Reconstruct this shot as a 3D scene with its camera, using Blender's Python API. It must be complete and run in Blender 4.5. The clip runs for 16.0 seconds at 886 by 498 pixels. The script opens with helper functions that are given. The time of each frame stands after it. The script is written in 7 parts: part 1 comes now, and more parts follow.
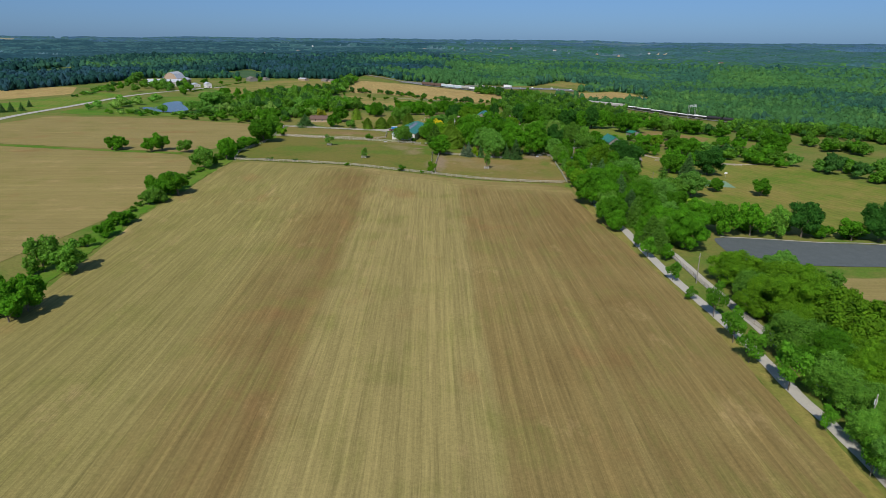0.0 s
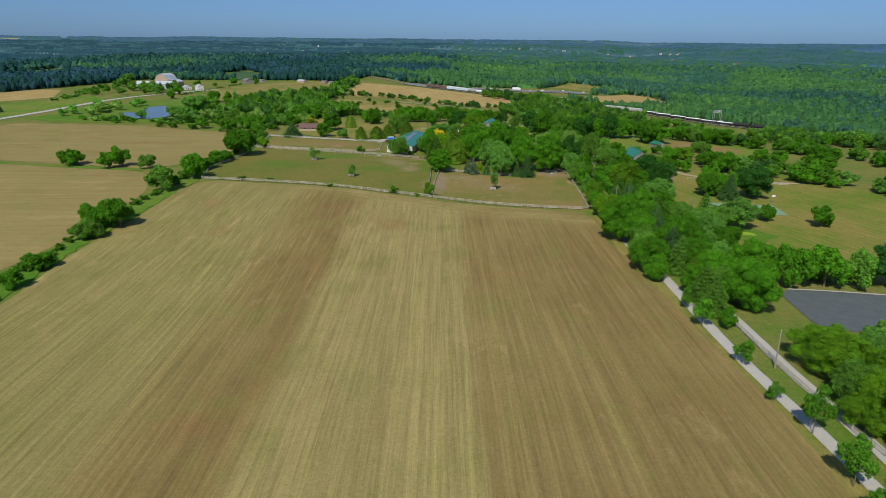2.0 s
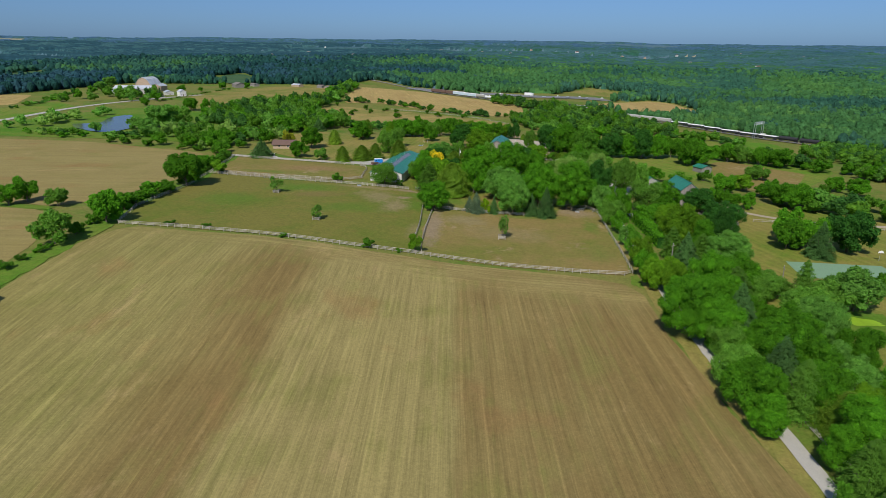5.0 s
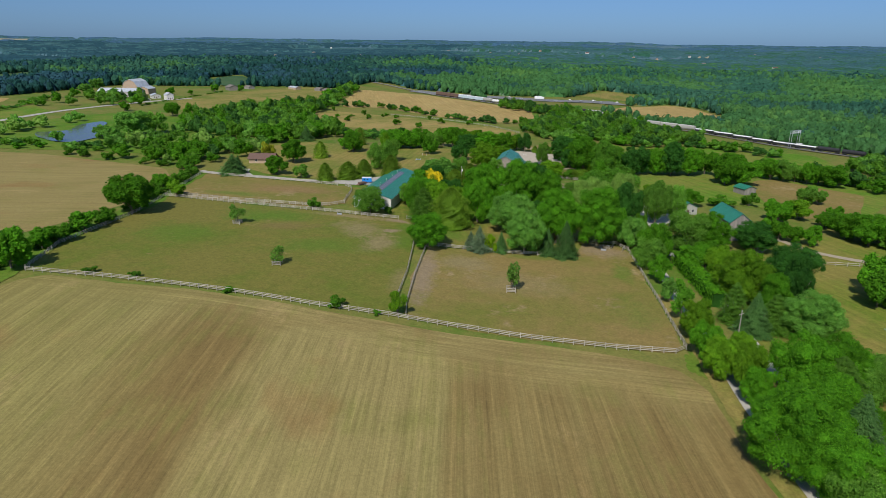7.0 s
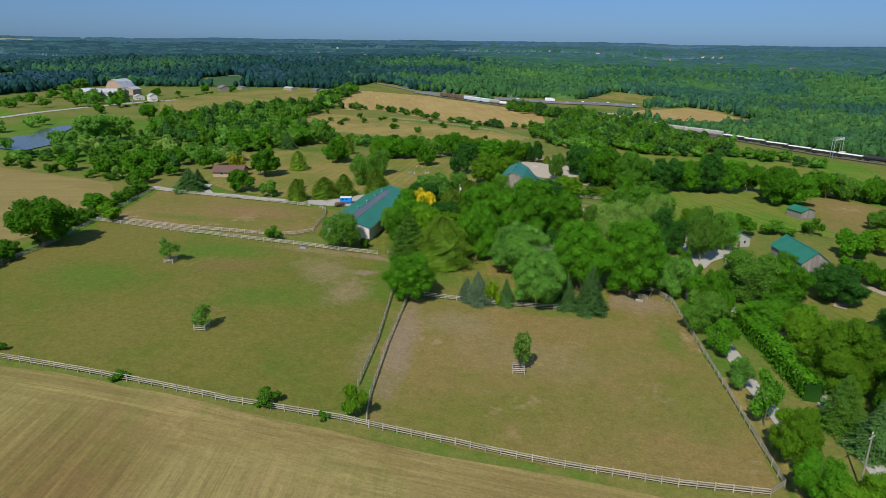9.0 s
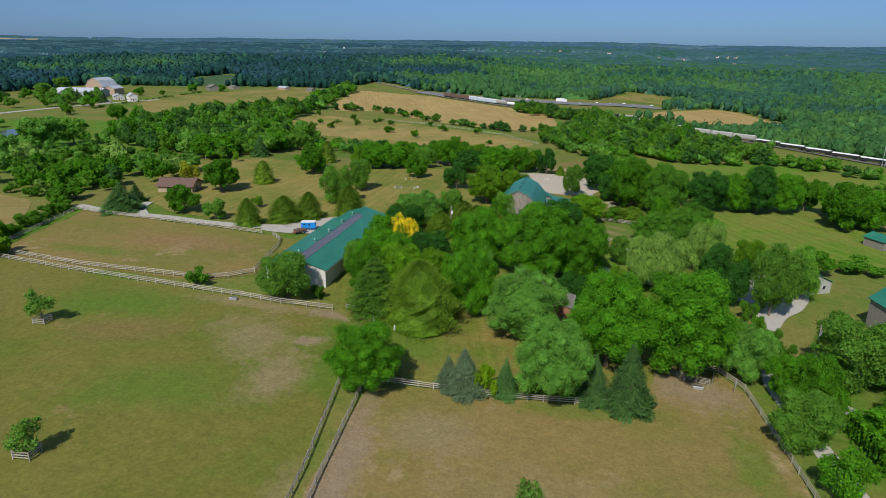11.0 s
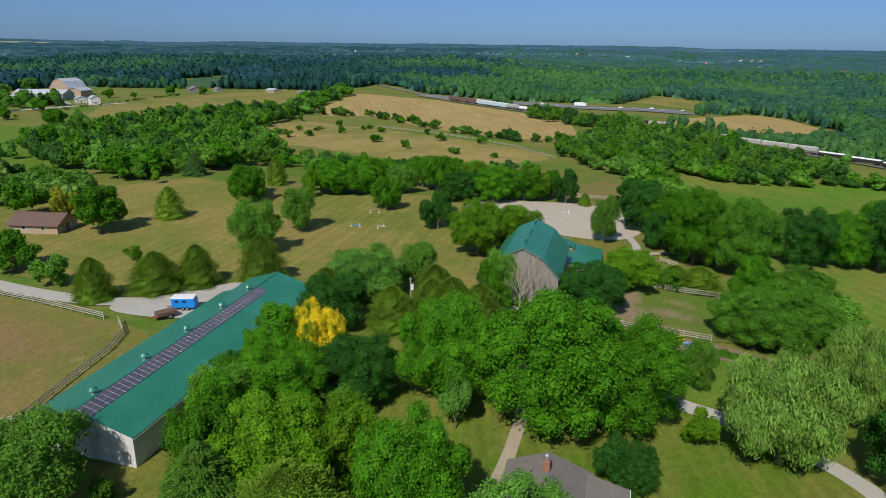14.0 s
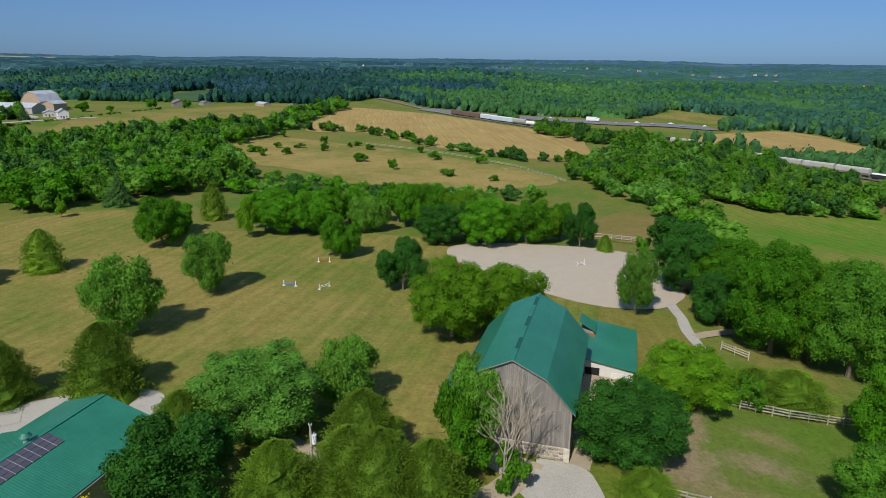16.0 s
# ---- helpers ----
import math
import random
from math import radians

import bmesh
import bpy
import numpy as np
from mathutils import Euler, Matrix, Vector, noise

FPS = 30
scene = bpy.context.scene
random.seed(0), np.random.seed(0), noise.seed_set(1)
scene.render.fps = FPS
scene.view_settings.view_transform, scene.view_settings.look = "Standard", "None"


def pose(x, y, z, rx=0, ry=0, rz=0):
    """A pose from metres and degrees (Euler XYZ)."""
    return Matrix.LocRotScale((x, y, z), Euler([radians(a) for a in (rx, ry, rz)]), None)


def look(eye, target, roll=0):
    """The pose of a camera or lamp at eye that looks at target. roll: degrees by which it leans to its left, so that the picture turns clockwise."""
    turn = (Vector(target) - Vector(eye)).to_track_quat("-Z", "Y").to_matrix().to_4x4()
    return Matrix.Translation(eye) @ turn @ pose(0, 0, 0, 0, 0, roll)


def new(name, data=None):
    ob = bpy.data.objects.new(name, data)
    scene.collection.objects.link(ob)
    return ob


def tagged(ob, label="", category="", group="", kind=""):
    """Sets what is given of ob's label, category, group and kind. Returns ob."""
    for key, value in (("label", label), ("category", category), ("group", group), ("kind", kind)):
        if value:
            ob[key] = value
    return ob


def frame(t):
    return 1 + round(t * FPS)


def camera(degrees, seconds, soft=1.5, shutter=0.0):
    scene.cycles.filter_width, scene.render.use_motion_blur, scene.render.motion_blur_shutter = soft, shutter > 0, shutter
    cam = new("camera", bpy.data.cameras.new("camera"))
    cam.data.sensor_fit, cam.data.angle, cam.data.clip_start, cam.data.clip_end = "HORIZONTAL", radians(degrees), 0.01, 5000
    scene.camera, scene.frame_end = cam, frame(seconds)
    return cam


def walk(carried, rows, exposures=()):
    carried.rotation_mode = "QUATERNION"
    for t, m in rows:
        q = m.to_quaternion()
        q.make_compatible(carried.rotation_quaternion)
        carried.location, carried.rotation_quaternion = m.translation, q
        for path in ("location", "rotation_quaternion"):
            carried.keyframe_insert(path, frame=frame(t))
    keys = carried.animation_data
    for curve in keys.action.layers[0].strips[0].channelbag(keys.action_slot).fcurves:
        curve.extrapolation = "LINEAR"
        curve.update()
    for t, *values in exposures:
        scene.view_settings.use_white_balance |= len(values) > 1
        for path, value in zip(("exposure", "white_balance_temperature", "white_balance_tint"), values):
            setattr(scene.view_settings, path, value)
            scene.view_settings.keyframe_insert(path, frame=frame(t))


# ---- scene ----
cam = camera(68.9, 16.0, soft=0.75)
METRES, EYE, TILT, LEAN, TURN = 413.8, 66.0, 1.35, -0.45, 14.1
ROWS = [
    (0.0, 0.0, 0.0, 0.0, -0.02, -19.33, 0.04),
    (0.5, 0.0024, 0.0309, -0.0009, 0.16, -19.34, 0.04),
    (1.0, 0.0048, 0.062, -0.0016, 0.36, -19.34, 0.05),
    (1.5, 0.0069, 0.093, -0.0022, 0.53, -19.33, 0.04),
    (2.0, 0.0091, 0.124, -0.0029, 0.68, -19.33, 0.04),
    (2.5, 0.011, 0.1553, -0.0038, 0.81, -19.32, 0.04),
    (3.0, 0.0132, 0.1867, -0.0046, 0.96, -19.31, 0.04),
    (3.5, 0.0153, 0.218, -0.0051, 1.1, -19.3, 0.05),
    (4.0, 0.0175, 0.2494, -0.0058, 1.25, -19.27, 0.03),
    (6.5, 0.0262, 0.4053, -0.0099, 2.14, -19.21, -0.03),
    (7.0, 0.0276, 0.4367, -0.0117, 2.31, -19.19, -0.03),
    (7.5, 0.0294, 0.4681, -0.0139, 2.5, -19.18, -0.02),
    (8.0, 0.0311, 0.4992, -0.0161, 2.68, -19.17, -0.02),
    (8.5, 0.0331, 0.53, -0.0189, 2.85, -19.15, -0.0),
    (9.0, 0.0352, 0.561, -0.0222, 3.06, -19.13, -0.03),
    (11.5, 0.0465, 0.7172, -0.0396, 4.1, -19.05, -0.02),
    (12.0, 0.0488, 0.7482, -0.0429, 4.32, -19.03, -0.01),
    (12.5, 0.0507, 0.7794, -0.0467, 4.53, -18.99, -0.01),
    (13.0, 0.0527, 0.8103, -0.0504, 4.75, -18.95, -0.02),
    (13.5, 0.0549, 0.8405, -0.0538, 4.97, -18.89, -0.01),
    (14.0, 0.0571, 0.8715, -0.0571, 5.21, -18.69, 0.01),
    (14.5, 0.0594, 0.9023, -0.0603, 5.44, -18.38, -0.01),
    (15.0, 0.062, 0.9335, -0.0638, 5.67, -18.08, 0.07),
    (15.5, 0.0642, 0.9646, -0.0672, 5.9, -17.74, 0.06),
    (16.0, 0.0662, 0.9944, -0.0705, 6.1, -17.43, 0.05),
]
walk(cam, [(t, pose(0, 0, EYE, TILT, LEAN, TURN) @ pose(METRES * x, METRES * y, METRES * z, 90 + pitch, roll, yaw)) for t, x, y, z, yaw, pitch, roll in ROWS])
SKY_LOW, SKY_MIDDLE, SKY_HIGH = (0.160, 0.288, 0.590, 1.0), (0.290, 0.362, 0.460, 1.0), (0.64, 0.70, 0.72, 1.0)
SKY_STRENGTH = 0.15
SUN_STRENGTH = 3.95

# ---- light ----
world = bpy.data.worlds.new("world")
scene.world = world
world.use_nodes = True
wn, wl = world.node_tree.nodes, world.node_tree.links
sky = wn.new("ShaderNodeTexSky")
sky.sky_type, sky.sun_disc = "NISHITA", False
SUN_FROM = Vector((-0.06, -1.0, 0.0)).normalized()
SUN_HEIGHT = radians(46)
sky.sun_elevation, sky.sun_rotation = SUN_HEIGHT, math.atan2(SUN_FROM.x, SUN_FROM.y)
sky.air_density, sky.dust_density, sky.ozone_density = 1.0, 0.3, 3.0
tint = wn.new("ShaderNodeMix")
tint.data_type, tint.blend_type = "RGBA", "MULTIPLY"
tint.inputs[0].default_value = 1.0
reach, height, fade = wn.new("ShaderNodeTexCoord"), wn.new("ShaderNodeSeparateXYZ"), wn.new("ShaderNodeValToRGB")
wl.new(reach.outputs["Generated"], height.inputs[0]), wl.new(height.outputs[2], fade.inputs[0])
fade.color_ramp.elements[0].position, fade.color_ramp.elements[0].color = 0.0, SKY_LOW
fade.color_ramp.elements[1].position, fade.color_ramp.elements[1].color = 0.6, SKY_HIGH
fade.color_ramp.elements.new(0.2).color = SKY_MIDDLE
wl.new(fade.outputs[0], tint.inputs[7])
wl.new(sky.outputs[0], tint.inputs[6])
wl.new(tint.outputs[2], wn["Background"].inputs[0])
wn["Background"].inputs[1].default_value = SKY_STRENGTH
sun_data = bpy.data.lights.new("sun", "SUN")
sun_data.energy, sun_data.angle, sun_data.color = SUN_STRENGTH, radians(0.6), (1.0, 0.95, 0.86)
sun = new("sun", sun_data)
sun.matrix_world = look(SUN_FROM * math.cos(SUN_HEIGHT) * 100 + Vector((0, 0, math.sin(SUN_HEIGHT) * 100)), (0, 0, 0))

# ---- materials ----


class Nodes:
    """A small builder for one node material."""

    def __init__(self, name, rough=0.9, spec=0.3):
        self.mat = bpy.data.materials.new(name)
        self.mat.use_nodes = True
        self.n, self.l = self.mat.node_tree.nodes, self.mat.node_tree.links
        self.bsdf = self.n["Principled BSDF"]
        self.bsdf.inputs["Roughness"].default_value = rough
        self.bsdf.inputs["Specular IOR Level"].default_value = spec

    def plug(self, socket, value):
        if hasattr(value, "links"):
            self.l.new(value, socket)
        elif value is not None:
            socket.default_value = value

    def coords(self, turn=0.0, scale=(1, 1, 1)):
        tex, m = self.n.new("ShaderNodeTexCoord"), self.n.new("ShaderNodeMapping")
        m.vector_type = "TEXTURE"
        m.inputs[2].default_value = (0, 0, radians(turn))
        m.inputs[3].default_value = scale
        self.l.new(tex.outputs["Object"], m.inputs[0])
        return m.outputs[0]

    def noise(self, vector, scale=1.0, detail=4.0, rough=0.55):
        t = self.n.new("ShaderNodeTexNoise")
        self.plug(t.inputs["Vector"], vector)
        t.inputs["Scale"].default_value, t.inputs["Detail"].default_value, t.inputs["Roughness"].default_value = scale, detail, rough
        return t.outputs[0]

    def math(self, op, a, b=None):
        t = self.n.new("ShaderNodeMath")
        t.operation = op
        self.plug(t.inputs[0], a), self.plug(t.inputs[1], b)
        return t.outputs[0]

    def axis(self, vector, which):
        t = self.n.new("ShaderNodeSeparateXYZ")
        self.plug(t.inputs[0], vector)
        return t.outputs[which]

    def ramp(self, value, stops):
        t = self.n.new("ShaderNodeValToRGB")
        self.plug(t.inputs[0], value)
        e = t.color_ramp.elements
        for i, (p, c) in enumerate(stops):
            el = e[i] if i < 2 else e.new(p)
            el.position, el.color = p, (c, c, c, 1) if isinstance(c, (int, float)) else (*c, 1)
        return t.outputs[0]

    def mix(self, f, a, b, how="MIX"):
        t = self.n.new("ShaderNodeMix")
        t.data_type, t.blend_type = "RGBA", how
        self.plug(t.inputs[0], f)
        for s, v in ((t.inputs[6], a), (t.inputs[7], b)):
            self.plug(s, (*v, 1) if isinstance(v, tuple) and len(v) == 3 else v)
        return t.outputs[2]

    def island(self):
        return self.n.new("ShaderNodeNewGeometry").outputs["Random Per Island"]

    def random(self):
        return self.n.new("ShaderNodeObjectInfo").outputs["Random"]

    def colour(self, c):
        self.plug(self.bsdf.inputs["Base Color"], (*c, 1) if isinstance(c, tuple) else c)
        return self

    def bump(self, height, strength=0.5, distance=0.1):
        b = self.n.new("ShaderNodeBump")
        b.inputs["Strength"].default_value, b.inputs["Distance"].default_value = strength, distance
        self.l.new(height, b.inputs["Height"])
        self.l.new(b.outputs[0], self.bsdf.inputs["Normal"])
        return self


def leaf_material(name, a, b, c=None, translucent=0.38, vary=0.22):
    """Leaves between colours a and b, leaf by leaf and tree by tree; c: a third tone in patches."""
    m = Nodes(name, 0.7, 0.12)
    base = m.mix(m.island(), a, b)
    tree_tone = m.ramp(m.random(), [(0.0, 1.0 - vary), (1.0, 1.0 + vary)])
    tex = m.n.new("ShaderNodeTexCoord").outputs["Object"]
    patch_tone = m.ramp(m.noise(tex, 0.35, 3), [(0.3, 0.72), (0.7, 1.27)])
    col = m.mix(1.0, m.mix(1.0, base, tree_tone, "MULTIPLY"), patch_tone, "MULTIPLY")
    if c:
        col = m.mix(m.ramp(m.noise(tex, 0.5, 3), [(0.38, 0.0), (0.50, 0.95)]), col, c)
    m.colour(col)
    t, add = m.n.new("ShaderNodeBsdfTranslucent"), m.n.new("ShaderNodeMixShader")
    m.plug(t.inputs[0], m.mix(1.0, col, (1.0, 1.1, 0.45), "MULTIPLY"))
    add.inputs[0].default_value = translucent
    m.l.new(m.bsdf.outputs[0], add.inputs[1]), m.l.new(t.outputs[0], add.inputs[2])
    m.l.new(add.outputs[0], m.n["Material Output"].inputs[0])
    return m.mat


LEAF = {
    "maple": leaf_material("leaf_green", (0.053, 0.190, 0.008), (0.118, 0.328, 0.013)),
    "ash": leaf_material("leaf_ash", (0.096, 0.250, 0.026), (0.176, 0.370, 0.042)),
    "light": leaf_material("leaf_bright", (0.096, 0.242, 0.010), (0.172, 0.345, 0.015), vary=0.2),
    "dark": leaf_material("leaf_dark", (0.026, 0.110, 0.014), (0.055, 0.180, 0.022), vary=0.2),
    "silver": leaf_material("leaf_silver", (0.106, 0.282, 0.035), (0.188, 0.404, 0.063), vary=0.2),
    "willow": leaf_material("leaf_willow", (0.180, 0.335, 0.055), (0.280, 0.460, 0.090), vary=0.1),
    "cedar": leaf_material("leaf_cedar", (0.094, 0.186, 0.014), (0.168, 0.280, 0.024), translucent=0.2, vary=0.2),
    "pine": leaf_material("needle_pine", (0.082, 0.205, 0.022), (0.135, 0.285, 0.032), translucent=0.3, vary=0.15),
    "spruce": leaf_material("needle_green", (0.050, 0.132, 0.030), (0.096, 0.205, 0.050), translucent=0.15),
    "bluespruce": leaf_material("needle_blue", (0.095, 0.155, 0.080), (0.150, 0.220, 0.112), translucent=0.15, vary=0.1),
    "bush": leaf_material("leaf_shrub", (0.058, 0.182, 0.011), (0.118, 0.292, 0.019)),
    "lightbush": leaf_material("leaf_golden_shrub", (0.165, 0.320, 0.008), (0.250, 0.430, 0.012)),
    "sapling": leaf_material("leaf_sapling", (0.080, 0.250, 0.014), (0.140, 0.360, 0.024)),
    "whip": leaf_material("leaf_young", (0.130, 0.300, 0.040), (0.210, 0.420, 0.060)),
    "gold": leaf_material("leaf_golden", (0.220, 0.290, 0.018), (0.400, 0.400, 0.030)),
    "yellow": leaf_material("blossom", (0.065, 0.190, 0.010), (0.120, 0.290, 0.016), (0.95, 0.74, 0.03)),
    "deep": leaf_material("leaf_deep", (0.058, 0.178, 0.015), (0.124, 0.292, 0.024), vary=0.2),
    "deepwood": leaf_material("leaf_deep_wood", (0.036, 0.120, 0.022), (0.078, 0.205, 0.034), vary=0.1),
    "wood": leaf_material("leaf_wood", (0.066, 0.187, 0.015), (0.138, 0.314, 0.026), vary=0.1),
}


def bark_material():
    m = Nodes("bark", 0.9, 0.2)
    v = m.coords(scale=(1, 1, 4))
    m.colour(m.mix(m.noise(v, 6, 5), (0.09, 0.07, 0.05), (0.24, 0.20, 0.16))).bump(m.noise(v, 9, 5), 0.6, 0.05)
    return m.mat


BARK = bark_material()


def ground_material(name, dry, green, bare, dryness, fine=1.0, rows=None, turn=0.0, bareness=0.72, soft=0.09, spots=()):
    """Grass of two tones with bare patches; rows: the mowing pattern's width in metres; spots: worn or lush places
    (x, y, half length, half width, turn, colour, strength) with frayed edges."""
    m = Nodes(name, 0.95, 0.12)
    v = m.coords(turn)
    big, mid = m.noise(v, 0.022, 5, 0.6), m.noise(v, 0.16, 5, 0.65)
    f = m.math("ADD", m.math("MULTIPLY", big, 0.65), m.math("MULTIPLY", mid, 0.35))
    col = m.mix(m.ramp(f, [(dryness - soft, 1.0), (dryness + soft, 0.0)]), dry, green)
    soil = m.ramp(m.math("ADD", m.math("MULTIPLY", m.noise(v, 0.05, 4), 0.6), m.math("MULTIPLY", m.noise(v, 0.4, 4), 0.4)), [(bareness - 0.1, 0.0), (bareness, 1.0)])
    col = m.mix(soil, col, bare)
    fray = m.math("MULTIPLY", m.math("SUBTRACT", m.math("ADD", m.noise(v, 0.11, 5, 0.7), m.noise(v, 0.7, 5, 0.8)), 1.0), 1.5) if spots else None
    for x, y, long, wide, angle, tone, strength in spots:
        at = m.n.new("ShaderNodeMapping")
        at.vector_type = "TEXTURE"
        at.inputs[1].default_value, at.inputs[2].default_value, at.inputs[3].default_value = (x, y, 0), (0, 0, radians(angle)), (long, wide, 1000)
        m.l.new(m.coords(), at.inputs[0])
        away = m.n.new("ShaderNodeVectorMath")
        away.operation = "LENGTH"
        m.l.new(at.outputs[0], away.inputs[0])
        edge = m.math("ADD", away.outputs["Value"], fray)
        col = m.mix(m.ramp(edge, [(0.35, strength), (1.0, 0.0)]), col, tone)
    grain = m.noise(v, 1.6 * fine, 6, 0.75)
    col = m.mix(1.0, col, m.ramp(grain, [(0.25, 0.70), (0.75, 1.30)]), "MULTIPLY")
    tufts = m.noise(v, 0.55, 6, 0.8)
    col = m.mix(1.0, col, m.ramp(tufts, [(0.3, 0.84), (0.7, 1.17)]), "MULTIPLY")
    if rows:
        w = m.n.new("ShaderNodeTexWave")
        w.inputs["Scale"].default_value, w.inputs["Distortion"].default_value = 0.314 / rows, 2.0
        m.l.new(v, w.inputs["Vector"])
        col = m.mix(1.0, col, m.ramp(w.outputs[1], [(0.2, 0.96), (0.8, 1.04)]), "MULTIPLY")
        streaks = m.noise(m.coords(turn, (1.0, 22.0, 1.0)), 0.5, 5, 0.75)
        col = m.mix(m.ramp(streaks, [(0.54, 0.0), (0.72, 0.5)]), col, dry)
        col = m.mix(1.0, col, m.ramp(streaks, [(0.3, 0.88), (0.7, 1.14)]), "MULTIPLY")
    m.colour(col).bump(grain, 0.6, 0.12)
    return m.mat


def crop_material(name, pale, brown, green, turn, bands=(), head=None, rough=1.0):
    """Cut hay stubble: fine rows along the field, wide drill bands, worn and greener patches. head: the line, as y = a + b x, past
    which the rows turn along the field's end, and their turn."""
    m = Nodes(name, 0.95, 0.1)
    v = m.coords(turn)
    u = m.axis(v, 0)
    bend = m.math("MULTIPLY", m.math("SUBTRACT", m.noise(v, 0.012, 3, 0.5), 0.5), 1.6)
    warp = m.math("MULTIPLY", m.math("SUBTRACT", m.noise(v, 0.018, 4, 0.6), 0.5), 10.0)
    pos = m.math("DIVIDE", m.math("ADD", m.math("ADD", u, warp), 150.0), 300.0)
    band = m.ramp(pos, bands) if bands else 0.5

    def along_rows(angle, scale, detail, rough, long):
        at = m.coords(angle, (1.0, long, 1.0))
        shift = m.n.new("ShaderNodeVectorMath")
        both = m.n.new("ShaderNodeCombineXYZ")
        m.l.new(bend, both.inputs[0])
        m.l.new(at, shift.inputs[0]), m.l.new(both.outputs[0], shift.inputs[1])
        return m.noise(shift.outputs[0], scale, detail, rough)

    rows, lanes, fine = along_rows(turn, 1.1, 6, 0.85, 60.0), along_rows(turn, 0.22, 4, 0.7, 60.0), along_rows(turn, 0.5, 4, 0.7, 60.0)
    swath = along_rows(turn, 0.75, 2, 0.5, 220.0)
    patches_f = m.noise(v, 0.030, 5, 0.62)
    if head:
        start, slope, angle = head
        place = m.coords()
        past = m.math("SUBTRACT", m.axis(place, 1), m.math("ADD", m.math("MULTIPLY", m.axis(place, 0), slope), start))
        past = m.math("ADD", past, m.math("MULTIPLY", m.math("SUBTRACT", m.noise(place, 0.06, 4, 0.6), 0.5), 14.0))
        mask = m.ramp(m.math("ADD", m.math("MULTIPLY", past, 0.04), 0.5), [(0.25, 0.0), (0.75, 1.0)])
        across = along_rows(angle, 0.8, 6, 0.85, 40.0)
        rows, lanes = m.mix(mask, rows, across), m.mix(mask, lanes, along_rows(angle, 0.2, 4, 0.7, 40.0))
        swath = m.mix(mask, swath, along_rows(angle, 0.42, 2, 0.5, 120.0))
        band = m.mix(mask, band, m.ramp(m.noise(v, 0.02, 3), [(0.3, 0.36), (0.7, 0.58)]))
    f = m.math("ADD", m.math("MULTIPLY", band, 0.66), m.math("ADD", m.math("MULTIPLY", lanes, 0.24), m.math("MULTIPLY", patches_f, 0.30)))
    col = m.mix(m.ramp(f, [(0.42, 0.0), (0.68, 1.0)]), brown, pale)
    grassy = m.math("ADD", m.math("MULTIPLY", m.noise(v, 0.055, 4, 0.6), 0.6), m.math("MULTIPLY", fine, 0.4))
    col = m.mix(m.ramp(grassy, [(0.50, 0.0), (0.66, 0.7)]), col, green)
    if bands:
        col = m.mix(m.ramp(pos, [(0.27, 0.42), (0.37, 0.0)]), col, green)
    rusty = m.noise(m.coords(turn, (1.0, 1.6, 1.0)), 0.038, 4, 0.6)
    col = m.mix(m.ramp(rusty, [(0.58, 0.0), (0.72, 0.55)]), col, (0.262, 0.140, 0.056))
    worn = m.noise(m.coords(turn, (1.0, 2.0, 1.0)), 0.060, 6, 0.75)
    col = m.mix(m.ramp(worn, [(0.58, 0.0), (0.72, 0.55)]), col, (0.42, 0.30, 0.135))
    col = m.mix(1.0, col, m.ramp(swath, [(0.40, 1 - 0.04 * rough), (0.58, 1.0), (0.66, 1 + 0.12 * rough)]), "MULTIPLY")
    col = m.mix(1.0, col, m.ramp(rows, [(0.30, 1 - 0.32 * rough), (0.70, 1 + 0.32 * rough)]), "MULTIPLY")
    col = m.mix(1.0, col, m.ramp(m.noise(v, 1.6, 6, 0.8), [(0.25, 0.74), (0.75, 1.26)]), "MULTIPLY")
    m.colour(col).bump(rows, 0.7, 0.12)
    return m.mat


def gravel_material(name, a, b):
    m = Nodes(name, 0.95, 0.2)
    v = m.coords()
    col = m.mix(m.noise(v, 0.35, 5, 0.7), a, b)
    col = m.mix(1.0, col, m.ramp(m.noise(v, 5.0, 4, 0.8), [(0.3, 0.8), (0.7, 1.2)]), "MULTIPLY")
    m.colour(col).bump(m.noise(v, 8.0, 3), 0.5, 0.05)
    return m.mat


def metal_roof_material(name, a, b, rib=0.3):
    """Painted ribbed sheet metal, a little faded."""
    m = Nodes(name, 0.33, 0.6)
    v = m.coords()
    col = m.mix(m.ramp(m.noise(v, 0.25, 4), [(0.3, 0.0), (0.7, 1.0)]), a, b)
    w = m.n.new("ShaderNodeTexWave")
    w.bands_direction = "Y"
    w.inputs["Scale"].default_value = 0.314 / rib
    m.l.new(v, w.inputs["Vector"])
    col = m.mix(1.0, col, m.ramp(m.noise(v, 2.0, 5, 0.7), [(0.3, 0.9), (0.7, 1.1)]), "MULTIPLY")
    m.colour(col).bump(m.ramp(w.outputs[1], [(0.7, 0.0), (0.95, 1.0)]), 0.4, 0.03)
    return m.mat


def board_material(name, a, b, spread=0.3):
    m = Nodes(name, 0.9, 0.2)
    v = m.coords(scale=(1, 1, 9))
    col = m.mix(m.noise(v, 3.0, 6, 0.7), a, b)
    col = m.mix(1.0, col, m.ramp(m.random(), [(0.0, 1 - spread), (1.0, 1 + spread)]), "MULTIPLY")
    m.colour(col).bump(m.noise(v, 8.0, 4), 0.4, 0.01)
    return m.mat


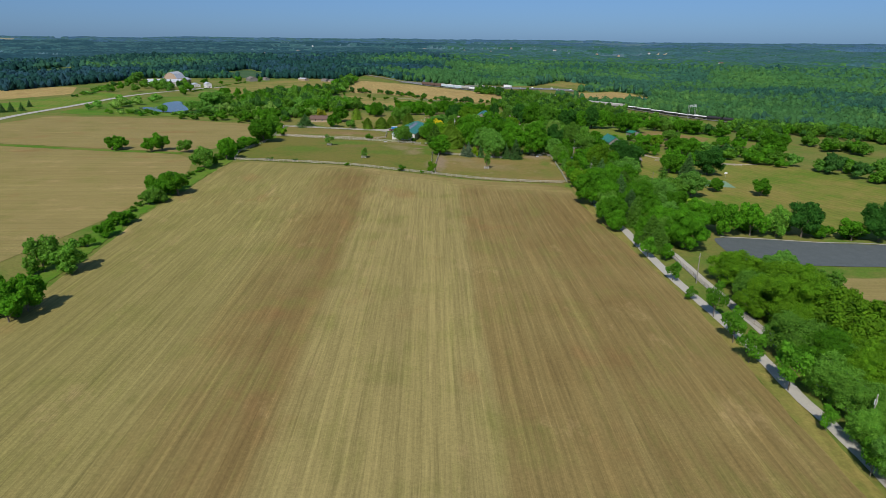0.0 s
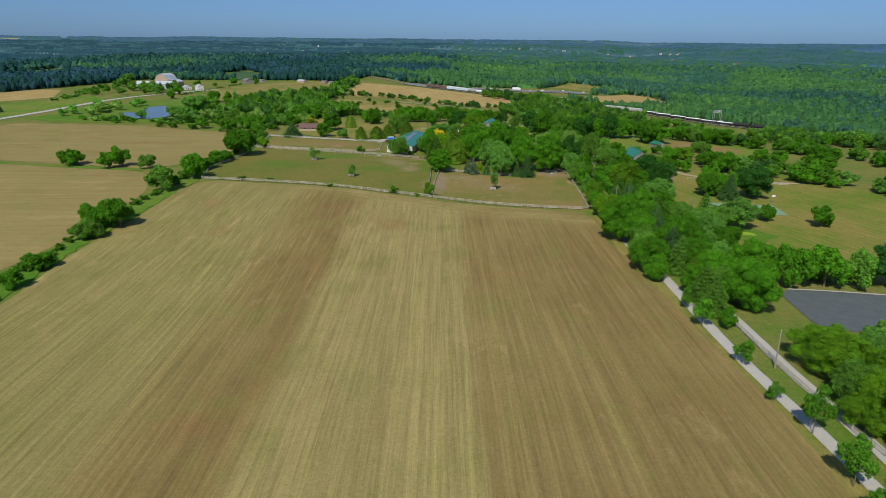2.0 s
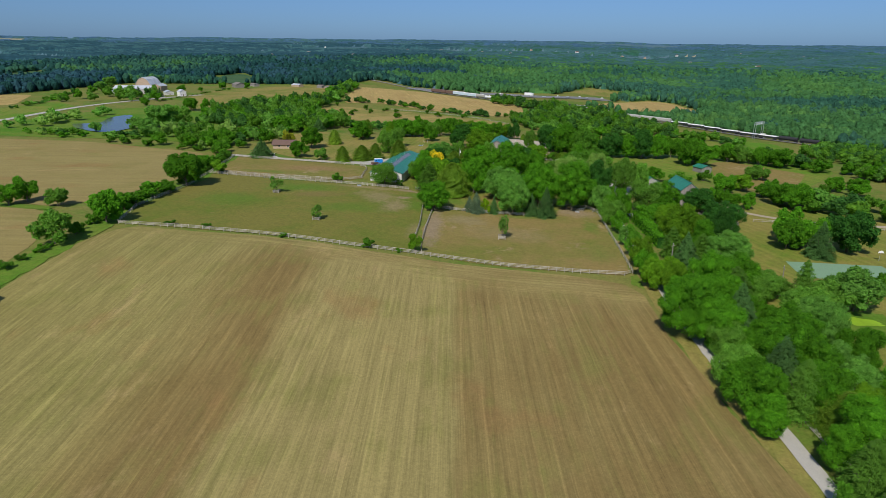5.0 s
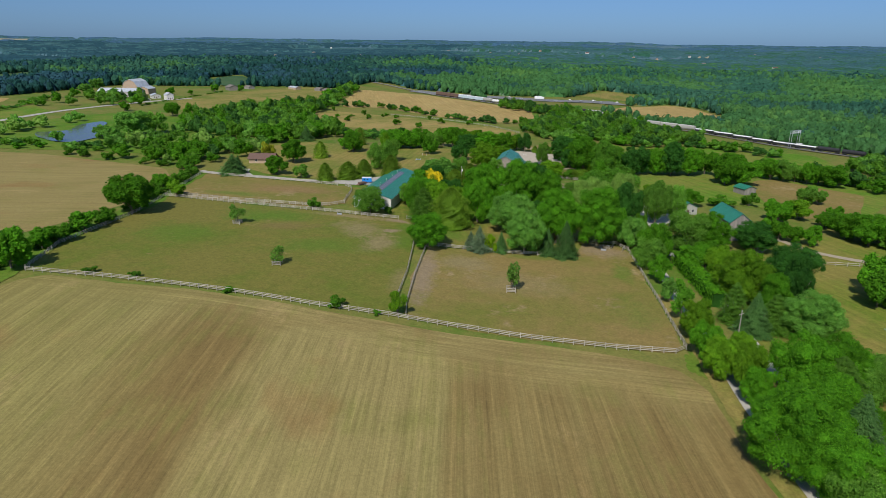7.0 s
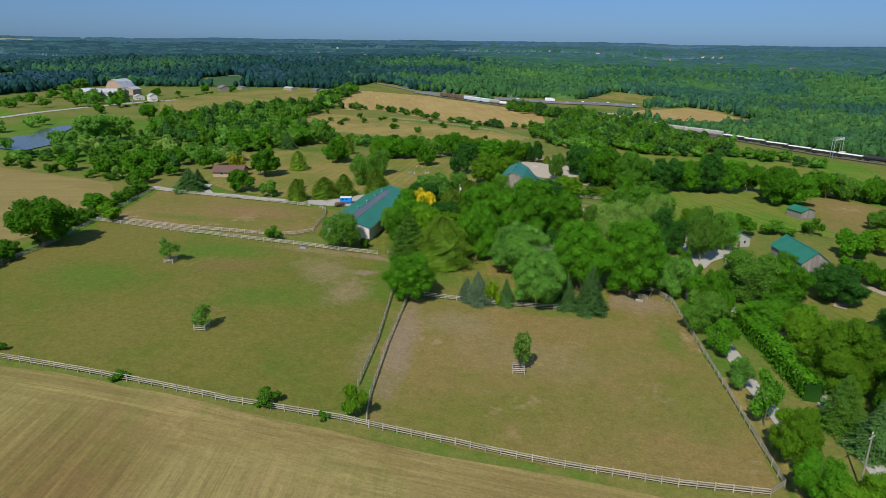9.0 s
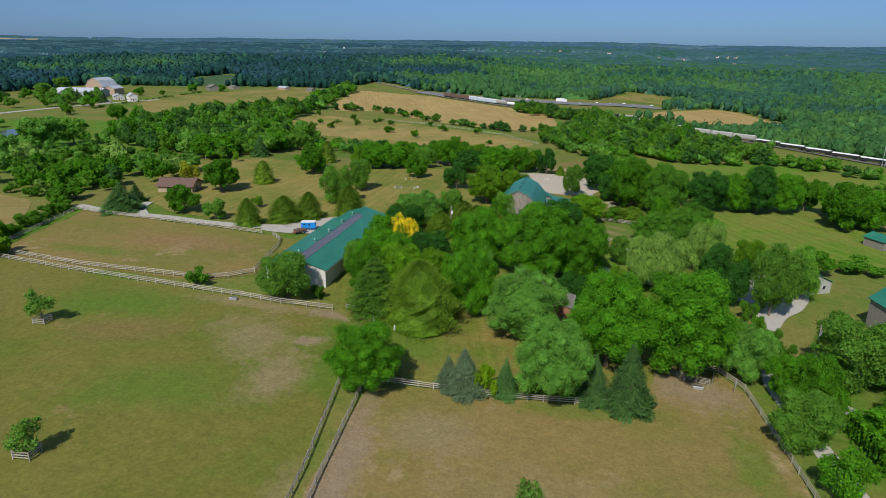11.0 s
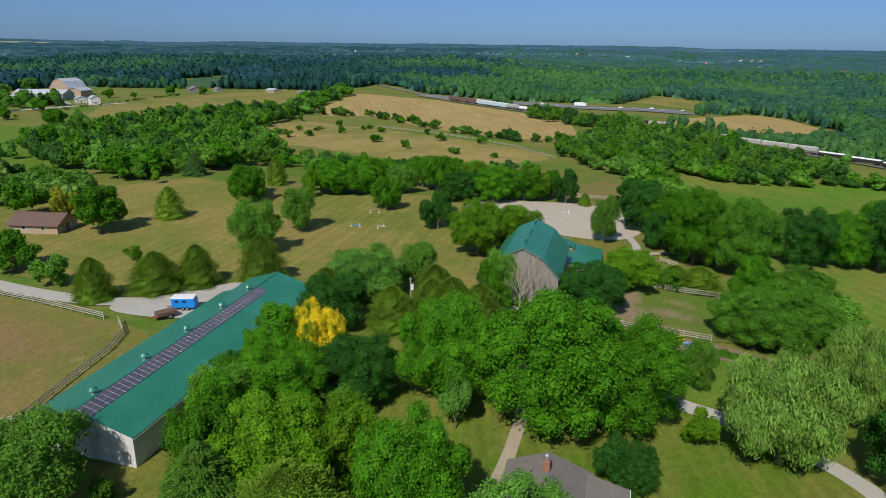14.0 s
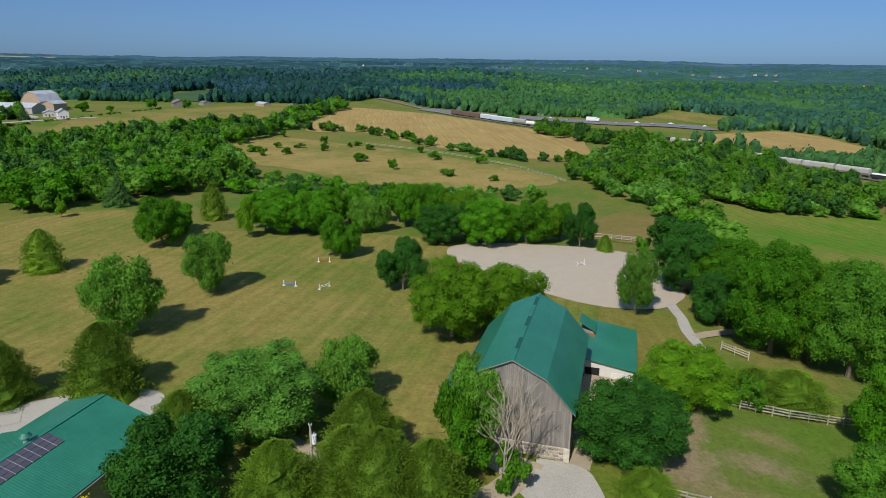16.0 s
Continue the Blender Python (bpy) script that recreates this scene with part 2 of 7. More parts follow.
def plain_material(name, c, rough=0.6, metal=0.0, spread=0.12, scale=2.0):
    m = Nodes(name, rough, 0.4)
    m.bsdf.inputs["Metallic"].default_value = metal
    v = m.coords()
    f = m.math("ADD", m.math("MULTIPLY", m.noise(v, scale, 5, 0.7), 0.6), m.math("MULTIPLY", m.noise(v, scale * 0.15, 3), 0.4))
    m.colour(m.mix(1.0, c, m.ramp(f, [(0.3, 1 - spread), (0.7, 1 + spread)]), "MULTIPLY"))
    return m.mat


GREEN, THIN, EARTH = (0.098, 0.170, 0.020), (0.250, 0.200, 0.096), (0.262, 0.200, 0.120)
M_MEADOW = ground_material("meadow", (0.185, 0.178, 0.046), (0.088, 0.168, 0.018), (0.24, 0.2, 0.08), 0.47, 1.0, None, 0, 0.84)
M_LAWN = ground_material("lawn", (0.190, 0.172, 0.042), (0.090, 0.165, 0.013), (0.27, 0.19, 0.085), 0.49, 1.0, 2.4, 20, 0.80, 0.09, (
    (-93, 389, 10, 9, 0, GREEN, 0.8), (-104, 396, 5, 3, 0, THIN, 0.7), (-79, 402, 6, 8, 0, (0.27, 0.19, 0.06), 0.7), (-57, 485.5, 4, 3, 10, EARTH, 0.8), (-69, 486, 4, 9, 10, EARTH, 0.8), (-53, 489, 9, 7, 0, GREEN, 0.9)))
M_PEN = ground_material("pen_ground", (0.135, 0.165, 0.036), (0.085, 0.170, 0.016), (0.22, 0.18, 0.08), 0.50, 1.2, None, 0, 0.74, 0.10, (
    (-70, 487, 4, 7, 10, EARTH, 1.0), (-69, 477, 6, 7, 10, EARTH, 0.95), (-61, 481, 6, 3.0, -8, EARTH, 0.8), (-60, 488, 5, 1.8, -5, THIN, 0.6), (-63, 474, 8, 2.5, 8, THIN, 0.5), (-52, 491, 7, 4, 0, GREEN, 0.9)))
M_DRYLAWN = ground_material("dry_lawn", (0.250, 0.205, 0.060), (0.118, 0.168, 0.024), (0.31, 0.235, 0.09), 0.47, 1.0, 3.0, 5, 0.74)
M_PADDOCK = ground_material("paddock_grass", (0.172, 0.158, 0.036), (0.106, 0.152, 0.019), (0.27, 0.19, 0.085), 0.455, 1.0, None, 0, 0.74, 0.11, (
    (-158, 382, 22, 11, 10, GREEN, 0.85), (-106, 388, 8, 7, 0, GREEN, 0.85), (-101, 372, 7, 10, 10, GREEN, 0.8), (-125, 356, 16, 9, 20, GREEN, 0.6),
    (-178, 352, 20, 12, 0, GREEN, 0.6), (-146, 371, 14, 7, 15, (0.190, 0.145, 0.050), 0.7), (-121, 378, 15, 9, -35, THIN, 0.75), (-110, 367, 7, 10, 0, THIN, 0.85),
    (-132, 391, 17, 3.2, 3, THIN, 0.8), (-112, 393.6, 10, 2.8, 5, EARTH, 0.95), (-111, 381, 4.6, 2.6, 35, EARTH, 0.95), (-92, 340, 4, 13, 14, THIN, 0.5)))
M_WORN = ground_material("worn_paddock", (0.238, 0.176, 0.060), (0.160, 0.165, 0.034), (0.30, 0.225, 0.11), 0.46, 1.2, None, 0, 0.68, 0.10, (
    (-80, 363, 12, 7, 15, THIN, 0.8), (-40, 392, 12, 9, -20, EARTH, 0.85), (-62, 352, 20, 11, 10, THIN, 0.45), (-88, 347, 4.5, 30, 12, EARTH, 1.0),
    (-32, 372, 3.5, 9, 12, GREEN, 0.6), (-27, 340, 7, 13, 14, GREEN, 0.45), (-60, 378, 16, 3, 14, GREEN, 0.6), (-172, 424, 24, 9, 4, (0.245, 0.160, 0.070), 0.8), (-192, 409, 20, 5, 0, GREEN, 0.6)))
M_SCRUB = ground_material("scrub_field", (0.325, 0.245, 0.084), (0.175, 0.182, 0.040), (0.42, 0.30, 0.12), 0.47)
M_VERGE = ground_material("verge_grass", (0.140, 0.195, 0.028), (0.070, 0.180, 0.012), (0.2, 0.2, 0.07), 0.50, 1.0, None, 0, 0.85)
M_GREENFIELD = ground_material("green_field", (0.180, 0.200, 0.038), (0.090, 0.200, 0.014), (0.24, 0.21, 0.07), 0.50, 1.0, 4.0, 35, 0.80)
M_EASTLAWN = ground_material("east_meadow", (0.225, 0.195, 0.048), (0.120, 0.180, 0.020), (0.28, 0.22, 0.09), 0.50, 1.0, 4.0, 35, 0.76)
# Muted, bluer tones: distance haze is mixed into these far fields' colours.
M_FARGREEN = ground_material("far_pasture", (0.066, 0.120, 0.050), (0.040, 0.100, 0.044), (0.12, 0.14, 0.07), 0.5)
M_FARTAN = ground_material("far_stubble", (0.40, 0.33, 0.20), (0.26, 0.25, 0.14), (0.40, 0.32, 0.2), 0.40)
PALE, BROWN = (0.296, 0.240, 0.090), (0.214, 0.150, 0.054)
M_CROP = crop_material("stubble", PALE, BROWN, (0.200, 0.190, 0.052), 15.0,
                       [(0.0, 0.54), (0.22, 0.62), (0.30, 0.60), (0.335, 0.36), (0.39, 0.20), (0.405, 0.48), (0.43, 0.80), (0.535, 0.80), (0.545, 0.33), (0.66, 0.29), (0.8, 0.40)], (297.0, -0.03, -87.0))
M_CROP_WEST = crop_material("stubble_west", (0.285, 0.230, 0.086), (0.225, 0.172, 0.062), (0.200, 0.185, 0.052), -75.0, rough=0.45)
M_CROP_HILL = crop_material("stubble_hill", (0.420, 0.310, 0.120), (0.300, 0.195, 0.070), (0.27, 0.23, 0.07), 25.0)
M_GRAVEL = gravel_material("gravel", (0.36, 0.335, 0.29), (0.50, 0.475, 0.43))
M_SAND = gravel_material("riding_sand", (0.42, 0.36, 0.28), (0.52, 0.45, 0.36))
M_MULCH = gravel_material("bark_mulch", (0.17, 0.12, 0.075), (0.29, 0.21, 0.14))
M_DIRT = gravel_material("dirt_yard", (0.33, 0.27, 0.19), (0.45, 0.38, 0.28))
M_ASPHALT = gravel_material("asphalt", (0.070, 0.084, 0.088), (0.130, 0.146, 0.148))
M_BALLAST = gravel_material("ballast", (0.16, 0.14, 0.12), (0.26, 0.23, 0.20))
M_HIGHWAY = gravel_material("highway_asphalt", (0.17, 0.17, 0.17), (0.23, 0.23, 0.23))
M_COURT = gravel_material("court_green", (0.17, 0.28, 0.17), (0.21, 0.33, 0.21))
M_GREENROOF = metal_roof_material("green_metal_roof", (0.022, 0.172, 0.108), (0.034, 0.220, 0.142))
M_GREYROOF = metal_roof_material("grey_metal_roof", (0.42, 0.44, 0.48), (0.58, 0.60, 0.64))
M_SHINGLE = plain_material("grey_shingles", (0.205, 0.180, 0.160), 0.9, 0, 0.2, 6)
M_BROWNROOF = plain_material("brown_shingles", (0.150, 0.092, 0.072), 0.9, 0, 0.2, 6)
M_BARNWOOD = board_material("weathered_barn_board", (0.155, 0.140, 0.124), (0.375, 0.345, 0.310), 0.17)
M_WHITEBOARD = board_material("white_siding", (0.55, 0.53, 0.50), (0.74, 0.72, 0.69), 0.08)
M_FENCE = board_material("fence_wood", (0.30, 0.27, 0.22), (0.46, 0.42, 0.36), 0.25)
M_STONE = board_material("field_stone", (0.27, 0.22, 0.17), (0.52, 0.46, 0.38), 0.34)
M_MORTAR = plain_material("lime_mortar", (0.55, 0.50, 0.43), 0.9, 0, 0.3, 2.5)
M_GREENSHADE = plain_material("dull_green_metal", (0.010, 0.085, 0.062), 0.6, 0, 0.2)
M_BRICK = plain_material("brick", (0.32, 0.15, 0.09), 0.9, 0, 0.3, 4)
M_TAN = plain_material("tan_siding", (0.42, 0.31, 0.22), 0.8, 0, 0.15)
M_WHITE = plain_material("white_paint", (0.78, 0.78, 0.77), 0.5, 0, 0.05)
M_BLUE = plain_material("blue_paint", (0.015, 0.230, 0.660), 0.35, 0, 0.08)
M_PALEBLUE = plain_material("pale_blue_paint", (0.52, 0.62, 0.70), 0.5, 0, 0.06)
M_ALGAE = plain_material("algae", (0.230, 0.380, 0.014), 0.7, 0, 0.25, 0.6)
M_RUST = plain_material("rust", (0.330, 0.130, 0.055), 0.9, 0, 0.35, 3.0)
M_RED = plain_material("rusty_red", (0.260, 0.060, 0.035), 0.7, 0, 0.3)
M_DARK = plain_material("near_black", (0.012, 0.012, 0.014), 0.8, 0, 0.2)
M_RUBBER = plain_material("rubber", (0.02, 0.02, 0.02), 0.8)
M_GALV = plain_material("galvanised_steel", (0.50, 0.52, 0.55), 0.45, 0.6, 0.15)
M_TWIG = board_material("bare_twigs", (0.24, 0.20, 0.15), (0.44, 0.38, 0.29))
M_POLE = board_material("pole_wood", (0.26, 0.23, 0.20), (0.42, 0.38, 0.33))
M_BLACK = plain_material("black_steel", (0.030, 0.030, 0.034), 0.6, 0, 0.3)
M_RAILGREY = plain_material("wagon_grey", (0.40, 0.39, 0.36), 0.7, 0, 0.2)


def solar_material():
    m = Nodes("solar_cells", 0.12, 0.5)
    m.bsdf.inputs["IOR"].default_value = 2.4
    m.bsdf.inputs["Sheen Weight"].default_value, m.bsdf.inputs["Sheen Roughness"].default_value = 0.9, 0.35
    v = m.coords()
    col = m.mix(m.random(), (0.075, 0.060, 0.075), (0.150, 0.110, 0.120))
    m.colour(m.mix(m.noise(v, 1.2, 4), col, (0.06, 0.06, 0.08)))
    return m.mat


M_SOLAR = solar_material()


def glass_material():
    m = Nodes("window_glass", 0.06, 0.8)
    m.colour((0.03, 0.04, 0.05))
    return m.mat


M_GLASS = glass_material()


def water_material():
    m = Nodes("pond_water", 0.12, 0.5)
    m.colour((0.10, 0.115, 0.10)).bump(m.noise(m.coords(), 0.8, 3), 0.25, 0.1)
    return m.mat


M_WATER = water_material()

# ---- mesh helpers ----


def fast_mesh(name, verts, tris, mats=(), smooth=False):
    """A triangle mesh from arrays."""
    verts, tris = np.asarray(verts, np.float32), np.asarray(tris, np.int32)
    me = bpy.data.meshes.new(name)
    me.vertices.add(len(verts))
    me.vertices.foreach_set("co", verts.ravel())
    me.loops.add(tris.size)
    me.loops.foreach_set("vertex_index", tris.ravel())
    me.polygons.add(len(tris))
    me.polygons.foreach_set("loop_start", np.arange(0, tris.size, 3, dtype=np.int32))
    me.polygons.foreach_set("loop_total", np.full(len(tris), 3, np.int32))
    me.polygons.foreach_set("use_smooth", np.full(len(tris), smooth, bool))
    me.update(calc_edges=True)
    for m in mats:
        me.materials.append(m)
    return me


def part(name, bm, mat, parent=None, label=""):
    """Links a bmesh as one mesh object under its thing."""
    me = bpy.data.meshes.new(name)
    bmesh.ops.recalc_face_normals(bm, faces=bm.faces)
    bm.to_mesh(me)
    bm.free()
    me.materials.append(mat)
    ob = new(name, me)
    ob.parent = parent
    return tagged(ob, label)


def share(name, me, parent, m, label=""):
    """An object on a shared mesh."""
    ob = new(name, me)
    ob.parent = parent
    ob.matrix_basis = m
    return tagged(ob, label)


def thing(name, m, label, category, group="", kind=""):
    ob = new(name)
    ob.empty_display_size = 0.3
    ob.matrix_basis = m
    return tagged(ob, label, category, group, kind)


def box(x0, x1, y0, y1, z0, z1, bevel=0.0, bm=None):
    bm = bm or bmesh.new()
    r = bmesh.ops.create_cube(bm, size=1.0, matrix=Matrix.Translation(((x0 + x1) / 2, (y0 + y1) / 2, (z0 + z1) / 2)) @ Matrix.Diagonal((x1 - x0, y1 - y0, z1 - z0, 1)))
    if bevel:
        edges = list({e for v in r["verts"] for e in v.link_edges})
        bmesh.ops.bevel(bm, geom=edges, offset=bevel, segments=1, affect="EDGES")
    return bm


def rod(a, b, r0, r1=None, sides=8, bm=None):
    """A tapered round bar from a to b."""
    bm = bm or bmesh.new()
    a, b = Vector(a), Vector(b)
    m = Matrix.Translation((a + b) / 2) @ (b - a).to_track_quat("Z", "Y").to_matrix().to_4x4()
    bmesh.ops.create_cone(bm, cap_ends=True, segments=sides, radius1=r0, radius2=r0 if r1 is None else r1, depth=(b - a).length, matrix=m)
    return bm


def prism(outline, y0, y1, bm=None):
    """An outline in x and z, pushed along y."""
    bm = bm or bmesh.new()
    a = [bm.verts.new((x, y0, z)) for x, z in outline]
    b = [bm.verts.new((x, y1, z)) for x, z in outline]
    bm.faces.new(a), bm.faces.new(b[::-1])
    for i in range(len(a)):
        j = (i + 1) % len(a)
        bm.faces.new((a[i], a[j], b[j], b[i]))
    return bm


def slab(outline, thick, y0, y1):
    """A folded roof sheet: a line in x and z, given thickness upwards and pushed along y."""
    return prism(list(outline) + [(x, z + thick) for x, z in reversed(outline)], y0, y1)


# ---- ground ----


def ease(u):
    u = np.clip(u, 0.0, 1.0)
    return u * u * (3 - 2 * u)


def along(x, y, a, b):
    """Distance to the line from a to b."""
    dx, dy = b[0] - a[0], b[1] - a[1]
    k = np.clip(((x - a[0]) * dx + (y - a[1]) * dy) / (dx * dx + dy * dy), 0, 1)
    return np.hypot(x - a[0] - k * dx, y - a[1] - k * dy)


def land(x, y):
    """The height of the ground: a low rise under the farm, a valley behind it, wooded ridges, and far land raised to
    fit the horizon in the camera's view.
    """
    x, y = np.asarray(x, float), np.asarray(y, float)
    z = -1.5 + 5.0 * ease((-x - 50 + 40 * ease((y - 420) / 50)) / 90) * ease((y - 170) / 130)
    z = z - 7 * ease((y - 535) / 130) * ease((x + 430) / 160) - 3 * ease(x / 90)
    far = np.hypot(x + 80, y - 400)
    z = z + 19 * np.exp(-(along(x, y, (-900, 1180), (-480, 1600)) / 220) ** 2)
    z = z + 16 * np.exp(-(along(x, y, (60, 1500), (900, 1400)) / 200) ** 2)
    w = ease((far - 1100) / 1500)
    z = z + w * (3.5 * np.sin(x / 310 + 1.3) * np.cos(y / 270) + 2 * np.sin(x / 140 + y / 190))
    return z + 52 * ease((far - 1900) / 2900)


def drop(x, y, dz=0.0):
    return float(land(x, y)) + dz


def spread(reach, step, growth):
    out = [0.0]
    while out[-1] < reach:
        out.append(out[-1] + step)
        if out[-1] > 420:
            step *= growth
    return np.array([-v for v in out[:0:-1]] + out)


def grid_mesh(xs, ys, dz):
    gx, gy = np.meshgrid(xs, ys)
    v = np.stack([gx, gy, land(gx, gy) + dz], -1).reshape(-1, 3)
    n, k = len(xs), np.arange((len(xs) - 1) * (len(ys) - 1))
    a = k // (n - 1) * n + k % (n - 1)
    return v, np.concatenate([np.stack([a, a + 1, a + n + 1], -1), np.stack([a, a + n + 1, a + n], -1)])


v, f = grid_mesh(spread(4900, 7.0, 1.06) - 80, spread(4900, 7.0, 1.06) + 400, -0.10)
tagged(new("ground", fast_mesh("ground", v, f, [M_MEADOW], True)), "rolling green meadow land reaching to the horizon", "ground", "", "structure")


def wobbly(poly, every, amount):
    """A closed outline, cut into short stretches and shaken a little."""
    out = []
    for (x0, y0), (x1, y1) in zip(poly, poly[1:] + poly[:1]):
        n = max(1, int(math.hypot(x1 - x0, y1 - y0) / every))
        for i in range(n):
            k = i / n
            p = Vector((x0 + (x1 - x0) * k, y0 + (y1 - y0) * k, 0))
            q = noise.noise_vector(p * 0.13) * amount
            out.append((p.x + q.x, p.y + q.y))
    return out


from mathutils.geometry import delaunay_2d_cdt


def rounded(poly, cut):
    """Corners of an outline cut back, twice, to round them."""
    for _ in range(2):
        out = []
        n = len(poly)
        for i in range(n):
            p, a, b = Vector(poly[i]), Vector(poly[i - 1]), Vector(poly[(i + 1) % n])
            for q in (a, b):
                d = q - p
                out.append(tuple(p + d.normalized() * min(cut, d.length * 0.3)))
        poly, cut = out, cut * 0.4
    return poly


def inside(poly, px, py):
    hit = np.zeros(np.shape(px), bool)
    for (x0, y0), (x1, y1) in zip(poly, poly[1:] + poly[:1]):
        if y0 != y1:
            hit ^= ((y0 > py) != (y1 > py)) & (px < (x1 - x0) * (py - y0) / (y1 - y0) + x0)
    return hit


def sheet(name, poly, dz, mat, label, category, step=7.0, every=4.0, shake=0.8, flat=None, corner=0):
    """A piece of ground of its own surface, laid on the land."""
    if corner:
        poly = rounded(poly, corner)
    edge = wobbly(list(poly), every, shake)
    xs, ys = [p[0] for p in edge], [p[1] for p in edge]
    gx, gy = np.meshgrid(np.arange(math.floor(min(xs) / step) * step, max(xs), step), np.arange(math.floor(min(ys) / step) * step, max(ys), step))
    gx, gy = gx.ravel(), gy.ravel()
    ok = inside(edge, gx, gy)
    pts = [Vector(p) for p in edge] + [Vector(p) for p in zip(gx[ok], gy[ok])]
    n = len(edge)
    vs, _, fs, _, _, _ = delaunay_2d_cdt(pts, [(i, (i + 1) % n) for i in range(n)], [], 1, 0.01)
    arr = np.array([(p.x, p.y) for p in vs])
    z = land(arr[:, 0], arr[:, 1]) + dz if flat is None else np.full(len(arr), flat)
    me = fast_mesh(name, np.c_[arr, z], np.array(fs), [mat], True)
    return tagged(new(name, me), label, category, "", "structure")


def blob(name, cx, cy, rx, ry, turn, dz, mat, label, category, seed=0, flat=None):
    """An irregular rounded patch."""
    poly = []
    for i in range(72):
        a = i / 72 * 2 * math.pi
        k = 1 + 0.30 * noise.noise((math.cos(a) * 1.3 + seed, math.sin(a) * 1.3, seed)) + 0.22 * noise.noise((math.cos(a) * 4 + seed, math.sin(a) * 4, 3)) + 0.10 * noise.noise((math.cos(a) * 11, math.sin(a) * 11, seed))
        x, y = math.cos(a) * rx * k, math.sin(a) * ry * k
        c, s = math.cos(radians(turn)), math.sin(radians(turn))
        poly.append((cx + x * c - y * s, cy + x * s + y * c))
    return sheet(name, poly, dz, mat, label, category, max(2.0, min(rx, ry) * 0.6), 99, 0.0, flat)


def curve_points(pts, step=3.0):
    """A smooth line through the points."""
    p = [Vector((*q, 0)) for q in pts]
    p = [2 * p[0] - p[1]] + p + [2 * p[-1] - p[-2]]
    out = []
    for i in range(1, len(p) - 2):
        n = max(2, int((p[i + 1] - p[i]).length / step))
        for k in range(n):
            t = k / n
            a, b, c, d = p[i - 1 : i + 3]
            out.append(0.5 * ((2 * b) + (c - a) * t + (2 * a - 5 * b + 4 * c - d) * t * t + (3 * b - a - 3 * c + d) * t**3))
    return out + [p[-2]]


def ribbon(name, pts, width, dz, mat, label, category, shake=0.25, across=3):
    """A road along a smooth line."""
    line = curve_points(pts)
    v = []
    for i, p in enumerate(line):
        d = (line[min(i + 1, len(line) - 1)] - line[max(i - 1, 0)]).normalized()
        side = Vector((-d.y, d.x, 0))
        for k in range(across + 1):
            s = (k / across - 0.5) * width
            if k in (0, across):
                s += shake * noise.noise(p * 0.3 + Vector((k, 0, 0)))
            q = p + side * s
            v.append((q.x, q.y, drop(q.x, q.y, dz)))
    f, n = [], across + 1
    for i in range(len(line) - 1):
        for k in range(across):
            a = i * n + k
            f += [(a, a + 1, a + n + 1), (a, a + n + 1, a + n)]
    return tagged(new(name, fast_mesh(name, v, f, [mat], True)), label, category, "", "structure")


# fields and grass
sheet("field", [(95, -80), (44, 105), (38.5, 124), (36, 136), (32.8, 151), (27.2, 173.5), (19, 198), (12.4, 218.6), (3, 243), (-1.4, 258.7), (-9.0, 281), (-12.0, 300), (-15, 308), (-21, 313.4), (-32, 314.8), (-52, 315.0), (-100, 311.8), (-144, 309.4), (-187, 306.5), (-189, 290), (-179, 248), (-173, 208), (-148, 134), (-120, 40), (-95, -80)], 0.0, M_CROP, "cut hay field of pale and brown stubble rows", "field", corner=3)
sheet("field_west", [(-180, 130), (-185, 215), (-196, 270), (-212, 300), (-232, 316), (-420, 309), (-520, 200), (-480, 20), (-150, -60), (-158, 60)], 0.0, M_CROP_WEST, "brown stubble field behind a hedge", "field", corner=6)
sheet("field_northwest", [(-231, 322), (-222, 345), (-222, 385), (-240, 430), (-258, 447), (-352, 460), (-445, 447), (-440, 316)], 0.0, M_CROP_WEST, "dry tan stubble field beside a hedge", "field", corner=4)
ribbon("verge", [(-112, 0), (-126, 40), (-152, 120), (-160, 150), (-178, 205), (-185, 248), (-191, 280), (-196, 303), (-205, 322), (-211, 350), (-213, 380), (-222, 405), (-234, 445)], 9.0, 0.06, M_VERGE, "lush green grass strip under a hedge", "verge", 1.5)
ribbon("field_margin", [(-232, 318.5), (-262, 316), (-300, 314), (-430, 312)], 5.0, 0.06, M_VERGE, "green grass margin between two fields", "verge", 1.0)
ribbon("drive_verge", [(66, 20), (47, 97), (41.5, 122), (37.5, 140), (30.5, 166), (21, 195), (13, 222), (5, 246), (-0.5, 263), (-9, 300), (-13.5, 325), (-21, 357)], 4.4, -0.03, M_DRYLAWN, "narrow dry verge between field and drive", "verge", 0.6)
blob("field_corner", -14, 316, 3.2, 6.5, 15, -0.05, M_VERGE, "rough green grass at the field corner", "verge", 21)
sheet("paddock", [(-189, 309), (-130, 312), (-88, 317), (-93, 345), (-100, 372), (-105, 388), (-110, 396), (-125, 394), (-145, 393), (-185, 394), (-216, 396), (-208, 370), (-203, 330)], 0.0, M_PADDOCK, "broad grazed green paddock with dry patches", "paddock", corner=3)
sheet("paddock_east", [(-84, 318), (-67, 317), (-49, 317), (-19, 320), (-17, 323), (-22, 351), (-31, 395), (-36, 400), (-48, 401), (-50, 384), (-70, 378), (-94, 373), (-91, 345)], 0.0, M_WORN, "worn dry paddock with bare earthy patches", "paddock", corner=1.5)
sheet("paddock_north", [(-215, 399), (-185, 397), (-149, 399), (-139, 408), (-141, 430), (-146, 436), (-157, 437), (-180, 439), (-206, 440), (-228, 444), (-230, 440)], 0.0, M_WORN, "dry brown paddock beside the riding hall", "paddock", corner=2)
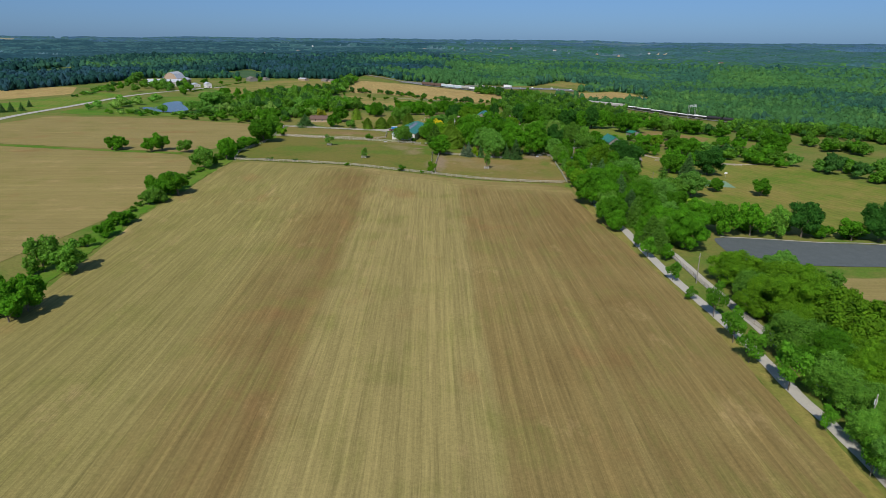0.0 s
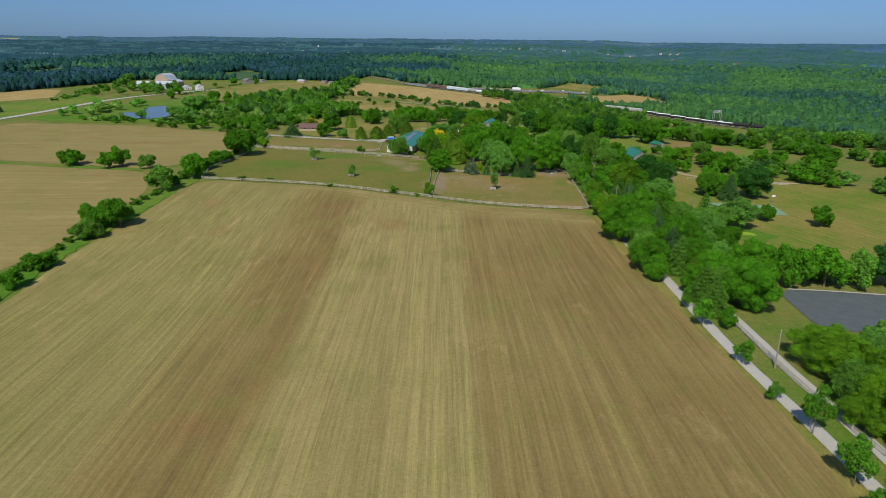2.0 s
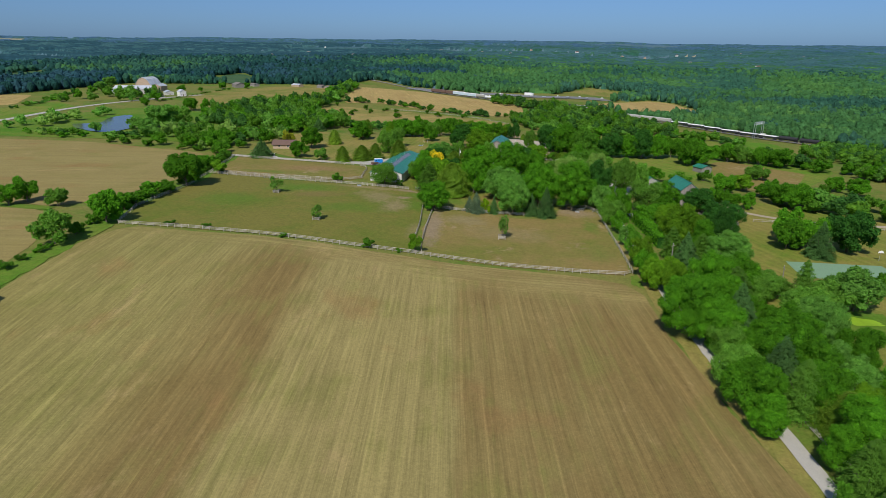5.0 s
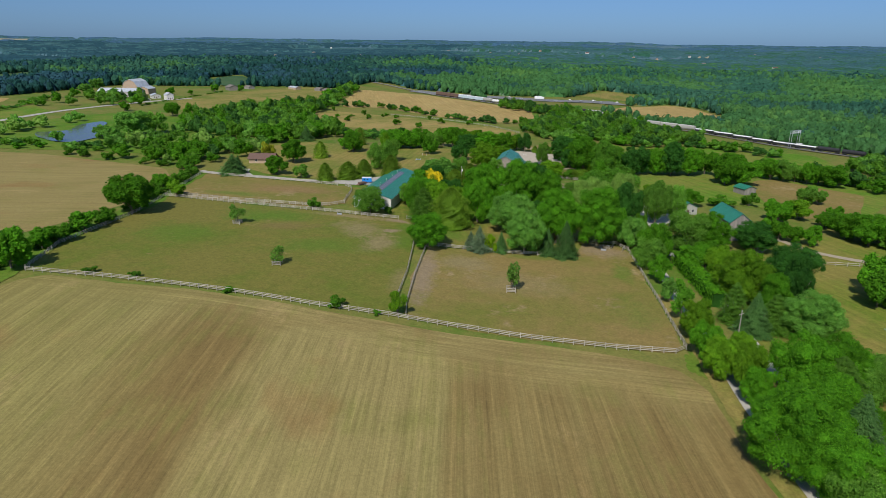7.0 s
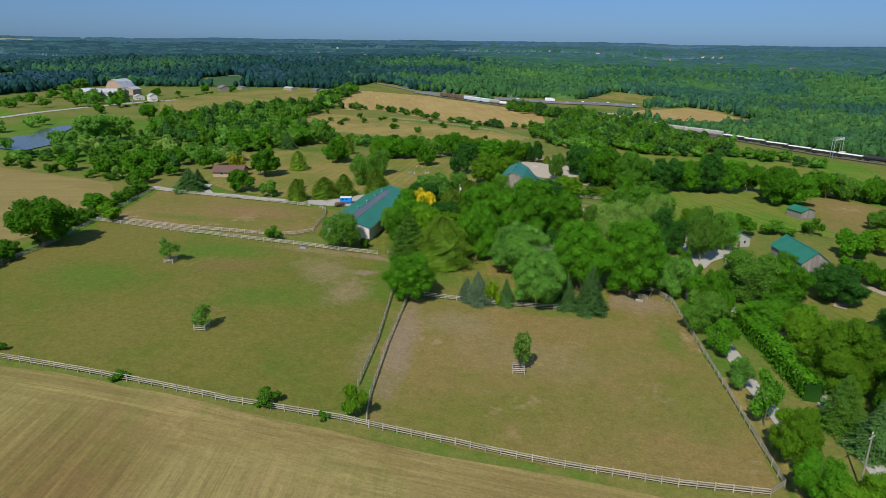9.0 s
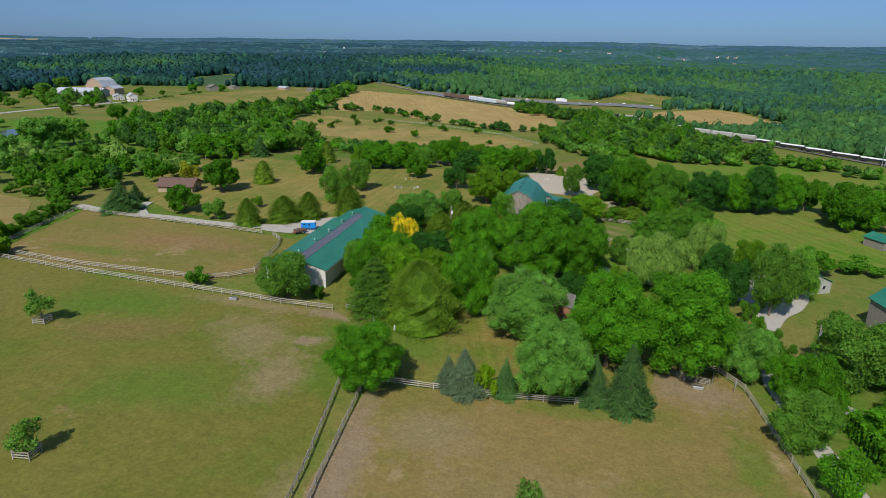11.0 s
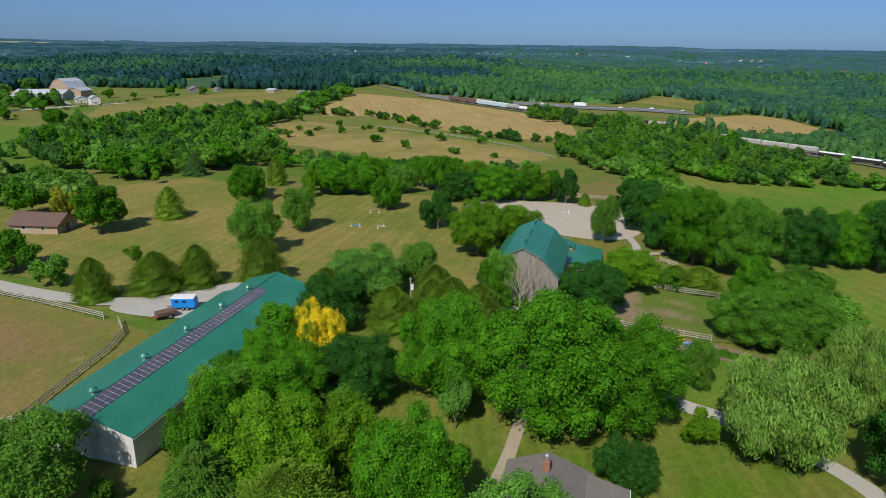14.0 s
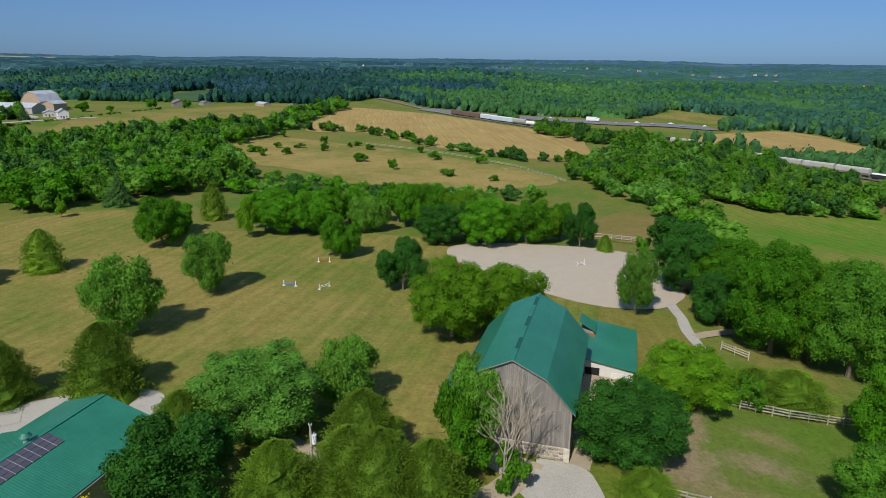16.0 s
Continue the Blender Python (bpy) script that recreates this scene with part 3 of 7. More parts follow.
sheet("lawn", [(-140, 406), (-112, 398), (-102, 390), (-100, 375), (-94, 373.6), (-70, 378.6), (-48, 384.5), (-46, 402), (-32, 402), (-28, 415), (-30, 445), (-40, 470), (-66, 472), (-62, 500), (-68, 522), (-84, 526), (-84, 492), (-95, 466), (-112, 472), (-134, 468), (-146, 440)], 0.03, M_LAWN, "mown green lawn under farmyard trees", "lawn", corner=2)
sheet("lawn_north", [(-146, 456), (-134, 467), (-112, 471), (-95, 465), (-83, 491), (-83, 526), (-100, 534), (-124, 556), (-146, 556), (-188, 540), (-232, 552), (-250, 520), (-240, 480), (-222, 462), (-200, 449), (-168, 447)], 0.0, M_DRYLAWN, "dry golden lawn dotted with trees", "lawn", corner=3)
sheet("meadow_east", [(-40, 488), (-20, 476), (18, 478), (60, 470), (95, 540), (100, 640), (96, 700), (26, 745), (20, 700), (-60, 672), (-66, 590), (-46, 540)], 0.0, M_GREENFIELD, "green pasture beside woods", "pasture", corner=4)
sheet("pasture_brown", [(25, 496), (33, 464), (60, 476), (78, 530), (40, 552), (28, 540)], 0.04, M_WORN, "dry brown pasture patch", "pasture", corner=3)
sheet("pen", [(-72, 492.6), (-65, 494), (-56, 494.6), (-47, 496.5), (-43, 486), (-46, 474), (-54, 472), (-63, 470.8), (-71, 470), (-74, 480)], 0.05, M_PEN, "small green horse pen", "pen", 4, corner=2)
sheet("paddock_back", [(-104, 576), (-66, 580), (-74, 628), (-92, 632)], 0.02, M_WORN, "dry brown back paddock", "paddock", corner=3)
sheet("scrub_field", [(-327, 712), (-330, 770), (-300, 778), (-230, 758), (-150, 722), (-118, 690), (-150, 648), (-196, 640), (-240, 672), (-285, 680)], 0.0, M_SCRUB, "dry rust-tan scrub field dotted with bushes", "field", corner=8)
sheet("hill_field", [(-326, 806), (-356, 875), (-388, 1000), (-300, 1015), (-200, 930), (-140, 870), (-120, 780), (-150, 750), (-215, 778), (-296, 838)], 0.0, M_CROP_HILL, "pale tan stubble field on a low hill", "field", corner=8)
sheet("bank", [(-505, 450), (-575, 517), (-573, 607), (-586, 671), (-528, 636), (-500, 560), (-486, 480)], 0.03, M_GREENFIELD, "green roadside bank", "meadow", corner=4)
sheet("pond_meadow", [(-462, 470), (-430, 462), (-388, 466), (-308, 480), (-262, 470), (-262, 520), (-318, 596), (-388, 640), (-468, 643), (-486, 560)], 0.03, M_VERGE, "lush green meadow round a pond", "meadow", corner=5)
sheet("tan_field", [(-610, 548), (-596, 632), (-671, 722), (-740, 700), (-760, 600), (-700, 540)], 0.03, M_CROP_HILL, "tan stubble field beyond a road", "field", corner=5)
sheet("dairy_field", [(-405, 655), (-490, 755), (-520, 850), (-470, 990), (-392, 960), (-360, 840), (-372, 735)], 0.04, M_DRYLAWN, "olive-tan hay field beside a dairy farm", "field", corner=8)
sheet("far_field", [(-78, 884), (-44, 985), (4, 1046), (32, 1026), (62, 930), (14, 890), (-25, 915)], 0.0, M_CROP_HILL, "pale tan far field between woods", "field", corner=8)
sheet("far_meadow", [(-112, 1051), (-82, 1190), (-12, 1168), (-8, 1090), (-60, 1060)], 0.0, M_DRYLAWN, "olive meadow beyond the highway", "meadow", corner=8)
sheet("lawn_east", [(-8, 300), (20, 262), (45, 258), (110, 265), (160, 330), (110, 420), (60, 440), (16, 440), (4, 380)], 0.0, M_EASTLAWN, "green meadow with scattered trees", "meadow", corner=4)
sheet("sports_court", [(34, 337), (66, 345), (63, 361), (32, 352)], 0.06, M_COURT, "faded green tennis court", "tennis court", 6, 6, 0.0)
sheet("riding_ring", [(-126, 545), (-122, 557), (-102, 563), (-82, 567), (-72, 558), (-68.5, 543), (-71, 530), (-78, 524), (-87, 522), (-98, 526), (-112, 533)], 0.06, M_SAND, "oval outdoor riding ring of pale sand", "riding ring", 5, 3, 0.3, corner=6)
sheet("stable_yard", [(-164, 443), (-157, 440), (-147, 441.5), (-140.5, 445), (-139.5, 456), (-133, 459.5), (-131, 463), (-136, 468), (-142, 466), (-150, 459), (-158, 450)], 0.06, M_GRAVEL, "pale gravel yard by the riding hall", "yard", 4, 2, 0.5, corner=3)
sheet("barn_yard", [(-83.4, 470), (-79.5, 471), (-79.3, 484), (-79, 495), (-83.6, 495), (-83.2, 478)], 0.06, M_DIRT, "trodden dirt yard beside the barn", "yard", 3, 2, 0.3)
sheet("parking", [(-29, 462), (-21, 466), (-12, 459), (-10, 450), (-13, 441), (-18.5, 433), (-21.0, 425), (-23.5, 425), (-26, 437), (-29, 447)], 0.06, M_GRAVEL, "bright gravel forecourt by a garage", "yard", 4, 2, 0.5, corner=2)
sheet("asphalt_lot", [(41, 243), (44, 247), (60, 251), (103, 258), (140, 250), (130, 228), (94, 231), (60, 222), (46, 220)], 0.06, M_ASPHALT, "dark asphalt lot with a rounded corner", "parking lot", 5, 3, 0.2, corner=3)
sheet("crop_east", [(62, 150), (68, 212), (100, 222), (160, 215), (150, 130)], 0.0, M_CROP_WEST, "pale stubble field beyond roadside trees", "field", corner=4)
sheet("barn_apron", [(-94, 468.6), (-90, 466.9), (-87.2, 465.6), (-84.5, 462.6), (-81, 461), (-78.5, 462.4), (-76.9, 466), (-78.2, 469), (-80, 471.6), (-83, 471), (-86, 469.6), (-90, 470), (-94, 470.4)], 0.07, M_GRAVEL, "pale gravel apron before the barn", "yard", 3, 1.5, 0.5, corner=1.2)
sheet("garden_lawn", [(-67, 463), (-61, 464.6), (-52, 465), (-45, 466), (-41, 464), (-43, 455), (-50, 449.8), (-58, 450.6), (-66, 454)], 0.06, M_VERGE, "close-mown green lawn before a flower bed", "lawn", 4, corner=2)
sheet("flower_bed", [(-70, 469.3), (-69.5, 466.8), (-63, 465.6), (-58.2, 464.8), (-51.6, 465.3), (-46, 466.3), (-43.5, 467), (-44, 470), (-54.4, 471), (-62, 470)], 0.09, M_MULCH, "bark-mulched flower bed along a fence", "flower bed", 3, 1.5, 0.4, corner=1)
blob("marsh", 38, 304, 15, 8, 10, 0.05, M_VERGE, "lush green marshy hollow in the meadow", "marsh", 5)
blob("algae_patch", 41, 305.5, 5.0, 2.6, 8, 0.09, M_ALGAE, "bright lime-green algae on a wet hollow", "marsh", 9)
ribbon("lot_kerb", [(44.5, 247.6), (60, 251.6), (82, 255.2), (103, 258.4), (139, 250.6)], 0.9, 0.09, M_GRAVEL, "pale kerb along the asphalt lot", "kerb", 0.1)
sheet("pond", [(-424, 525), (-408, 510), (-383, 497.5), (-362, 495.5), (-365, 510), (-366, 524), (-384, 541), (-401, 560), (-419, 585), (-429, 590), (-428, 566), (-410, 540), (-416, 530)], 0.0, M_WATER, "still farm pond reflecting the sky", "pond", 8, 4, 1.0, drop(-398, 538, 0.5), corner=4)

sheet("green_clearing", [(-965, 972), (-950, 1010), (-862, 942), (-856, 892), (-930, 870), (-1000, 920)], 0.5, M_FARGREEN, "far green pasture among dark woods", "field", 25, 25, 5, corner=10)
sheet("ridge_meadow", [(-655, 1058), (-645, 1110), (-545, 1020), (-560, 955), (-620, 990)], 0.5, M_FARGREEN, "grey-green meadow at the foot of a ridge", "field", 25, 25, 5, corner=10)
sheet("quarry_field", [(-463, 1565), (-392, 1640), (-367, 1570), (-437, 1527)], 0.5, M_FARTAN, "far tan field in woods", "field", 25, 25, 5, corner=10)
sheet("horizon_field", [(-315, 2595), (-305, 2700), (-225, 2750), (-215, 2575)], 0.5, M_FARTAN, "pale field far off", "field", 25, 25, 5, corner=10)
# roads
ribbon("drive", [(62, 60), (50, 106), (45.9, 121.6), (43.3, 128.4), (39.8, 142.6), (36.8, 153.7), (32.5, 167.6), (25, 189), (19.7, 206), (14.5, 225), (9.5, 244), (3, 262), (-6, 300), (-12, 335), (-17, 355), (-20, 372), (-26, 400), (-24.5, 408), (-28, 419), (-32, 430), (-37, 438.5), (-42, 443), (-54, 448), (-61, 449), (-72, 455), (-82, 464), (-84, 471)], 3.1, 0.1, M_GRAVEL, "pale gravel drive along the field", "drive")
ribbon("drive_east", [(66, 90), (51, 131), (48.5, 141), (39.3, 172), (32.6, 193), (26.8, 213.3), (23.7, 223), (16.6, 246), (10, 276), (1, 318), (-2, 333), (-5, 355), (-8, 375), (-12, 390), (-20, 398)], 3.2, 0.1, M_GRAVEL, "second gravel drive beside a rail fence", "drive")
ribbon("farm_lane", [(-236, 446), (-226, 444), (-213, 442.8), (-197, 443.4), (-180, 442.6), (-164, 444), (-154, 450), (-148, 456)], 4.0, 0.1, M_GRAVEL, "winding gravel lane past cedar trees", "lane")
ribbon("house_track", [(-206, 443.4), (-213, 450), (-217, 458)], 3.2, 0.12, M_GRAVEL, "short gravel track to a house", "lane")
ribbon("barn_track", [(-86, 470), (-88, 463), (-96, 458), (-112, 462), (-124, 468), (-131, 465)], 3.2, 0.1, M_DIRT, "shaded dirt track between farm buildings", "track")
ribbon("ring_path", [(-72.5, 531), (-70.2, 524), (-69.2, 518), (-66.8, 512)], 2.1, 0.1, M_GRAVEL, "narrow gravel path from the riding ring", "path")
ribbon("pen_path", [(-68, 517), (-63, 522), (-56, 526)], 1.8, 0.1, M_DIRT, "trodden path towards the trees", "path")
ribbon("garden_path", [(-80.5, 421), (-80.5, 432), (-82, 446), (-86, 458)], 1.8, 0.1, M_DIRT, "straight gravel garden path", "path")
ribbon("east_lane", [(10, 405), (20, 426), (30, 416), (52, 412), (90, 420)], 3.2, 0.1, M_DIRT, "dusty track past a fence", "track")
ribbon("river_track", [(150, 700), (191, 686), (215, 668), (242, 657), (300, 640)], 5.0, 0.15, M_GRAVEL, "pale gravel track among thickets", "track")
ribbon("country_road", [(-420, 330), (-468, 422), (-492, 520), (-520, 640), (-512, 740), (-498, 790)], 7.5, 0.14, M_GRAVEL, "pale country road past fields", "road")
ribbon("dairy_drive", [(-512, 740), (-540, 770), (-580, 782), (-620, 776)], 5.0, 0.14, M_GRAVEL, "pale dairy farm drive", "drive")
HIGHWAY_LINE = [(-330, 1050), (-200, 1013), (-130, 994), (-74, 1003), (-52, 1018)]
ribbon("highway", HIGHWAY_LINE, 32.0, 0.6, M_HIGHWAY, "grey divided highway crossing the valley", "highway")
RAIL = [(330, 540), (180, 660), (104, 721), (45, 769), (-18, 815), (-90, 866), (-178, 924), (-280, 1010), (-420, 1120)]
ribbon("railway_bed", RAIL, 7.0, 0.5, M_BALLAST, "brown ballast bed of the railway", "railway")

# ---- trees ----


def ball(sub=1):
    bm = bmesh.new()
    bmesh.ops.create_icosphere(bm, subdivisions=sub, radius=1.0)
    bm.verts.ensure_lookup_table()
    v = np.array([tuple(p.co) for p in bm.verts])
    f = np.array([[p.index for p in q.verts] for q in bm.faces])
    bm.free()
    return v, f


def low_ball():
    """A ball of twenty faces."""
    g = (1 + 5**0.5) / 2
    v = np.array([(s, t * g, 0) for s in (-1, 1) for t in (-1, 1)] + [(0, s, t * g) for s in (-1, 1) for t in (-1, 1)] + [(t * g, 0, s) for s in (-1, 1) for t in (-1, 1)])
    f = [(a, b, c) for a in range(12) for b in range(a + 1, 12) for c in range(b + 1, 12) if max(np.linalg.norm(v[a] - v[b]), np.linalg.norm(v[b] - v[c]), np.linalg.norm(v[a] - v[c])) < 2.1]
    f = [q if np.dot(np.cross(v[q[1]] - v[q[0]], v[q[2]] - v[q[0]]), v[q[0]]) > 0 else (q[0], q[2], q[1]) for q in f]
    return v / np.linalg.norm(v[0]), np.array(f)


BALL_V, BALL_F = ball(1)
KNOT_V, KNOT_F = low_ball()


def leaves(p, n, size, rng, long=1.0, hang=0.0):
    """Folded leaf sprays at the points p, facing n. long: how much longer than wide; hang: how far they droop."""
    k = len(p)
    t = rng.normal(size=(k, 3))
    t[:, 2] -= hang * 4
    t -= (t * n).sum(1, keepdims=True) * n
    t /= np.linalg.norm(t, axis=1, keepdims=True) + 1e-9
    b = np.cross(n, t)
    s = size * rng.choice([0.55, 0.8, 1.0, 1.3, 1.7], (k, 1)) * rng.uniform(0.85, 1.15, (k, 1))
    a = p - t * s * 0.5 * long
    c = p + t * s * 0.5 * long - n * s * 0.18 * long
    l = p + b * s * 0.45 - n * s * 0.22
    r = p - b * s * 0.45 - n * s * 0.22
    v = np.stack([a, l, c, r], 1).reshape(-1, 3)
    i = np.arange(k)[:, None] * 4
    return v, np.concatenate([i + [0, 1, 2], i + [0, 2, 3]])


def weld(parts):
    vs, fs, n = [], [], 0
    for v, f in parts:
        vs.append(v), fs.append(f + n)
        n += len(v)
    return np.concatenate(vs), np.concatenate(fs)


def unit(v):
    return v / (np.linalg.norm(v, axis=1, keepdims=True) + 1e-9)


def broad_crown(seed, h, r, stem, lobes, count, size, core=0.8, long=1.0, hang=0.0, rag=0.0, sparse=None):
    """A crown of leafy lobes round a tree's middle; no lobe is a plain ball."""
    rng = np.random.default_rng(seed)
    half = (h - stem) / 2
    mid = np.array([0, 0, stem + half * 0.92])
    masses = max(4, lobes // 5)
    k = np.arange(masses) + 0.5
    up = 0.95 - 1.68 * k / masses + rng.normal(0, 0.12, masses)
    th = k * 2.39996 + rng.uniform(0, 6) + rng.normal(0, 0.35, masses)
    flat = np.sqrt(np.clip(1 - up**2, 0.05, 1)) * np.where(up < -0.25, 0.88, 1.0)
    d = np.stack([np.cos(th) * flat, np.sin(th) * flat, up], 1)
    size_m = rng.uniform(0.36, 0.56, masses)
    ext = np.array([r, r, half]) * rng.uniform(0.9, 1.16, (masses, 1))
    mc = mid + d * ext * (1.02 - size_m[:, None])
    mr = size_m[:, None] * np.array([r, r, half * 0.95])
    c, lr = [], []
    for a, b in zip(mc, mr):
        n_sub = max(4, int(1.5 * lobes / masses))
        q = unit(rng.normal(size=(n_sub, 3)) + unit((a - mid)[None] + [[0, 0, 0.2]]) * 0.9)
        rr = rng.uniform(0.24, 0.44, n_sub) * b[0]
        c.append(a + q * np.maximum(b - rr[:, None] * 0.45, 0.05)), lr.append(rr)
        c.append(a[None]), lr.append(np.array([b.min() * 0.8]))
    c, lr = np.vstack(c + [mid[None]]), np.concatenate(lr + [np.array([min(r, half) * 0.5])])
    pick = rng.choice(len(lr), count * 3, p=lr**2 / (lr**2).sum())
    n = unit(rng.normal(size=(count * 3, 3)) + [0, 0, 0.35])
    bump = 1 + 0.20 * np.sin(n[:, 0] * 7 + pick) * np.cos(n[:, 1] * 6 - pick) + rng.normal(0, 0.13 + rag, len(n))
    p = c[pick] + n * (lr[pick] * bump)[:, None]
    dist = np.linalg.norm(p[:, None] - c[None], axis=2) / lr[None]
    dist[np.arange(len(p)), pick] = 9
    ok = (dist.min(1) > 0.96) & (p[:, 2] > stem * 0.75)
    p, n = p[ok][:count], n[ok][:count]
    n = unit(n + rng.normal(0, 0.52, n.shape) + [0, 0, 0.20])
    out = [leaves(p, n, size, rng, long, hang)]
    for q, s in zip(c, lr) if sparse is None else zip(np.vstack([mc, mid[None]]), np.r_[mr.min(1) * sparse, min(r, half) * 0.6]):
        out.append((KNOT_V * s * core * (1 + rng.normal(0, 0.07, (len(KNOT_V), 1))) + q, KNOT_F))
    return weld(out)


def cone_crown(seed, h, r, stem, count, size, power=1.0, layers=14, tier=0.25, hang=0.3, long=1.8, core=0.72):
    """A conifer's crown: whorls of drooping sprays, wide below and narrow at the tip."""
    rng = np.random.default_rng(seed)
    u = 1 - np.sqrt(rng.uniform(0, 1, count)) if power == 1 else rng.uniform(0, 0.99, count)
    u = np.where(rng.uniform(size=count) < tier * 3, np.round(u * layers) / layers + rng.normal(0, 0.012, count), u).clip(0, 0.995)
    th = rng.uniform(0, 2 * np.pi, count)
    width = (1 - u**power) ** (1.0 if power == 1 else 0.75)
    lobe = 1 + 0.17 * np.sin(th * 5 + u * 17 + seed) + 0.11 * np.sin(th * 9 - u * 31)
    q = rng.uniform(0.56, 1.08, count)
    rad = r * width * lobe * q + 0.08
    out = np.stack([np.cos(th), np.sin(th), np.zeros(count)], 1)
    p = out * rad[:, None]
    p[:, 2] = stem + (h - stem) * u - rad * max(hang, 0.0) * 0.5
    n = unit(out * 0.7 + [0, 0, 0.75] + rng.normal(0, 0.3, (count, 3)))
    t = unit(out + [0, 0, -hang] + rng.normal(0, 0.25, (count, 3)))
    b = unit(np.cross(n, t))
    s = size * rng.uniform(0.7, 1.3, (count, 1)) * (0.55 + 0.45 * width[:, None])
    v = np.stack([p - t * s * long / 2, p + b * s * 0.4, p + t * s * long / 2, p - b * s * 0.4], 1).reshape(-1, 3)
    i = np.arange(count)[:, None] * 4
    parts = [(v, np.concatenate([i + [0, 1, 2], i + [0, 2, 3]]))]
    rings, sides = 11, 12
    w = np.linspace(0.0, 0.97, rings)
    body = r * core * (1 - w**power) ** (1.0 if power == 1 else 0.75) * (1 - 0.3 * w) + 0.02
    a = np.arange(sides) / sides * 2 * np.pi
    wall = np.stack([np.outer(body, np.cos(a)), np.outer(body, np.sin(a)), np.outer(stem + (h - stem) * w, np.ones(sides))], 2)
    wall[-1, :, :2] = 0
    wall[:, :, :2] *= 1 + rng.normal(0, 0.09, (rings, sides, 1))
    k = (np.arange(rings - 1)[:, None] * sides + np.arange(sides)[None]).ravel()
    k1 = (np.arange(rings - 1)[:, None] * sides + (np.arange(sides)[None] + 1) % sides).ravel()
    parts.append((wall.reshape(-1, 3), np.concatenate([np.stack([k, k1, k1 + sides], 1), np.stack([k, k1 + sides, k + sides], 1)])))
    return weld(parts)


def limbs(h, r, stem, thick, seed, count=6):
    """Trunk with a few rising limbs, tapered."""
    rng = random.Random(seed)
    bm = rod((0, 0, -0.3), (0, 0, stem + (h - stem) * 0.45), thick, thick * 0.45, 8)
    for i in range(count):
        a, z = i * 2.4 + rng.uniform(0, 1), stem * rng.uniform(0.8, 1.3)
        e = rng.uniform(0.5, 0.75)
        rod((0, 0, z), (math.cos(a) * r * e, math.sin(a) * r * e, z + (h - z) * rng.uniform(0.35, 0.6)), thick * 0.4, thick * 0.12, 5, bm)
    return bm


TREES = {}


def grow(key, name, category, h, r, stem, thick, crown, leaf, seed):
    """Keeps the meshes of one kind of tree, made at its own size."""
    bm = limbs(h, r, stem, thick, seed)
    trunk = bpy.data.meshes.new("trunk")
    bm.to_mesh(trunk)
    bm.free()
    trunk.materials.append(BARK)
    TREES.setdefault(key, []).append((name, category, h, r, trunk, fast_mesh("crown", *crown, [LEAF[leaf]])))


for s in range(3):
    grow("big", "maple_tree", "tree", 16, 7.5, 2.2, 0.42, broad_crown(10 + s, 16, 7.5, 0.7, 70, 36000, 0.185, 0.72), "maple", s)
    grow("mid", "maple_tree", "tree", 10, 5, 1.2, 0.26, broad_crown(20 + s, 10, 5, 0.4, 54, 20000, 0.165, 0.72), "maple", s)
    grow("small", "young_tree", "tree", 6, 2.6, 0.9, 0.12, broad_crown(30 + s, 6, 2.6, 0.4, 20, 5200, 0.17, 0.70, rag=0.08), "maple", s)
    grow("ash", "ash_tree", "tree", 11, 5, 1.8, 0.24, broad_crown(40 + s, 11, 5, 0.6, 48, 19000, 0.15, 0.58, 1.9, 0.3, 0.13), "ash", s)
    grow("cedar", "cedar_tree", "tree", 8, 3.3, 0.3, 0.16, cone_crown(50 + s, 8, 3.3, 0.1, 26000, 0.125, 2.2, 30, 0.0, -0.9, 1.6, 0.88), "cedar", s)
    grow("big_far", "maple_tree", "tree", 16, 7.5, 2.2, 0.42, broad_crown(110 + s, 16, 7.5, 0.7, 46, 7500, 0.45, 0.80), "maple", s)
    grow("mid_far", "maple_tree", "tree", 10, 5, 1.2, 0.26, broad_crown(120 + s, 10, 5, 0.4, 34, 4200, 0.40, 0.80), "maple", s)
    grow("small_far", "young_tree", "tree", 6, 2.6, 0.9, 0.12, broad_crown(130 + s, 6, 2.6, 0.4, 16, 1500, 0.32, 0.72, rag=0.07), "maple", s)
    grow("ash_far", "ash_tree", "tree", 11, 5, 1.8, 0.24, broad_crown(140 + s, 11, 5, 0.6, 34, 4600, 0.34, 0.62, 1.7, 0.25, 0.12), "ash", s)
    grow("cedar_far", "cedar_tree", "tree", 8, 3.3, 0.3, 0.16, cone_crown(150 + s, 8, 3.3, 0.1, 6000, 0.23, 2.4, 30, 0.0, -0.9, 1.5, 0.86), "cedar", s)
    grow("spruce", "spruce_tree", "tree", 10, 3.2, 0.5, 0.18, cone_crown(60 + s, 10, 3.2, 0.2, 13000, 0.17, 1.0, 17, 0.24, 0.35, 2.5, 0.58), "spruce", s)
    grow("bush", "shrub", "shrub", 3, 2, 0.1, 0.07, broad_crown(70 + s, 3, 2, 0.0, 16, 2200, 0.18, 0.8, rag=0.05), "bush", s)
    grow("sapling", "young_tree", "tree", 6, 2.2, 1.4, 0.09, broad_crown(80 + s, 6, 2.2, 0.9, 16, 2600, 0.20, 0.45, 1.2, 0.0, 0.14), "sapling", s)
for s in range(3):
    grow("whip", "young_tree", "tree", 6, 2.2, 1.2, 0.08, broad_crown(180 + s, 6, 2.0, 0.8, 14, 2600, 0.16, 0.35, 1.4, 0.0, 0.22), "whip", s)
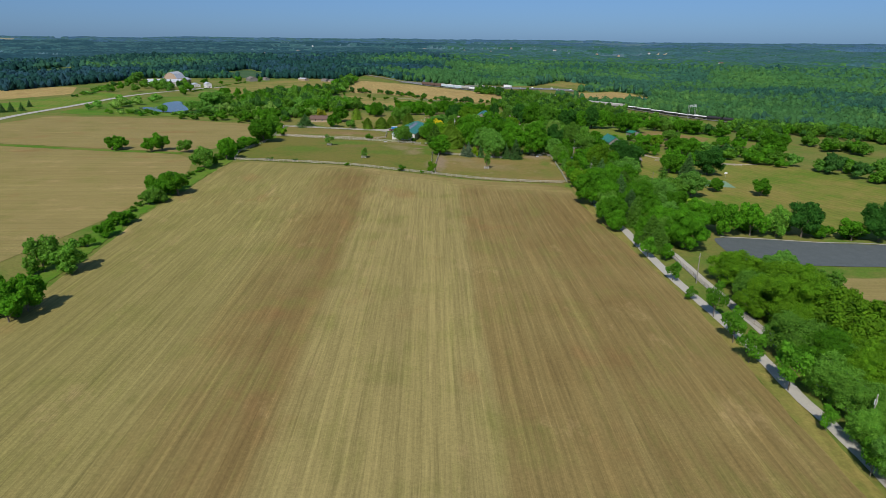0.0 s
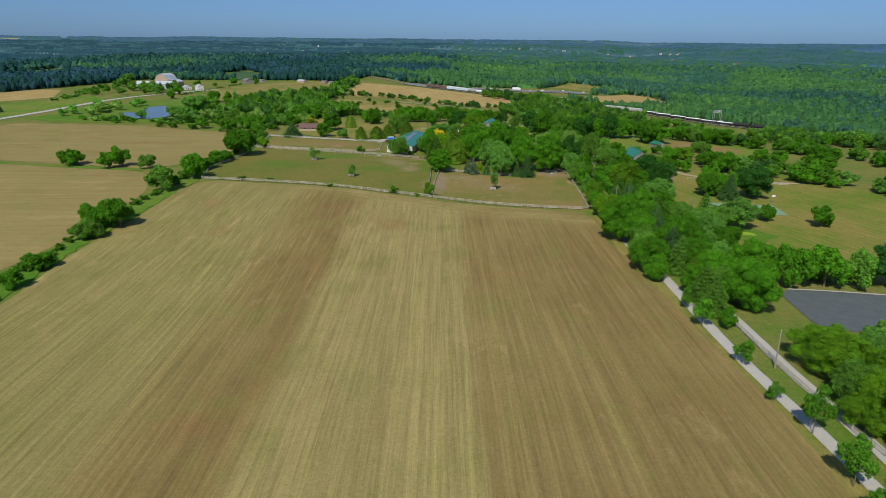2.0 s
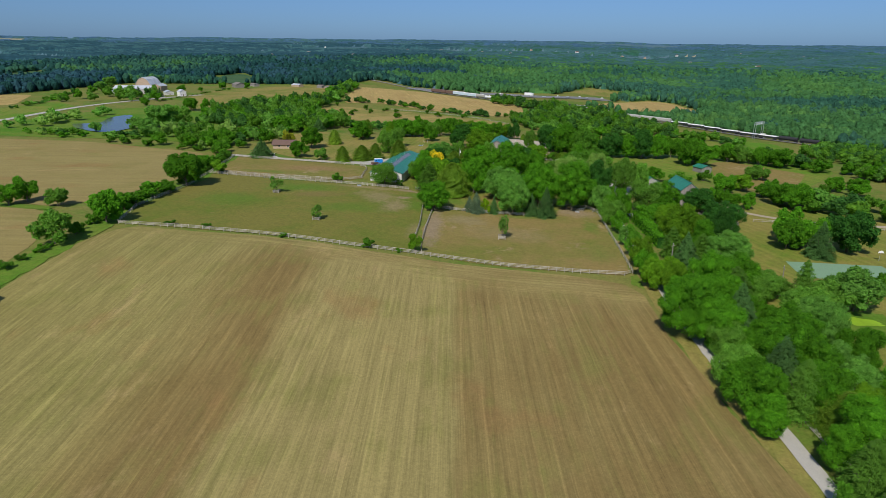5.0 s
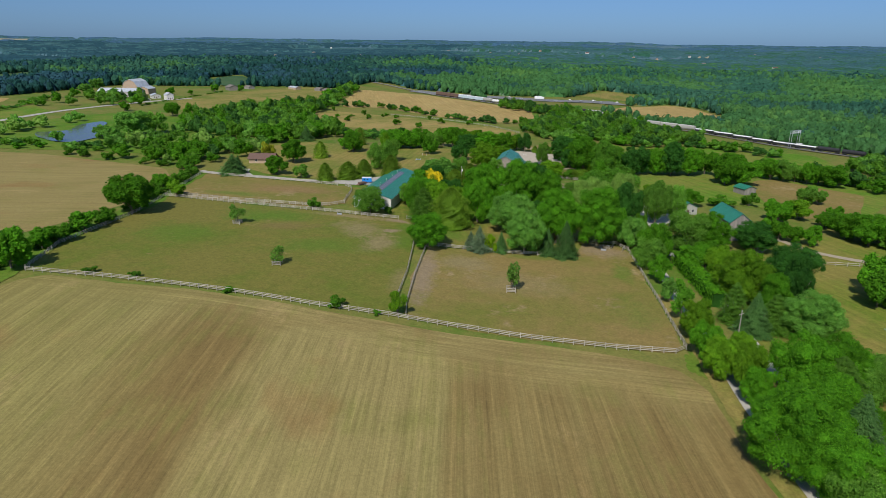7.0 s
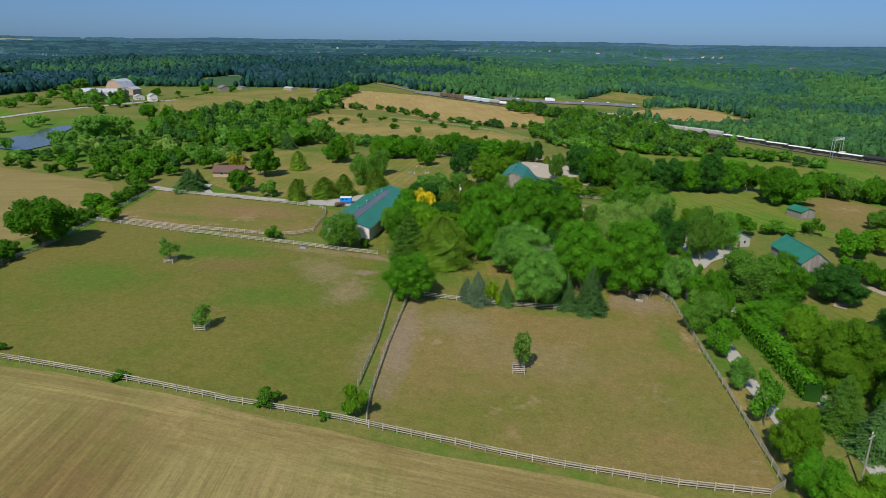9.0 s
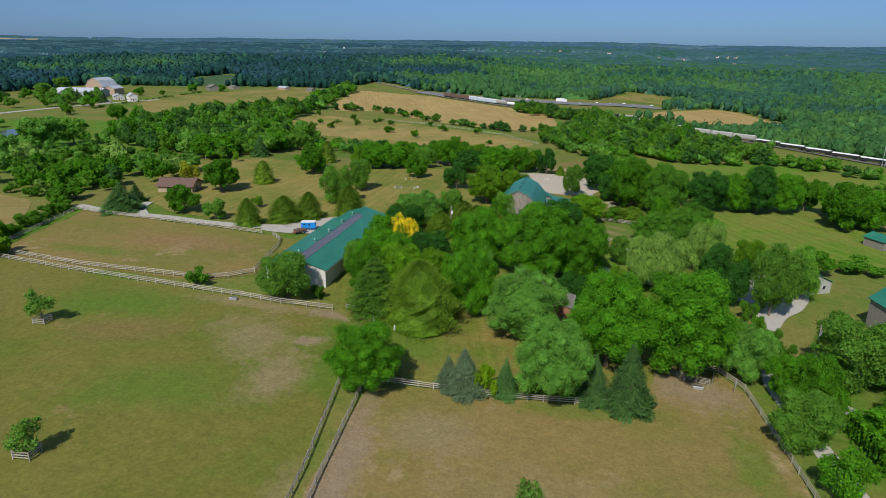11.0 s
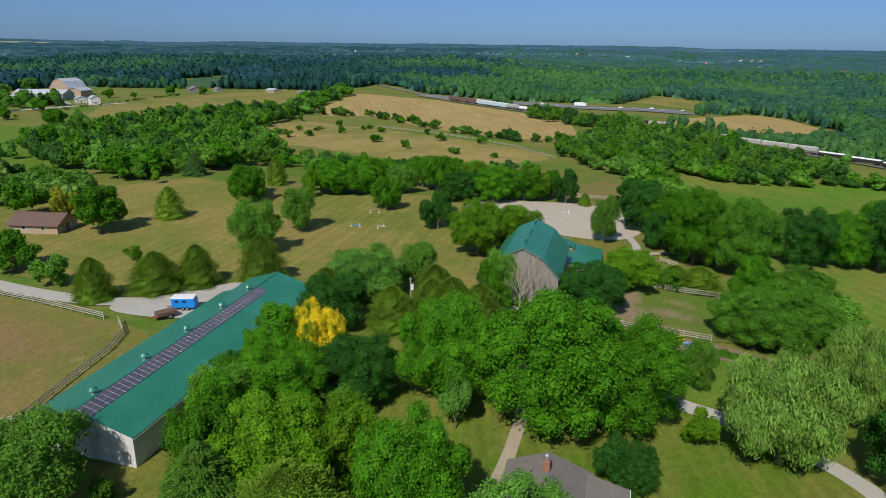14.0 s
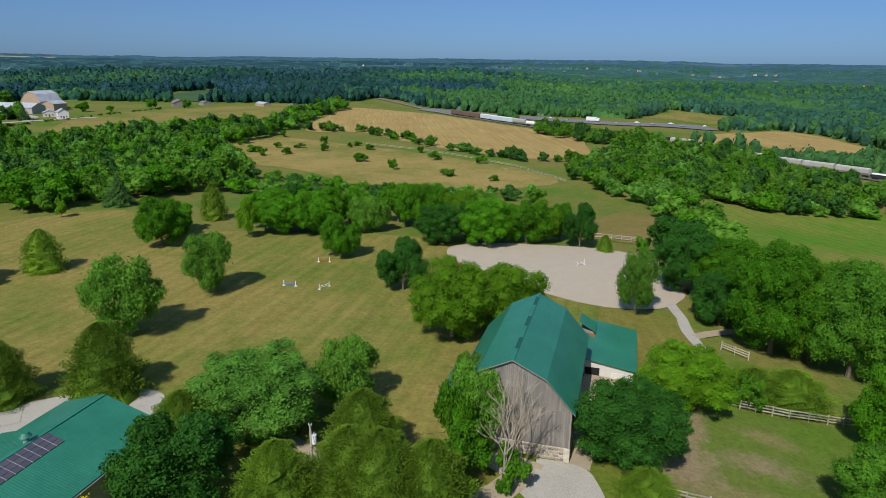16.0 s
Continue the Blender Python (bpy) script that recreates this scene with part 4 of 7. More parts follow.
for s in range(2):
    grow("willow", "willow_tree", "tree", 16, 8, 2.0, 0.5, broad_crown(90 + s, 16, 8, 0.3, 46, 40000, 0.15, 0.74, 3.4, 1.6, 0.10), "willow", s)
    grow("pine", "pine_tree", "tree", 13, 4, 1.5, 0.24, cone_crown(95 + s, 13, 4, 0.3, 14000, 0.19, 1.3, 11, 0.24, 0.1, 2.2, 0.60), "pine", s)


def near_path(x, y):
    """Whether a tree stands near the flight's line over the farm."""
    k = min(max((x * -74 + y * 406) / (74**2 + 406**2), 0.0), 1.0)
    return math.hypot(x + 74 * k, y - 406 * k) < 86 or math.hypot(x + 120, y - 500) < 75 or math.hypot(x + 45, y - 520) < 48


KIND = {  # kind: meshes to take, label
    "maple": (None, "full green maple with a rounded leafy crown"),
    "light": (None, "bright yellow-green broadleaf tree in full leaf"),
    "dark": (None, "dense dark green maple with a round crown"),
    "silver": (None, "pale silvery green maple in full leaf"),
    "ash": ("ash", "loose airy green ash tree"),
    "willow": ("willow", "weeping willow with pale hanging foliage"),
    "cedar": ("cedar", "olive-green conical cedar with dense foliage"),
    "spruce": ("spruce", "dark green spruce with drooping boughs"),
    "bluespruce": ("spruce", "blue-grey spruce standing on the lawn"),
    "pine": ("pine", "soft green white pine with layered boughs"),
    "bush": ("bush", "low rounded green shrub"),
    "lightbush": ("bush", "golden-green shrub in the garden"),
    "sapling": ("sapling", "slender young green tree with a thin stem"),
    "whip": ("whip", "slender pale green young tree inside a wooden guard"),
    "deep": (None, "heavy deep green broadleaf tree beside the horse pen"),
    "gold": (None, "golden-leaved broadleaf tree beside a bungalow"),
    "yellow": (None, "broadleaf tree covered in yellow blossom"),
}
NAMES = {"deep": "broadleaf_tree", "gold": "golden_tree", "dark": "dark_maple_tree", "light": "bright_maple_tree", "silver": "silver_maple_tree", "bluespruce": "blue_spruce_tree", "lightbush": "golden_shrub", "yellow": "blossom_tree"}
TREE_COUNT = [0]


def plant(kind, x, y, h, r, group=""):
    """One tree; a crown much wider than a single tree of its height stands as a clump of two or three."""
    key, label = KIND[kind]
    if kind in ("maple", "light", "silver", "ash") and r > 0.60 * h and r > 5 and not near_path(x, y):
        n, turn = (3, x * 1.7) if r > 0.66 * h else (2, x * 0.9)
        for k in range(n):
            a = turn + k * 2 * math.pi / n
            plant(kind, x + math.cos(a) * r * 0.50, y + math.sin(a) * r * 0.50, h * (1.0, 0.86, 0.93)[k], min(r * (0.56 if n == 3 else 0.64), h * 0.55), group)
        return None
    key = key or ("big" if r > 5.6 else "mid" if r > 3.2 else "small")
    if key + "_far" in TREES and not near_path(x, y):
        key += "_far"
    if kind == "sapling":
        h, r = h * 1.3, r * 0.95
    pool = TREES[key]
    i = TREE_COUNT[0]
    TREE_COUNT[0] += 1
    name, category, h0, r0, trunk, crown = pool[i % len(pool)]
    r *= 1.08
    base = thing(NAMES.get(kind, name), pose(x, y, drop(x, y, -0.05), 0, 0, (i * 77) % 360) @ Matrix.Diagonal((r / r0, r / r0, h / h0, 1)), label, category, group)
    share("trunk", trunk, base, Matrix())
    c = share("crown", crown, base, Matrix())
    c.material_slots[0].link = "OBJECT"
    c.material_slots[0].material = LEAF[kind]
    return base


LIGHT = [
    (58.9, 136.6, 12.9, 6.5), (60.9, 158.6, 15.6, 8.1), (50.4, 169.6, 16.2, 8.7), (41.3, 171.6, 8.0, 4.5),
    (40.9, 194.9, 10.6, 7.6), (-6.5, 308.2, 11.1, 3.7), (-10.8, 311.2, 9.7, 3.9), (-7.2, 317.0, 8.3, 4.3),
    (-85.1, 317.4, 6.8, 2.2), (-14.5, 329.6, 10.8, 3.8), (-0.9, 357.5, 15.0, 6.9), (-4.7, 372.5, 12.1, 4.7),
    (-211.0, 396.6, 7.1, 3.7), (-102.7, 407.5, 13.6, 6.6), (-97.7, 413.8, 13.0, 5.0), (-102.4, 414.3, 10.1, 3.1),
    (-56.8, 439.5, 6.3, 2.3), (-78.5, 455.3, 6.9, 3.7), (-23.4, 462.6, 10.4, 4.3), (35.0, 463.8, 9.0, 4.9),
    (-177.6, 465.0, 4.1, 1.9), (-70.0, 490.8, 9.6, 5.8),
]
LIGHT_B = [
    (-105.6, 498.6, 13.6, 6.5), (-98.4, 506.3, 11.2, 6.3), (-50.7, 516.7, 15.4, 5.0), (-51.0, 535.0, 12.5, 7.7),
    (-236.1, 536.5, 6.0, 1.6), (-174.6, 538.4, 11.0, 2.5), (-104.7, 566.1, 11.6, 3.9), (-128.7, 569.8, 12.6, 4.8),
]
BUSH = [
    (-166.6, 172.5, 4.4, 2.4), (-129.1, 311.3, 1.6, 1.3), (-173.6, 312.0, 2.0, 2.0), (-129.4, 312.1, 1.5, 1.8),
    (-160.0, 313.1, 1.8, 1.7), (-100.6, 314.7, 3.1, 2.4), (-89.9, 315.2, 1.7, 1.1), (-148.5, 396.6, 4.5, 2.5),
    (-119.3, 399.9, 3.4, 1.6), (-21.3, 402.4, 6.0, 2.2), (-23.2, 406.7, 5.9, 2.2), (-24.6, 412.9, 6.2, 2.1),
    (-26.0, 420.6, 5.7, 2.2), (-27.3, 428.9, 5.8, 2.1), (-237.8, 440.8, 4.7, 2.9), (-86.9, 464.4, 5.6, 2.2),
    (6.3, 474.9, 4.4, 5.8), (74.2, 476.5, 5.5, 3.0),
    (18.1, 478.3, 6.6, 3.6), (-61.6, 494.6, 5.5, 2.3),
]
BUSH_B = [
    (-79.9, 567.7, 4.8, 1.8),
]
LIGHTBUSH = [
    (-74.5, 377.0, 7.1, 2.1), 
]
SILVER = [
    (40.9, 312.8, 12.8, 6.6), (12.0, 338.5, 11.5, 6.4), (-19.3, 352.9, 7.3, 2.8), (-63.9, 380.2, 15.5, 6.5), (-31.1, 399.4, 12.7, 4.4),
    (-72.8, 402.4, 15.8, 7.7), (-103.3, 425.7, 5.3, 3.7), (-88.5, 429.8, 9.5, 2.3), (-118.3, 464.2, 11.2, 7.3),
    (-253.3, 502.1, 9.1, 9.9), (-352.9, 536.3, 18.3, 10.3),
]
ASH = [
    (-156.9, 149.1, 11.9, 7.7), (-179.7, 224.2, 7.2, 5.3), (23.5, 229.1, 10.7, 4.9), (-194.6, 283.2, 11.4, 5.8),
    (33.6, 308.6, 9.5, 5.2), (19.0, 314.4, 8.0, 5.4), (-232.4, 322.0, 7.6, 4.4), (-25.0, 378.2, 11.4, 4.3),
    (-125.6, 397.6, 10.6, 5.6), (-12.0, 403.4, 15.0, 7.2), (-29.6, 404.5, 8.3, 4.3), (-116.0, 416.7, 9.9, 4.1),
    (-21.8, 434.0, 18.5, 5.2), (-14.0, 447.0, 14.5, 4.2), (-181.2, 447.2, 6.7, 3.2), (-57.0, 453.8, 9.6, 2.6),
    (-92.5, 469.0, 12.5, 2.9), (-110.4, 472.3, 10.3, 3.8), (-94.1, 473.6, 11.2, 2.5), (-154.6, 479.8, 15.0, 5.0),
    (-34.4, 484.0, 8.9, 6.4), 
]
ASH_B = [
    (65.5, 256.7, 12.5, 4.6),  (-156.4, 501.3, 13.5, 4.3), (46.6, 498.7, 8.4, 6.4), 
    (-78.2, 522.2, 12.8, 3.3), (-347.9, 550.8, 15.1, 8.5), (46.8, 552.4, 12.1, 8.0),
    (-150.8, 556.4, 11.1, 4.1), (-148.8, 559.0, 9.0, 3.8), (-236.8, 592.8, 11.3, 7.2),
]
DARK = [
    (75.1, 260.4, 15.0, 6.2), (101.9, 262.6, 15.5, 6.4),     (12.4, 358.2, 14.7, 4.7), (55.8, 373.4, 16.4, 7.9), (14.7, 374.5, 14.0, 7.2), (10.1, 409.6, 10.1, 6.8),
    (-65.4, 427.0, 7.8, 3.6), (-103.9, 431.3, 10.0, 5.8), (-32.2, 438.0, 15.2, 5.6), (-117.4, 448.7, 11.1, 5.5),
    (-75.8, 474.6, 10.6, 6.0), (-122.2, 516.6, 11.0, 4.5), (-63.9, 525.1, 11.7, 4.8), (-30.0, 531.9, 16.1, 7.5),
    (-12.0, 537.0, 18.0, 6.4), (-69.8, 540.6, 14.0, 6.5), (-256.6, 549.8, 10.6, 5.3), (-168.1, 551.8, 12.3, 4.7),
    (-128.1, 552.9, 10.1, 5.7), (-122.3, 560.0, 10.7, 3.7), (-94.9, 564.1, 11.7, 3.7), (-71.8, 566.3, 12.2, 6.8),
]
MAPLE = [
    (22.2, 211.5, 6.0, 2.6), (16.4, 233.5, 9.0, 3.6),     (-142.2, 119.4, 11.9, 7.9), (50.0, 143.4, 10.9, 6.2), (-168.8, 183.0, 6.6, 3.5), (-173.1, 197.7, 5.9, 4.2),
    (30.0, 227.0, 14.1, 6.9), (-181.1, 236.6, 11.6, 8.6), (22.8, 237.9, 12.7, 6.2), (7.3, 240.8, 8.1, 3.7),
    (4.7, 248.3, 12.8, 5.0), (36.1, 257.9, 11.6, 5.6),
    (15.7, 263.6, 15.1, 6.8), (2.0, 275.6, 12.1, 5.7),
    (16.3, 277.6, 8.9, 6.8), (-3.2, 279.7, 16.1, 6.9), (-4.1, 291.8, 9.2, 3.6), (-5.1, 302.1, 8.2, 3.3),
    (-197.3, 308.3, 13.2, 5.6), (-275.2, 318.9, 9.1, 6.2),
]
MAPLE_B = [
    (-12.8, 319.4, 9.8, 3.4), (-249.9, 320.3, 11.0, 7.0), (-204.3, 325.1, 7.2, 3.9), (74.3, 330.4, 8.8, 4.7),
    (53.5, 330.6, 7.4, 3.7), (-205.2, 332.3, 6.5, 4.1), (-207.6, 345.1, 7.9, 4.8), (5.1, 348.4, 12.9, 4.5),
    (-206.7, 353.6, 5.1, 3.0), (-21.7, 367.0, 9.3, 3.1), (-208.5, 368.5, 15.9, 8.2), (-94.4, 371.1, 11.7, 6.1),
    (38.1, 371.6, 14.1, 9.5), (-11.1, 380.8, 9.1, 5.3), (-21.7, 387.0, 13.4, 4.1), (-6.1, 388.2, 8.3, 5.1),
    (-24.4, 393.1, 9.7, 3.8), (-55.6, 396.4, 19.4, 8.5), (-41.7, 398.7, 20.8, 8.5), (-109.0, 405.8, 13.6, 4.8),
    (-4.8, 404.3, 13.3, 6.4), (-225.2, 406.4, 7.9, 4.9),
]
MAPLE_C = [
    (-86.6, 408.2, 17.1, 5.7), (-112.2, 412.8, 11.5, 4.6), (-36.0, 415.5, 10.7, 4.4), (-111.6, 423.2, 11.6, 5.9), (-117.6, 431.0, 11.8, 4.4),
    (-119.0, 424.5, 8.1, 4.1), (27.6, 424.7, 8.3, 5.4), (19.8, 430.2, 8.2, 5.2), (-76.6, 435.2, 20.3, 9.1),
    (-92.1, 436.6, 15.8, 7.1), (50.9, 438.5, 12.2, 10.3), (-66.3, 441.0, 17.0, 7.7), (-196.1, 450.9, 10.2, 4.9),
    (-245.7, 451.0, 7.3, 5.4), (25.2, 453.7, 10.3, 5.2), (45.1, 454.1, 8.7, 7.2), (105.8, 454.7, 16.4, 8.9),
    (-6.2, 469.3, 8.3, 4.3), (-269.4, 477.3, 9.3, 10.3),
    (-204.2, 481.6, 12.9, 6.0),
]
MAPLE_D = [
    (86.7, 483.1, 8.8, 13.6), (-46.4, 491.8, 12.4, 3.9), 
    (-56.4, 516.8, 18.7, 7.0), (-188.8, 524.0, 13.0, 5.6), (111.5, 524.1, 11.2, 9.1), (17.1, 526.3, 16.2, 11.3),
    (-144.6, 532.0, 10.5, 4.3), (-195.0, 533.2, 8.5, 7.0), (-61.2, 536.9, 13.8, 7.4),
    (-20.2, 537.4, 15.2, 6.5), (-41.2, 537.5, 12.5, 6.7), (19.6, 538.5, 15.6, 6.7), (-254.8, 539.0, 12.1, 5.9),
    (-3.1, 540.4, 15.1, 6.0), (13.0, 543.2, 14.0, 4.9), (-11.3, 544.1, 18.1, 5.9), (-169.5, 545.9, 11.6, 6.7),
    (66.5, 547.0, 13.0, 7.7), (-176.2, 548.0, 11.5, 4.6),
]
MAPLE_E = [
    (45.7, 250.6, 14.5, 5.4), (55.9, 254.6, 14.5, 5.6), (92.5, 261.3, 9.0, 5.0), (82.7, 261.5, 5.5, 3.6),     (5.6, 548.6, 14.4, 5.1), (-162.2, 549.3, 12.4, 6.3), (57.9, 552.6, 12.5, 8.5), (37.4, 553.4, 12.2, 8.7),
    (-158.9, 553.9, 12.3, 4.7), (-117.1, 556.9, 11.9, 6.7), (-254.7, 560.6, 11.5, 5.5), (-157.7, 561.3, 11.1, 4.7),
    (-113.2, 561.7, 12.1, 4.5), (-108.6, 564.0, 11.5, 6.2), (-141.1, 568.4, 12.8, 4.9), (-101.0, 570.4, 11.0, 3.7),
    (-138.0, 572.2, 13.0, 5.6), (-148.8, 574.1, 12.3, 5.8), (-242.2, 579.3, 11.8, 6.9),
]
CEDAR = [
    (20.6, 245.3, 8.8, 4.8), (-94.1, 397.7, 14.7, 6.8), (-167.1, 444.2, 8.7, 3.3), (-159.2, 452.1, 8.4, 4.6),
    (-107.7, 452.4, 8.0, 3.8), (-97.5, 455.0, 10.2, 4.6), (-101.5, 456.1, 8.9, 4.1), (-123.3, 457.1, 7.9, 3.9),
    (-93.0, 456.6, 9.2, 4.0), (-153.6, 457.7, 8.9, 3.6), (-103.5, 463.0, 9.0, 4.0), (-142.2, 463.8, 10.6, 4.2),
    (-197.2, 499.4, 9.3, 3.6), (-60.6, 498.6, 4.7, 3.7), (-55.4, 499.6, 5.2, 4.4), (-73.2, 468.0, 4.4, 2.7), (-196.3, 552.2, 10.3, 3.1), (-88.6, 563.3, 4.3, 1.7),
]
WILLOW = [
    (-46.8, 440.0, 16.4, 7.0), (-35.0, 455.0, 15.4, 5.0),
]
SAPLING = [
    (47.8, 106.2, 5.8, 2.5), (44.5, 118.7, 4.8, 1.8), (41.1, 132.3, 9.1, 3.5), (35.4, 143.0, 6.6, 2.9),
    (33.6, 152.6, 7.6, 2.8), (31.1, 167.0, 7.9, 2.8), (26.6, 177.2, 3.4, 1.7), (23.0, 191.8, 5.2, 2.1),
    (16.6, 210.5, 6.4, 2.8), (13.3, 220.5, 5.1, 1.7), (-17.0, 340.1, 9.2, 3.0),
]
WHIP = [
    (-128.6, 334.8, 6.6, 2.3), (-61.8, 345.8, 9.8, 2.2), (-164.0, 368.6, 7.6, 3.0),
]
PINE = [
    (20.5, 219.0, 10.0, 3.4), (18.5, 226.5, 11.0, 3.8),     (14.2, 249.7, 12.1, 4.2), (9.6, 305.4, 11.0, 5.3), (27.7, 311.3, 13.3, 3.7), (4.3, 339.5, 10.0, 4.2),
    (-4.5, 343.0, 10.7, 3.5), (-104.9, 398.9, 12.8, 5.4),
]
SPRUCE = [
    (-0.5, 337.0, 11.0, 4.2), (44.4, 362.4, 13.2, 4.8), (-71.3, 378.3, 7.5, 2.3), (-50.8, 382.2, 12.6, 4.1),
    (-56.6, 382.3, 9.6, 2.9), (-69.0, 404.6, 6.8, 2.2), (-216.8, 445.5, 9.9, 6.3), (-221.9, 457.7, 6.9, 3.1), (-236.2, 557.1, 10.4, 4.7),
]
BLUESPRUCE = [
    (-78.2, 376.4, 8.8, 3.5), (-81.2, 376.8, 6.4, 2.4),
]
YELLOW = [
    (-112.4, 434.6, 12.8, 3.9),
]
DAIRY_MAPLE = [
    (-494.4, 706.8, 11.0, 5.5), (-406.4, 643.5, 12.5, 6.2), (-393.6, 647.2, 13.0, 4.0), (-550.7, 823.0, 9.0, 5.0), (-530.6, 832.9, 6.0, 3.0),
    (-531.8, 880.7, 10.0, 5.0), (-504.1, 895.4, 9.0, 4.6), (-373.9, 665.7, 12.0, 6.4), (-339.1, 574.9, 13.5, 7.0), (-470.0, 660.0, 9.0, 4.5),
]
DAIRY_SILVER = [
    (-640.3, 791.2, 13.0, 7.0), (-678.9, 850.5, 15.0, 8.0), (-520.0, 700.0, 11.0, 5.0), (-610.0, 845.0, 14.0, 7.5),
]
DAIRY_SPRUCE = [
    (-547.3, 745.0, 12.0, 4.0), (-536.0, 750.0, 11.0, 3.6), (-522.0, 748.0, 12.5, 3.8),
]
DEEP = [
    (-47.5, 474.8, 10.6, 6.2), (-42.0, 472.5, 8.4, 4.4), (-39.5, 483.0, 12.0, 6.0), (-36.8, 494.5, 10.5, 6.4), (-45.6, 513.7, 19.0, 6.6), (-34.5, 477.5, 8.5, 4.0),
]
THIN_TREES = [
    (-93.6, 466.6, 11.8, 2.4), (-92.2, 463.2, 7.6, 2.9),
]
GOLD = [
    (-222.2, 487.1, 10.0, 3.6),
]

for kind, rows, group in (
    ("light", LIGHT, ""),
    ("light", LIGHT_B, ""),
    ("bush", BUSH, ""),
    ("bush", BUSH_B, ""),
    ("lightbush", LIGHTBUSH, ""),
    ("silver", SILVER, ""),
    ("ash", ASH, ""),
    ("ash", ASH_B, ""),
    ("dark", DARK, ""),
    ("maple", MAPLE, ""),
    ("maple", MAPLE_B, ""),
    ("maple", MAPLE_C, ""),
    ("maple", MAPLE_D, ""),
    ("maple", MAPLE_E, ""),
    ("cedar", CEDAR, "cedars on the dry lawn"),
    ("willow", WILLOW, ""),
    ("sapling", SAPLING, "young trees along the drive"),
    ("whip", WHIP, "young trees in guards"),
    ("pine", PINE, ""),
    ("spruce", SPRUCE, ""),
    ("bluespruce", BLUESPRUCE, ""),
    ("yellow", YELLOW, ""),
    ("gold", GOLD, ""),
    ("deep", DEEP, ""),
    ("maple", THIN_TREES, ""),
    ("maple", DAIRY_MAPLE, "trees round the dairy farm"),
    ("silver", DAIRY_SILVER, "trees round the dairy farm"),
    ("spruce", DAIRY_SPRUCE, "trees round the dairy farm"),
):
    for x, y, h, r in rows:
        plant(kind, x, y, h, r, group)



def fill(poly, cell, kinds, h, r, group, keep=1.0, seed=1):
    """Single trees and shrubs set loosely over a plot, clear of those that stand there already."""
    rng = np.random.default_rng(seed)
    taken = [(o.matrix_basis.translation.x, o.matrix_basis.translation.y) for o in bpy.data.objects if o.get("category") in ("tree", "shrub")]
    xs, ys = [p[0] for p in poly], [p[1] for p in poly]
    for x in np.arange(min(xs), max(xs), cell):
        for y in np.arange(min(ys), max(ys), cell):
            px, py, k = x + rng.uniform(-0.4, 0.4) * cell, y + rng.uniform(-0.4, 0.4) * cell, rng.uniform(0.7, 1.25)
            if rng.uniform() < keep and inside(list(poly), px, py) and all(math.hypot(px - a, py - b) > r * 0.85 for a, b in taken):
                plant(kinds[int(rng.integers(len(kinds)))], px, py, h * k * rng.uniform(0.85, 1.15), r * k, group)
                taken.append((px, py))


def shrub_row(pts, every, h, r, group, seed=2):
    rng = np.random.default_rng(seed)
    for a, b in zip(pts, pts[1:]):
        n = max(1, int(math.dist(a, b) / every))
        for i in range(n):
            if rng.uniform() < 0.8:
                k, q = rng.uniform(0.6, 1.4), (i + rng.uniform(0, 1)) / n
                plant("bush", a[0] + (b[0] - a[0]) * q + rng.normal(0, 0.8), a[1] + (b[1] - a[1]) * q, h * k, r * k, group)


fill([(3, 252), (20, 242), (34, 262), (30, 300), (16, 318), (2, 316)], 8.5, ("maple", "maple", "ash", "light", "spruce", "silver"), 11, 4.8, "trees beside the drive", 0.8, 3)
fill([(44, 150), (50, 128), (72, 130), (68, 190), (48, 205), (40, 196)], 8, ("ash", "light", "silver"), 10, 4.6, "roadside trees", 0.8, 5)
fill([(42, 122), (64, 60), (92, 70), (90, 130), (68, 150), (62, 208), (50, 212), (42, 180)], 8.6, ("ash", "silver", "ash", "light", "ash"), 9.5, 4.8, "roadside trees", 0.85, 8)
shrub_row([(-131, 60), (-155, 125), (-174, 185), (-187, 245), (-196, 292)], 5.5, 2.4, 1.8, "shrubs of the field hedge")
shrub_row([(-196, 292), (-209, 330), (-213, 372), (-222, 402), (-234, 440)], 3.2, 3.8, 2.4, "shrubs of the field hedge", 12)
shrub_row([(-236, 446), (-270, 452), (-340, 464)], 9, 4.0, 2.8, "shrubs of the field hedge", 7)

for x, y, h in ((-505, 456, 8), (-503, 463, 9), (-500, 471, 8), (-521, 500, 7), (-512, 462, 7)):
    plant("spruce", x, y, h, h * 0.36, "spruces by the road")
for x, y, h in ((-350, 513, 11), (-362, 518, 10), (-339, 504, 11), (-376, 497, 8)):
    plant("silver", x, y, h, h * 0.5, "trees at the pond")
shrub_row([(-478, 664), (-497, 740), (-508, 808), (-520, 881)], 7, 1.7, 1.7, "clipped bushes along the dairy lane", 9)
for x, y, h in ((-58, 872, 4), (-44, 880, 3.5), (-30, 862, 5), (-12, 858, 4), (6, 868, 4.5), (24, 872, 4), (-20, 878, 3), (40, 885, 5), (-66, 884, 4)):
    plant("bush", x, y, h, h * 0.8, "thicket bushes below the far field")
SCRUB = [(-320, 728), (-300, 712), (-288, 704), (-298, 734), (-322, 776), (-288, 741), (-280, 715), (-284, 764), (-262, 756), (-230, 708), (-262, 766), (-207, 696), (-203, 690), (-173, 684), (-170, 726), (-150, 680), (-214, 752), (-196, 728), (-246, 752), (-268, 736)]
for i, (x, y) in enumerate(SCRUB):
    plant("bush" if i % 3 else "maple", x, y, 3.0 + (i * 7 % 5) * 0.7, 1.8 + (i * 3 % 4) * 0.6, "bushes on the scrub field")

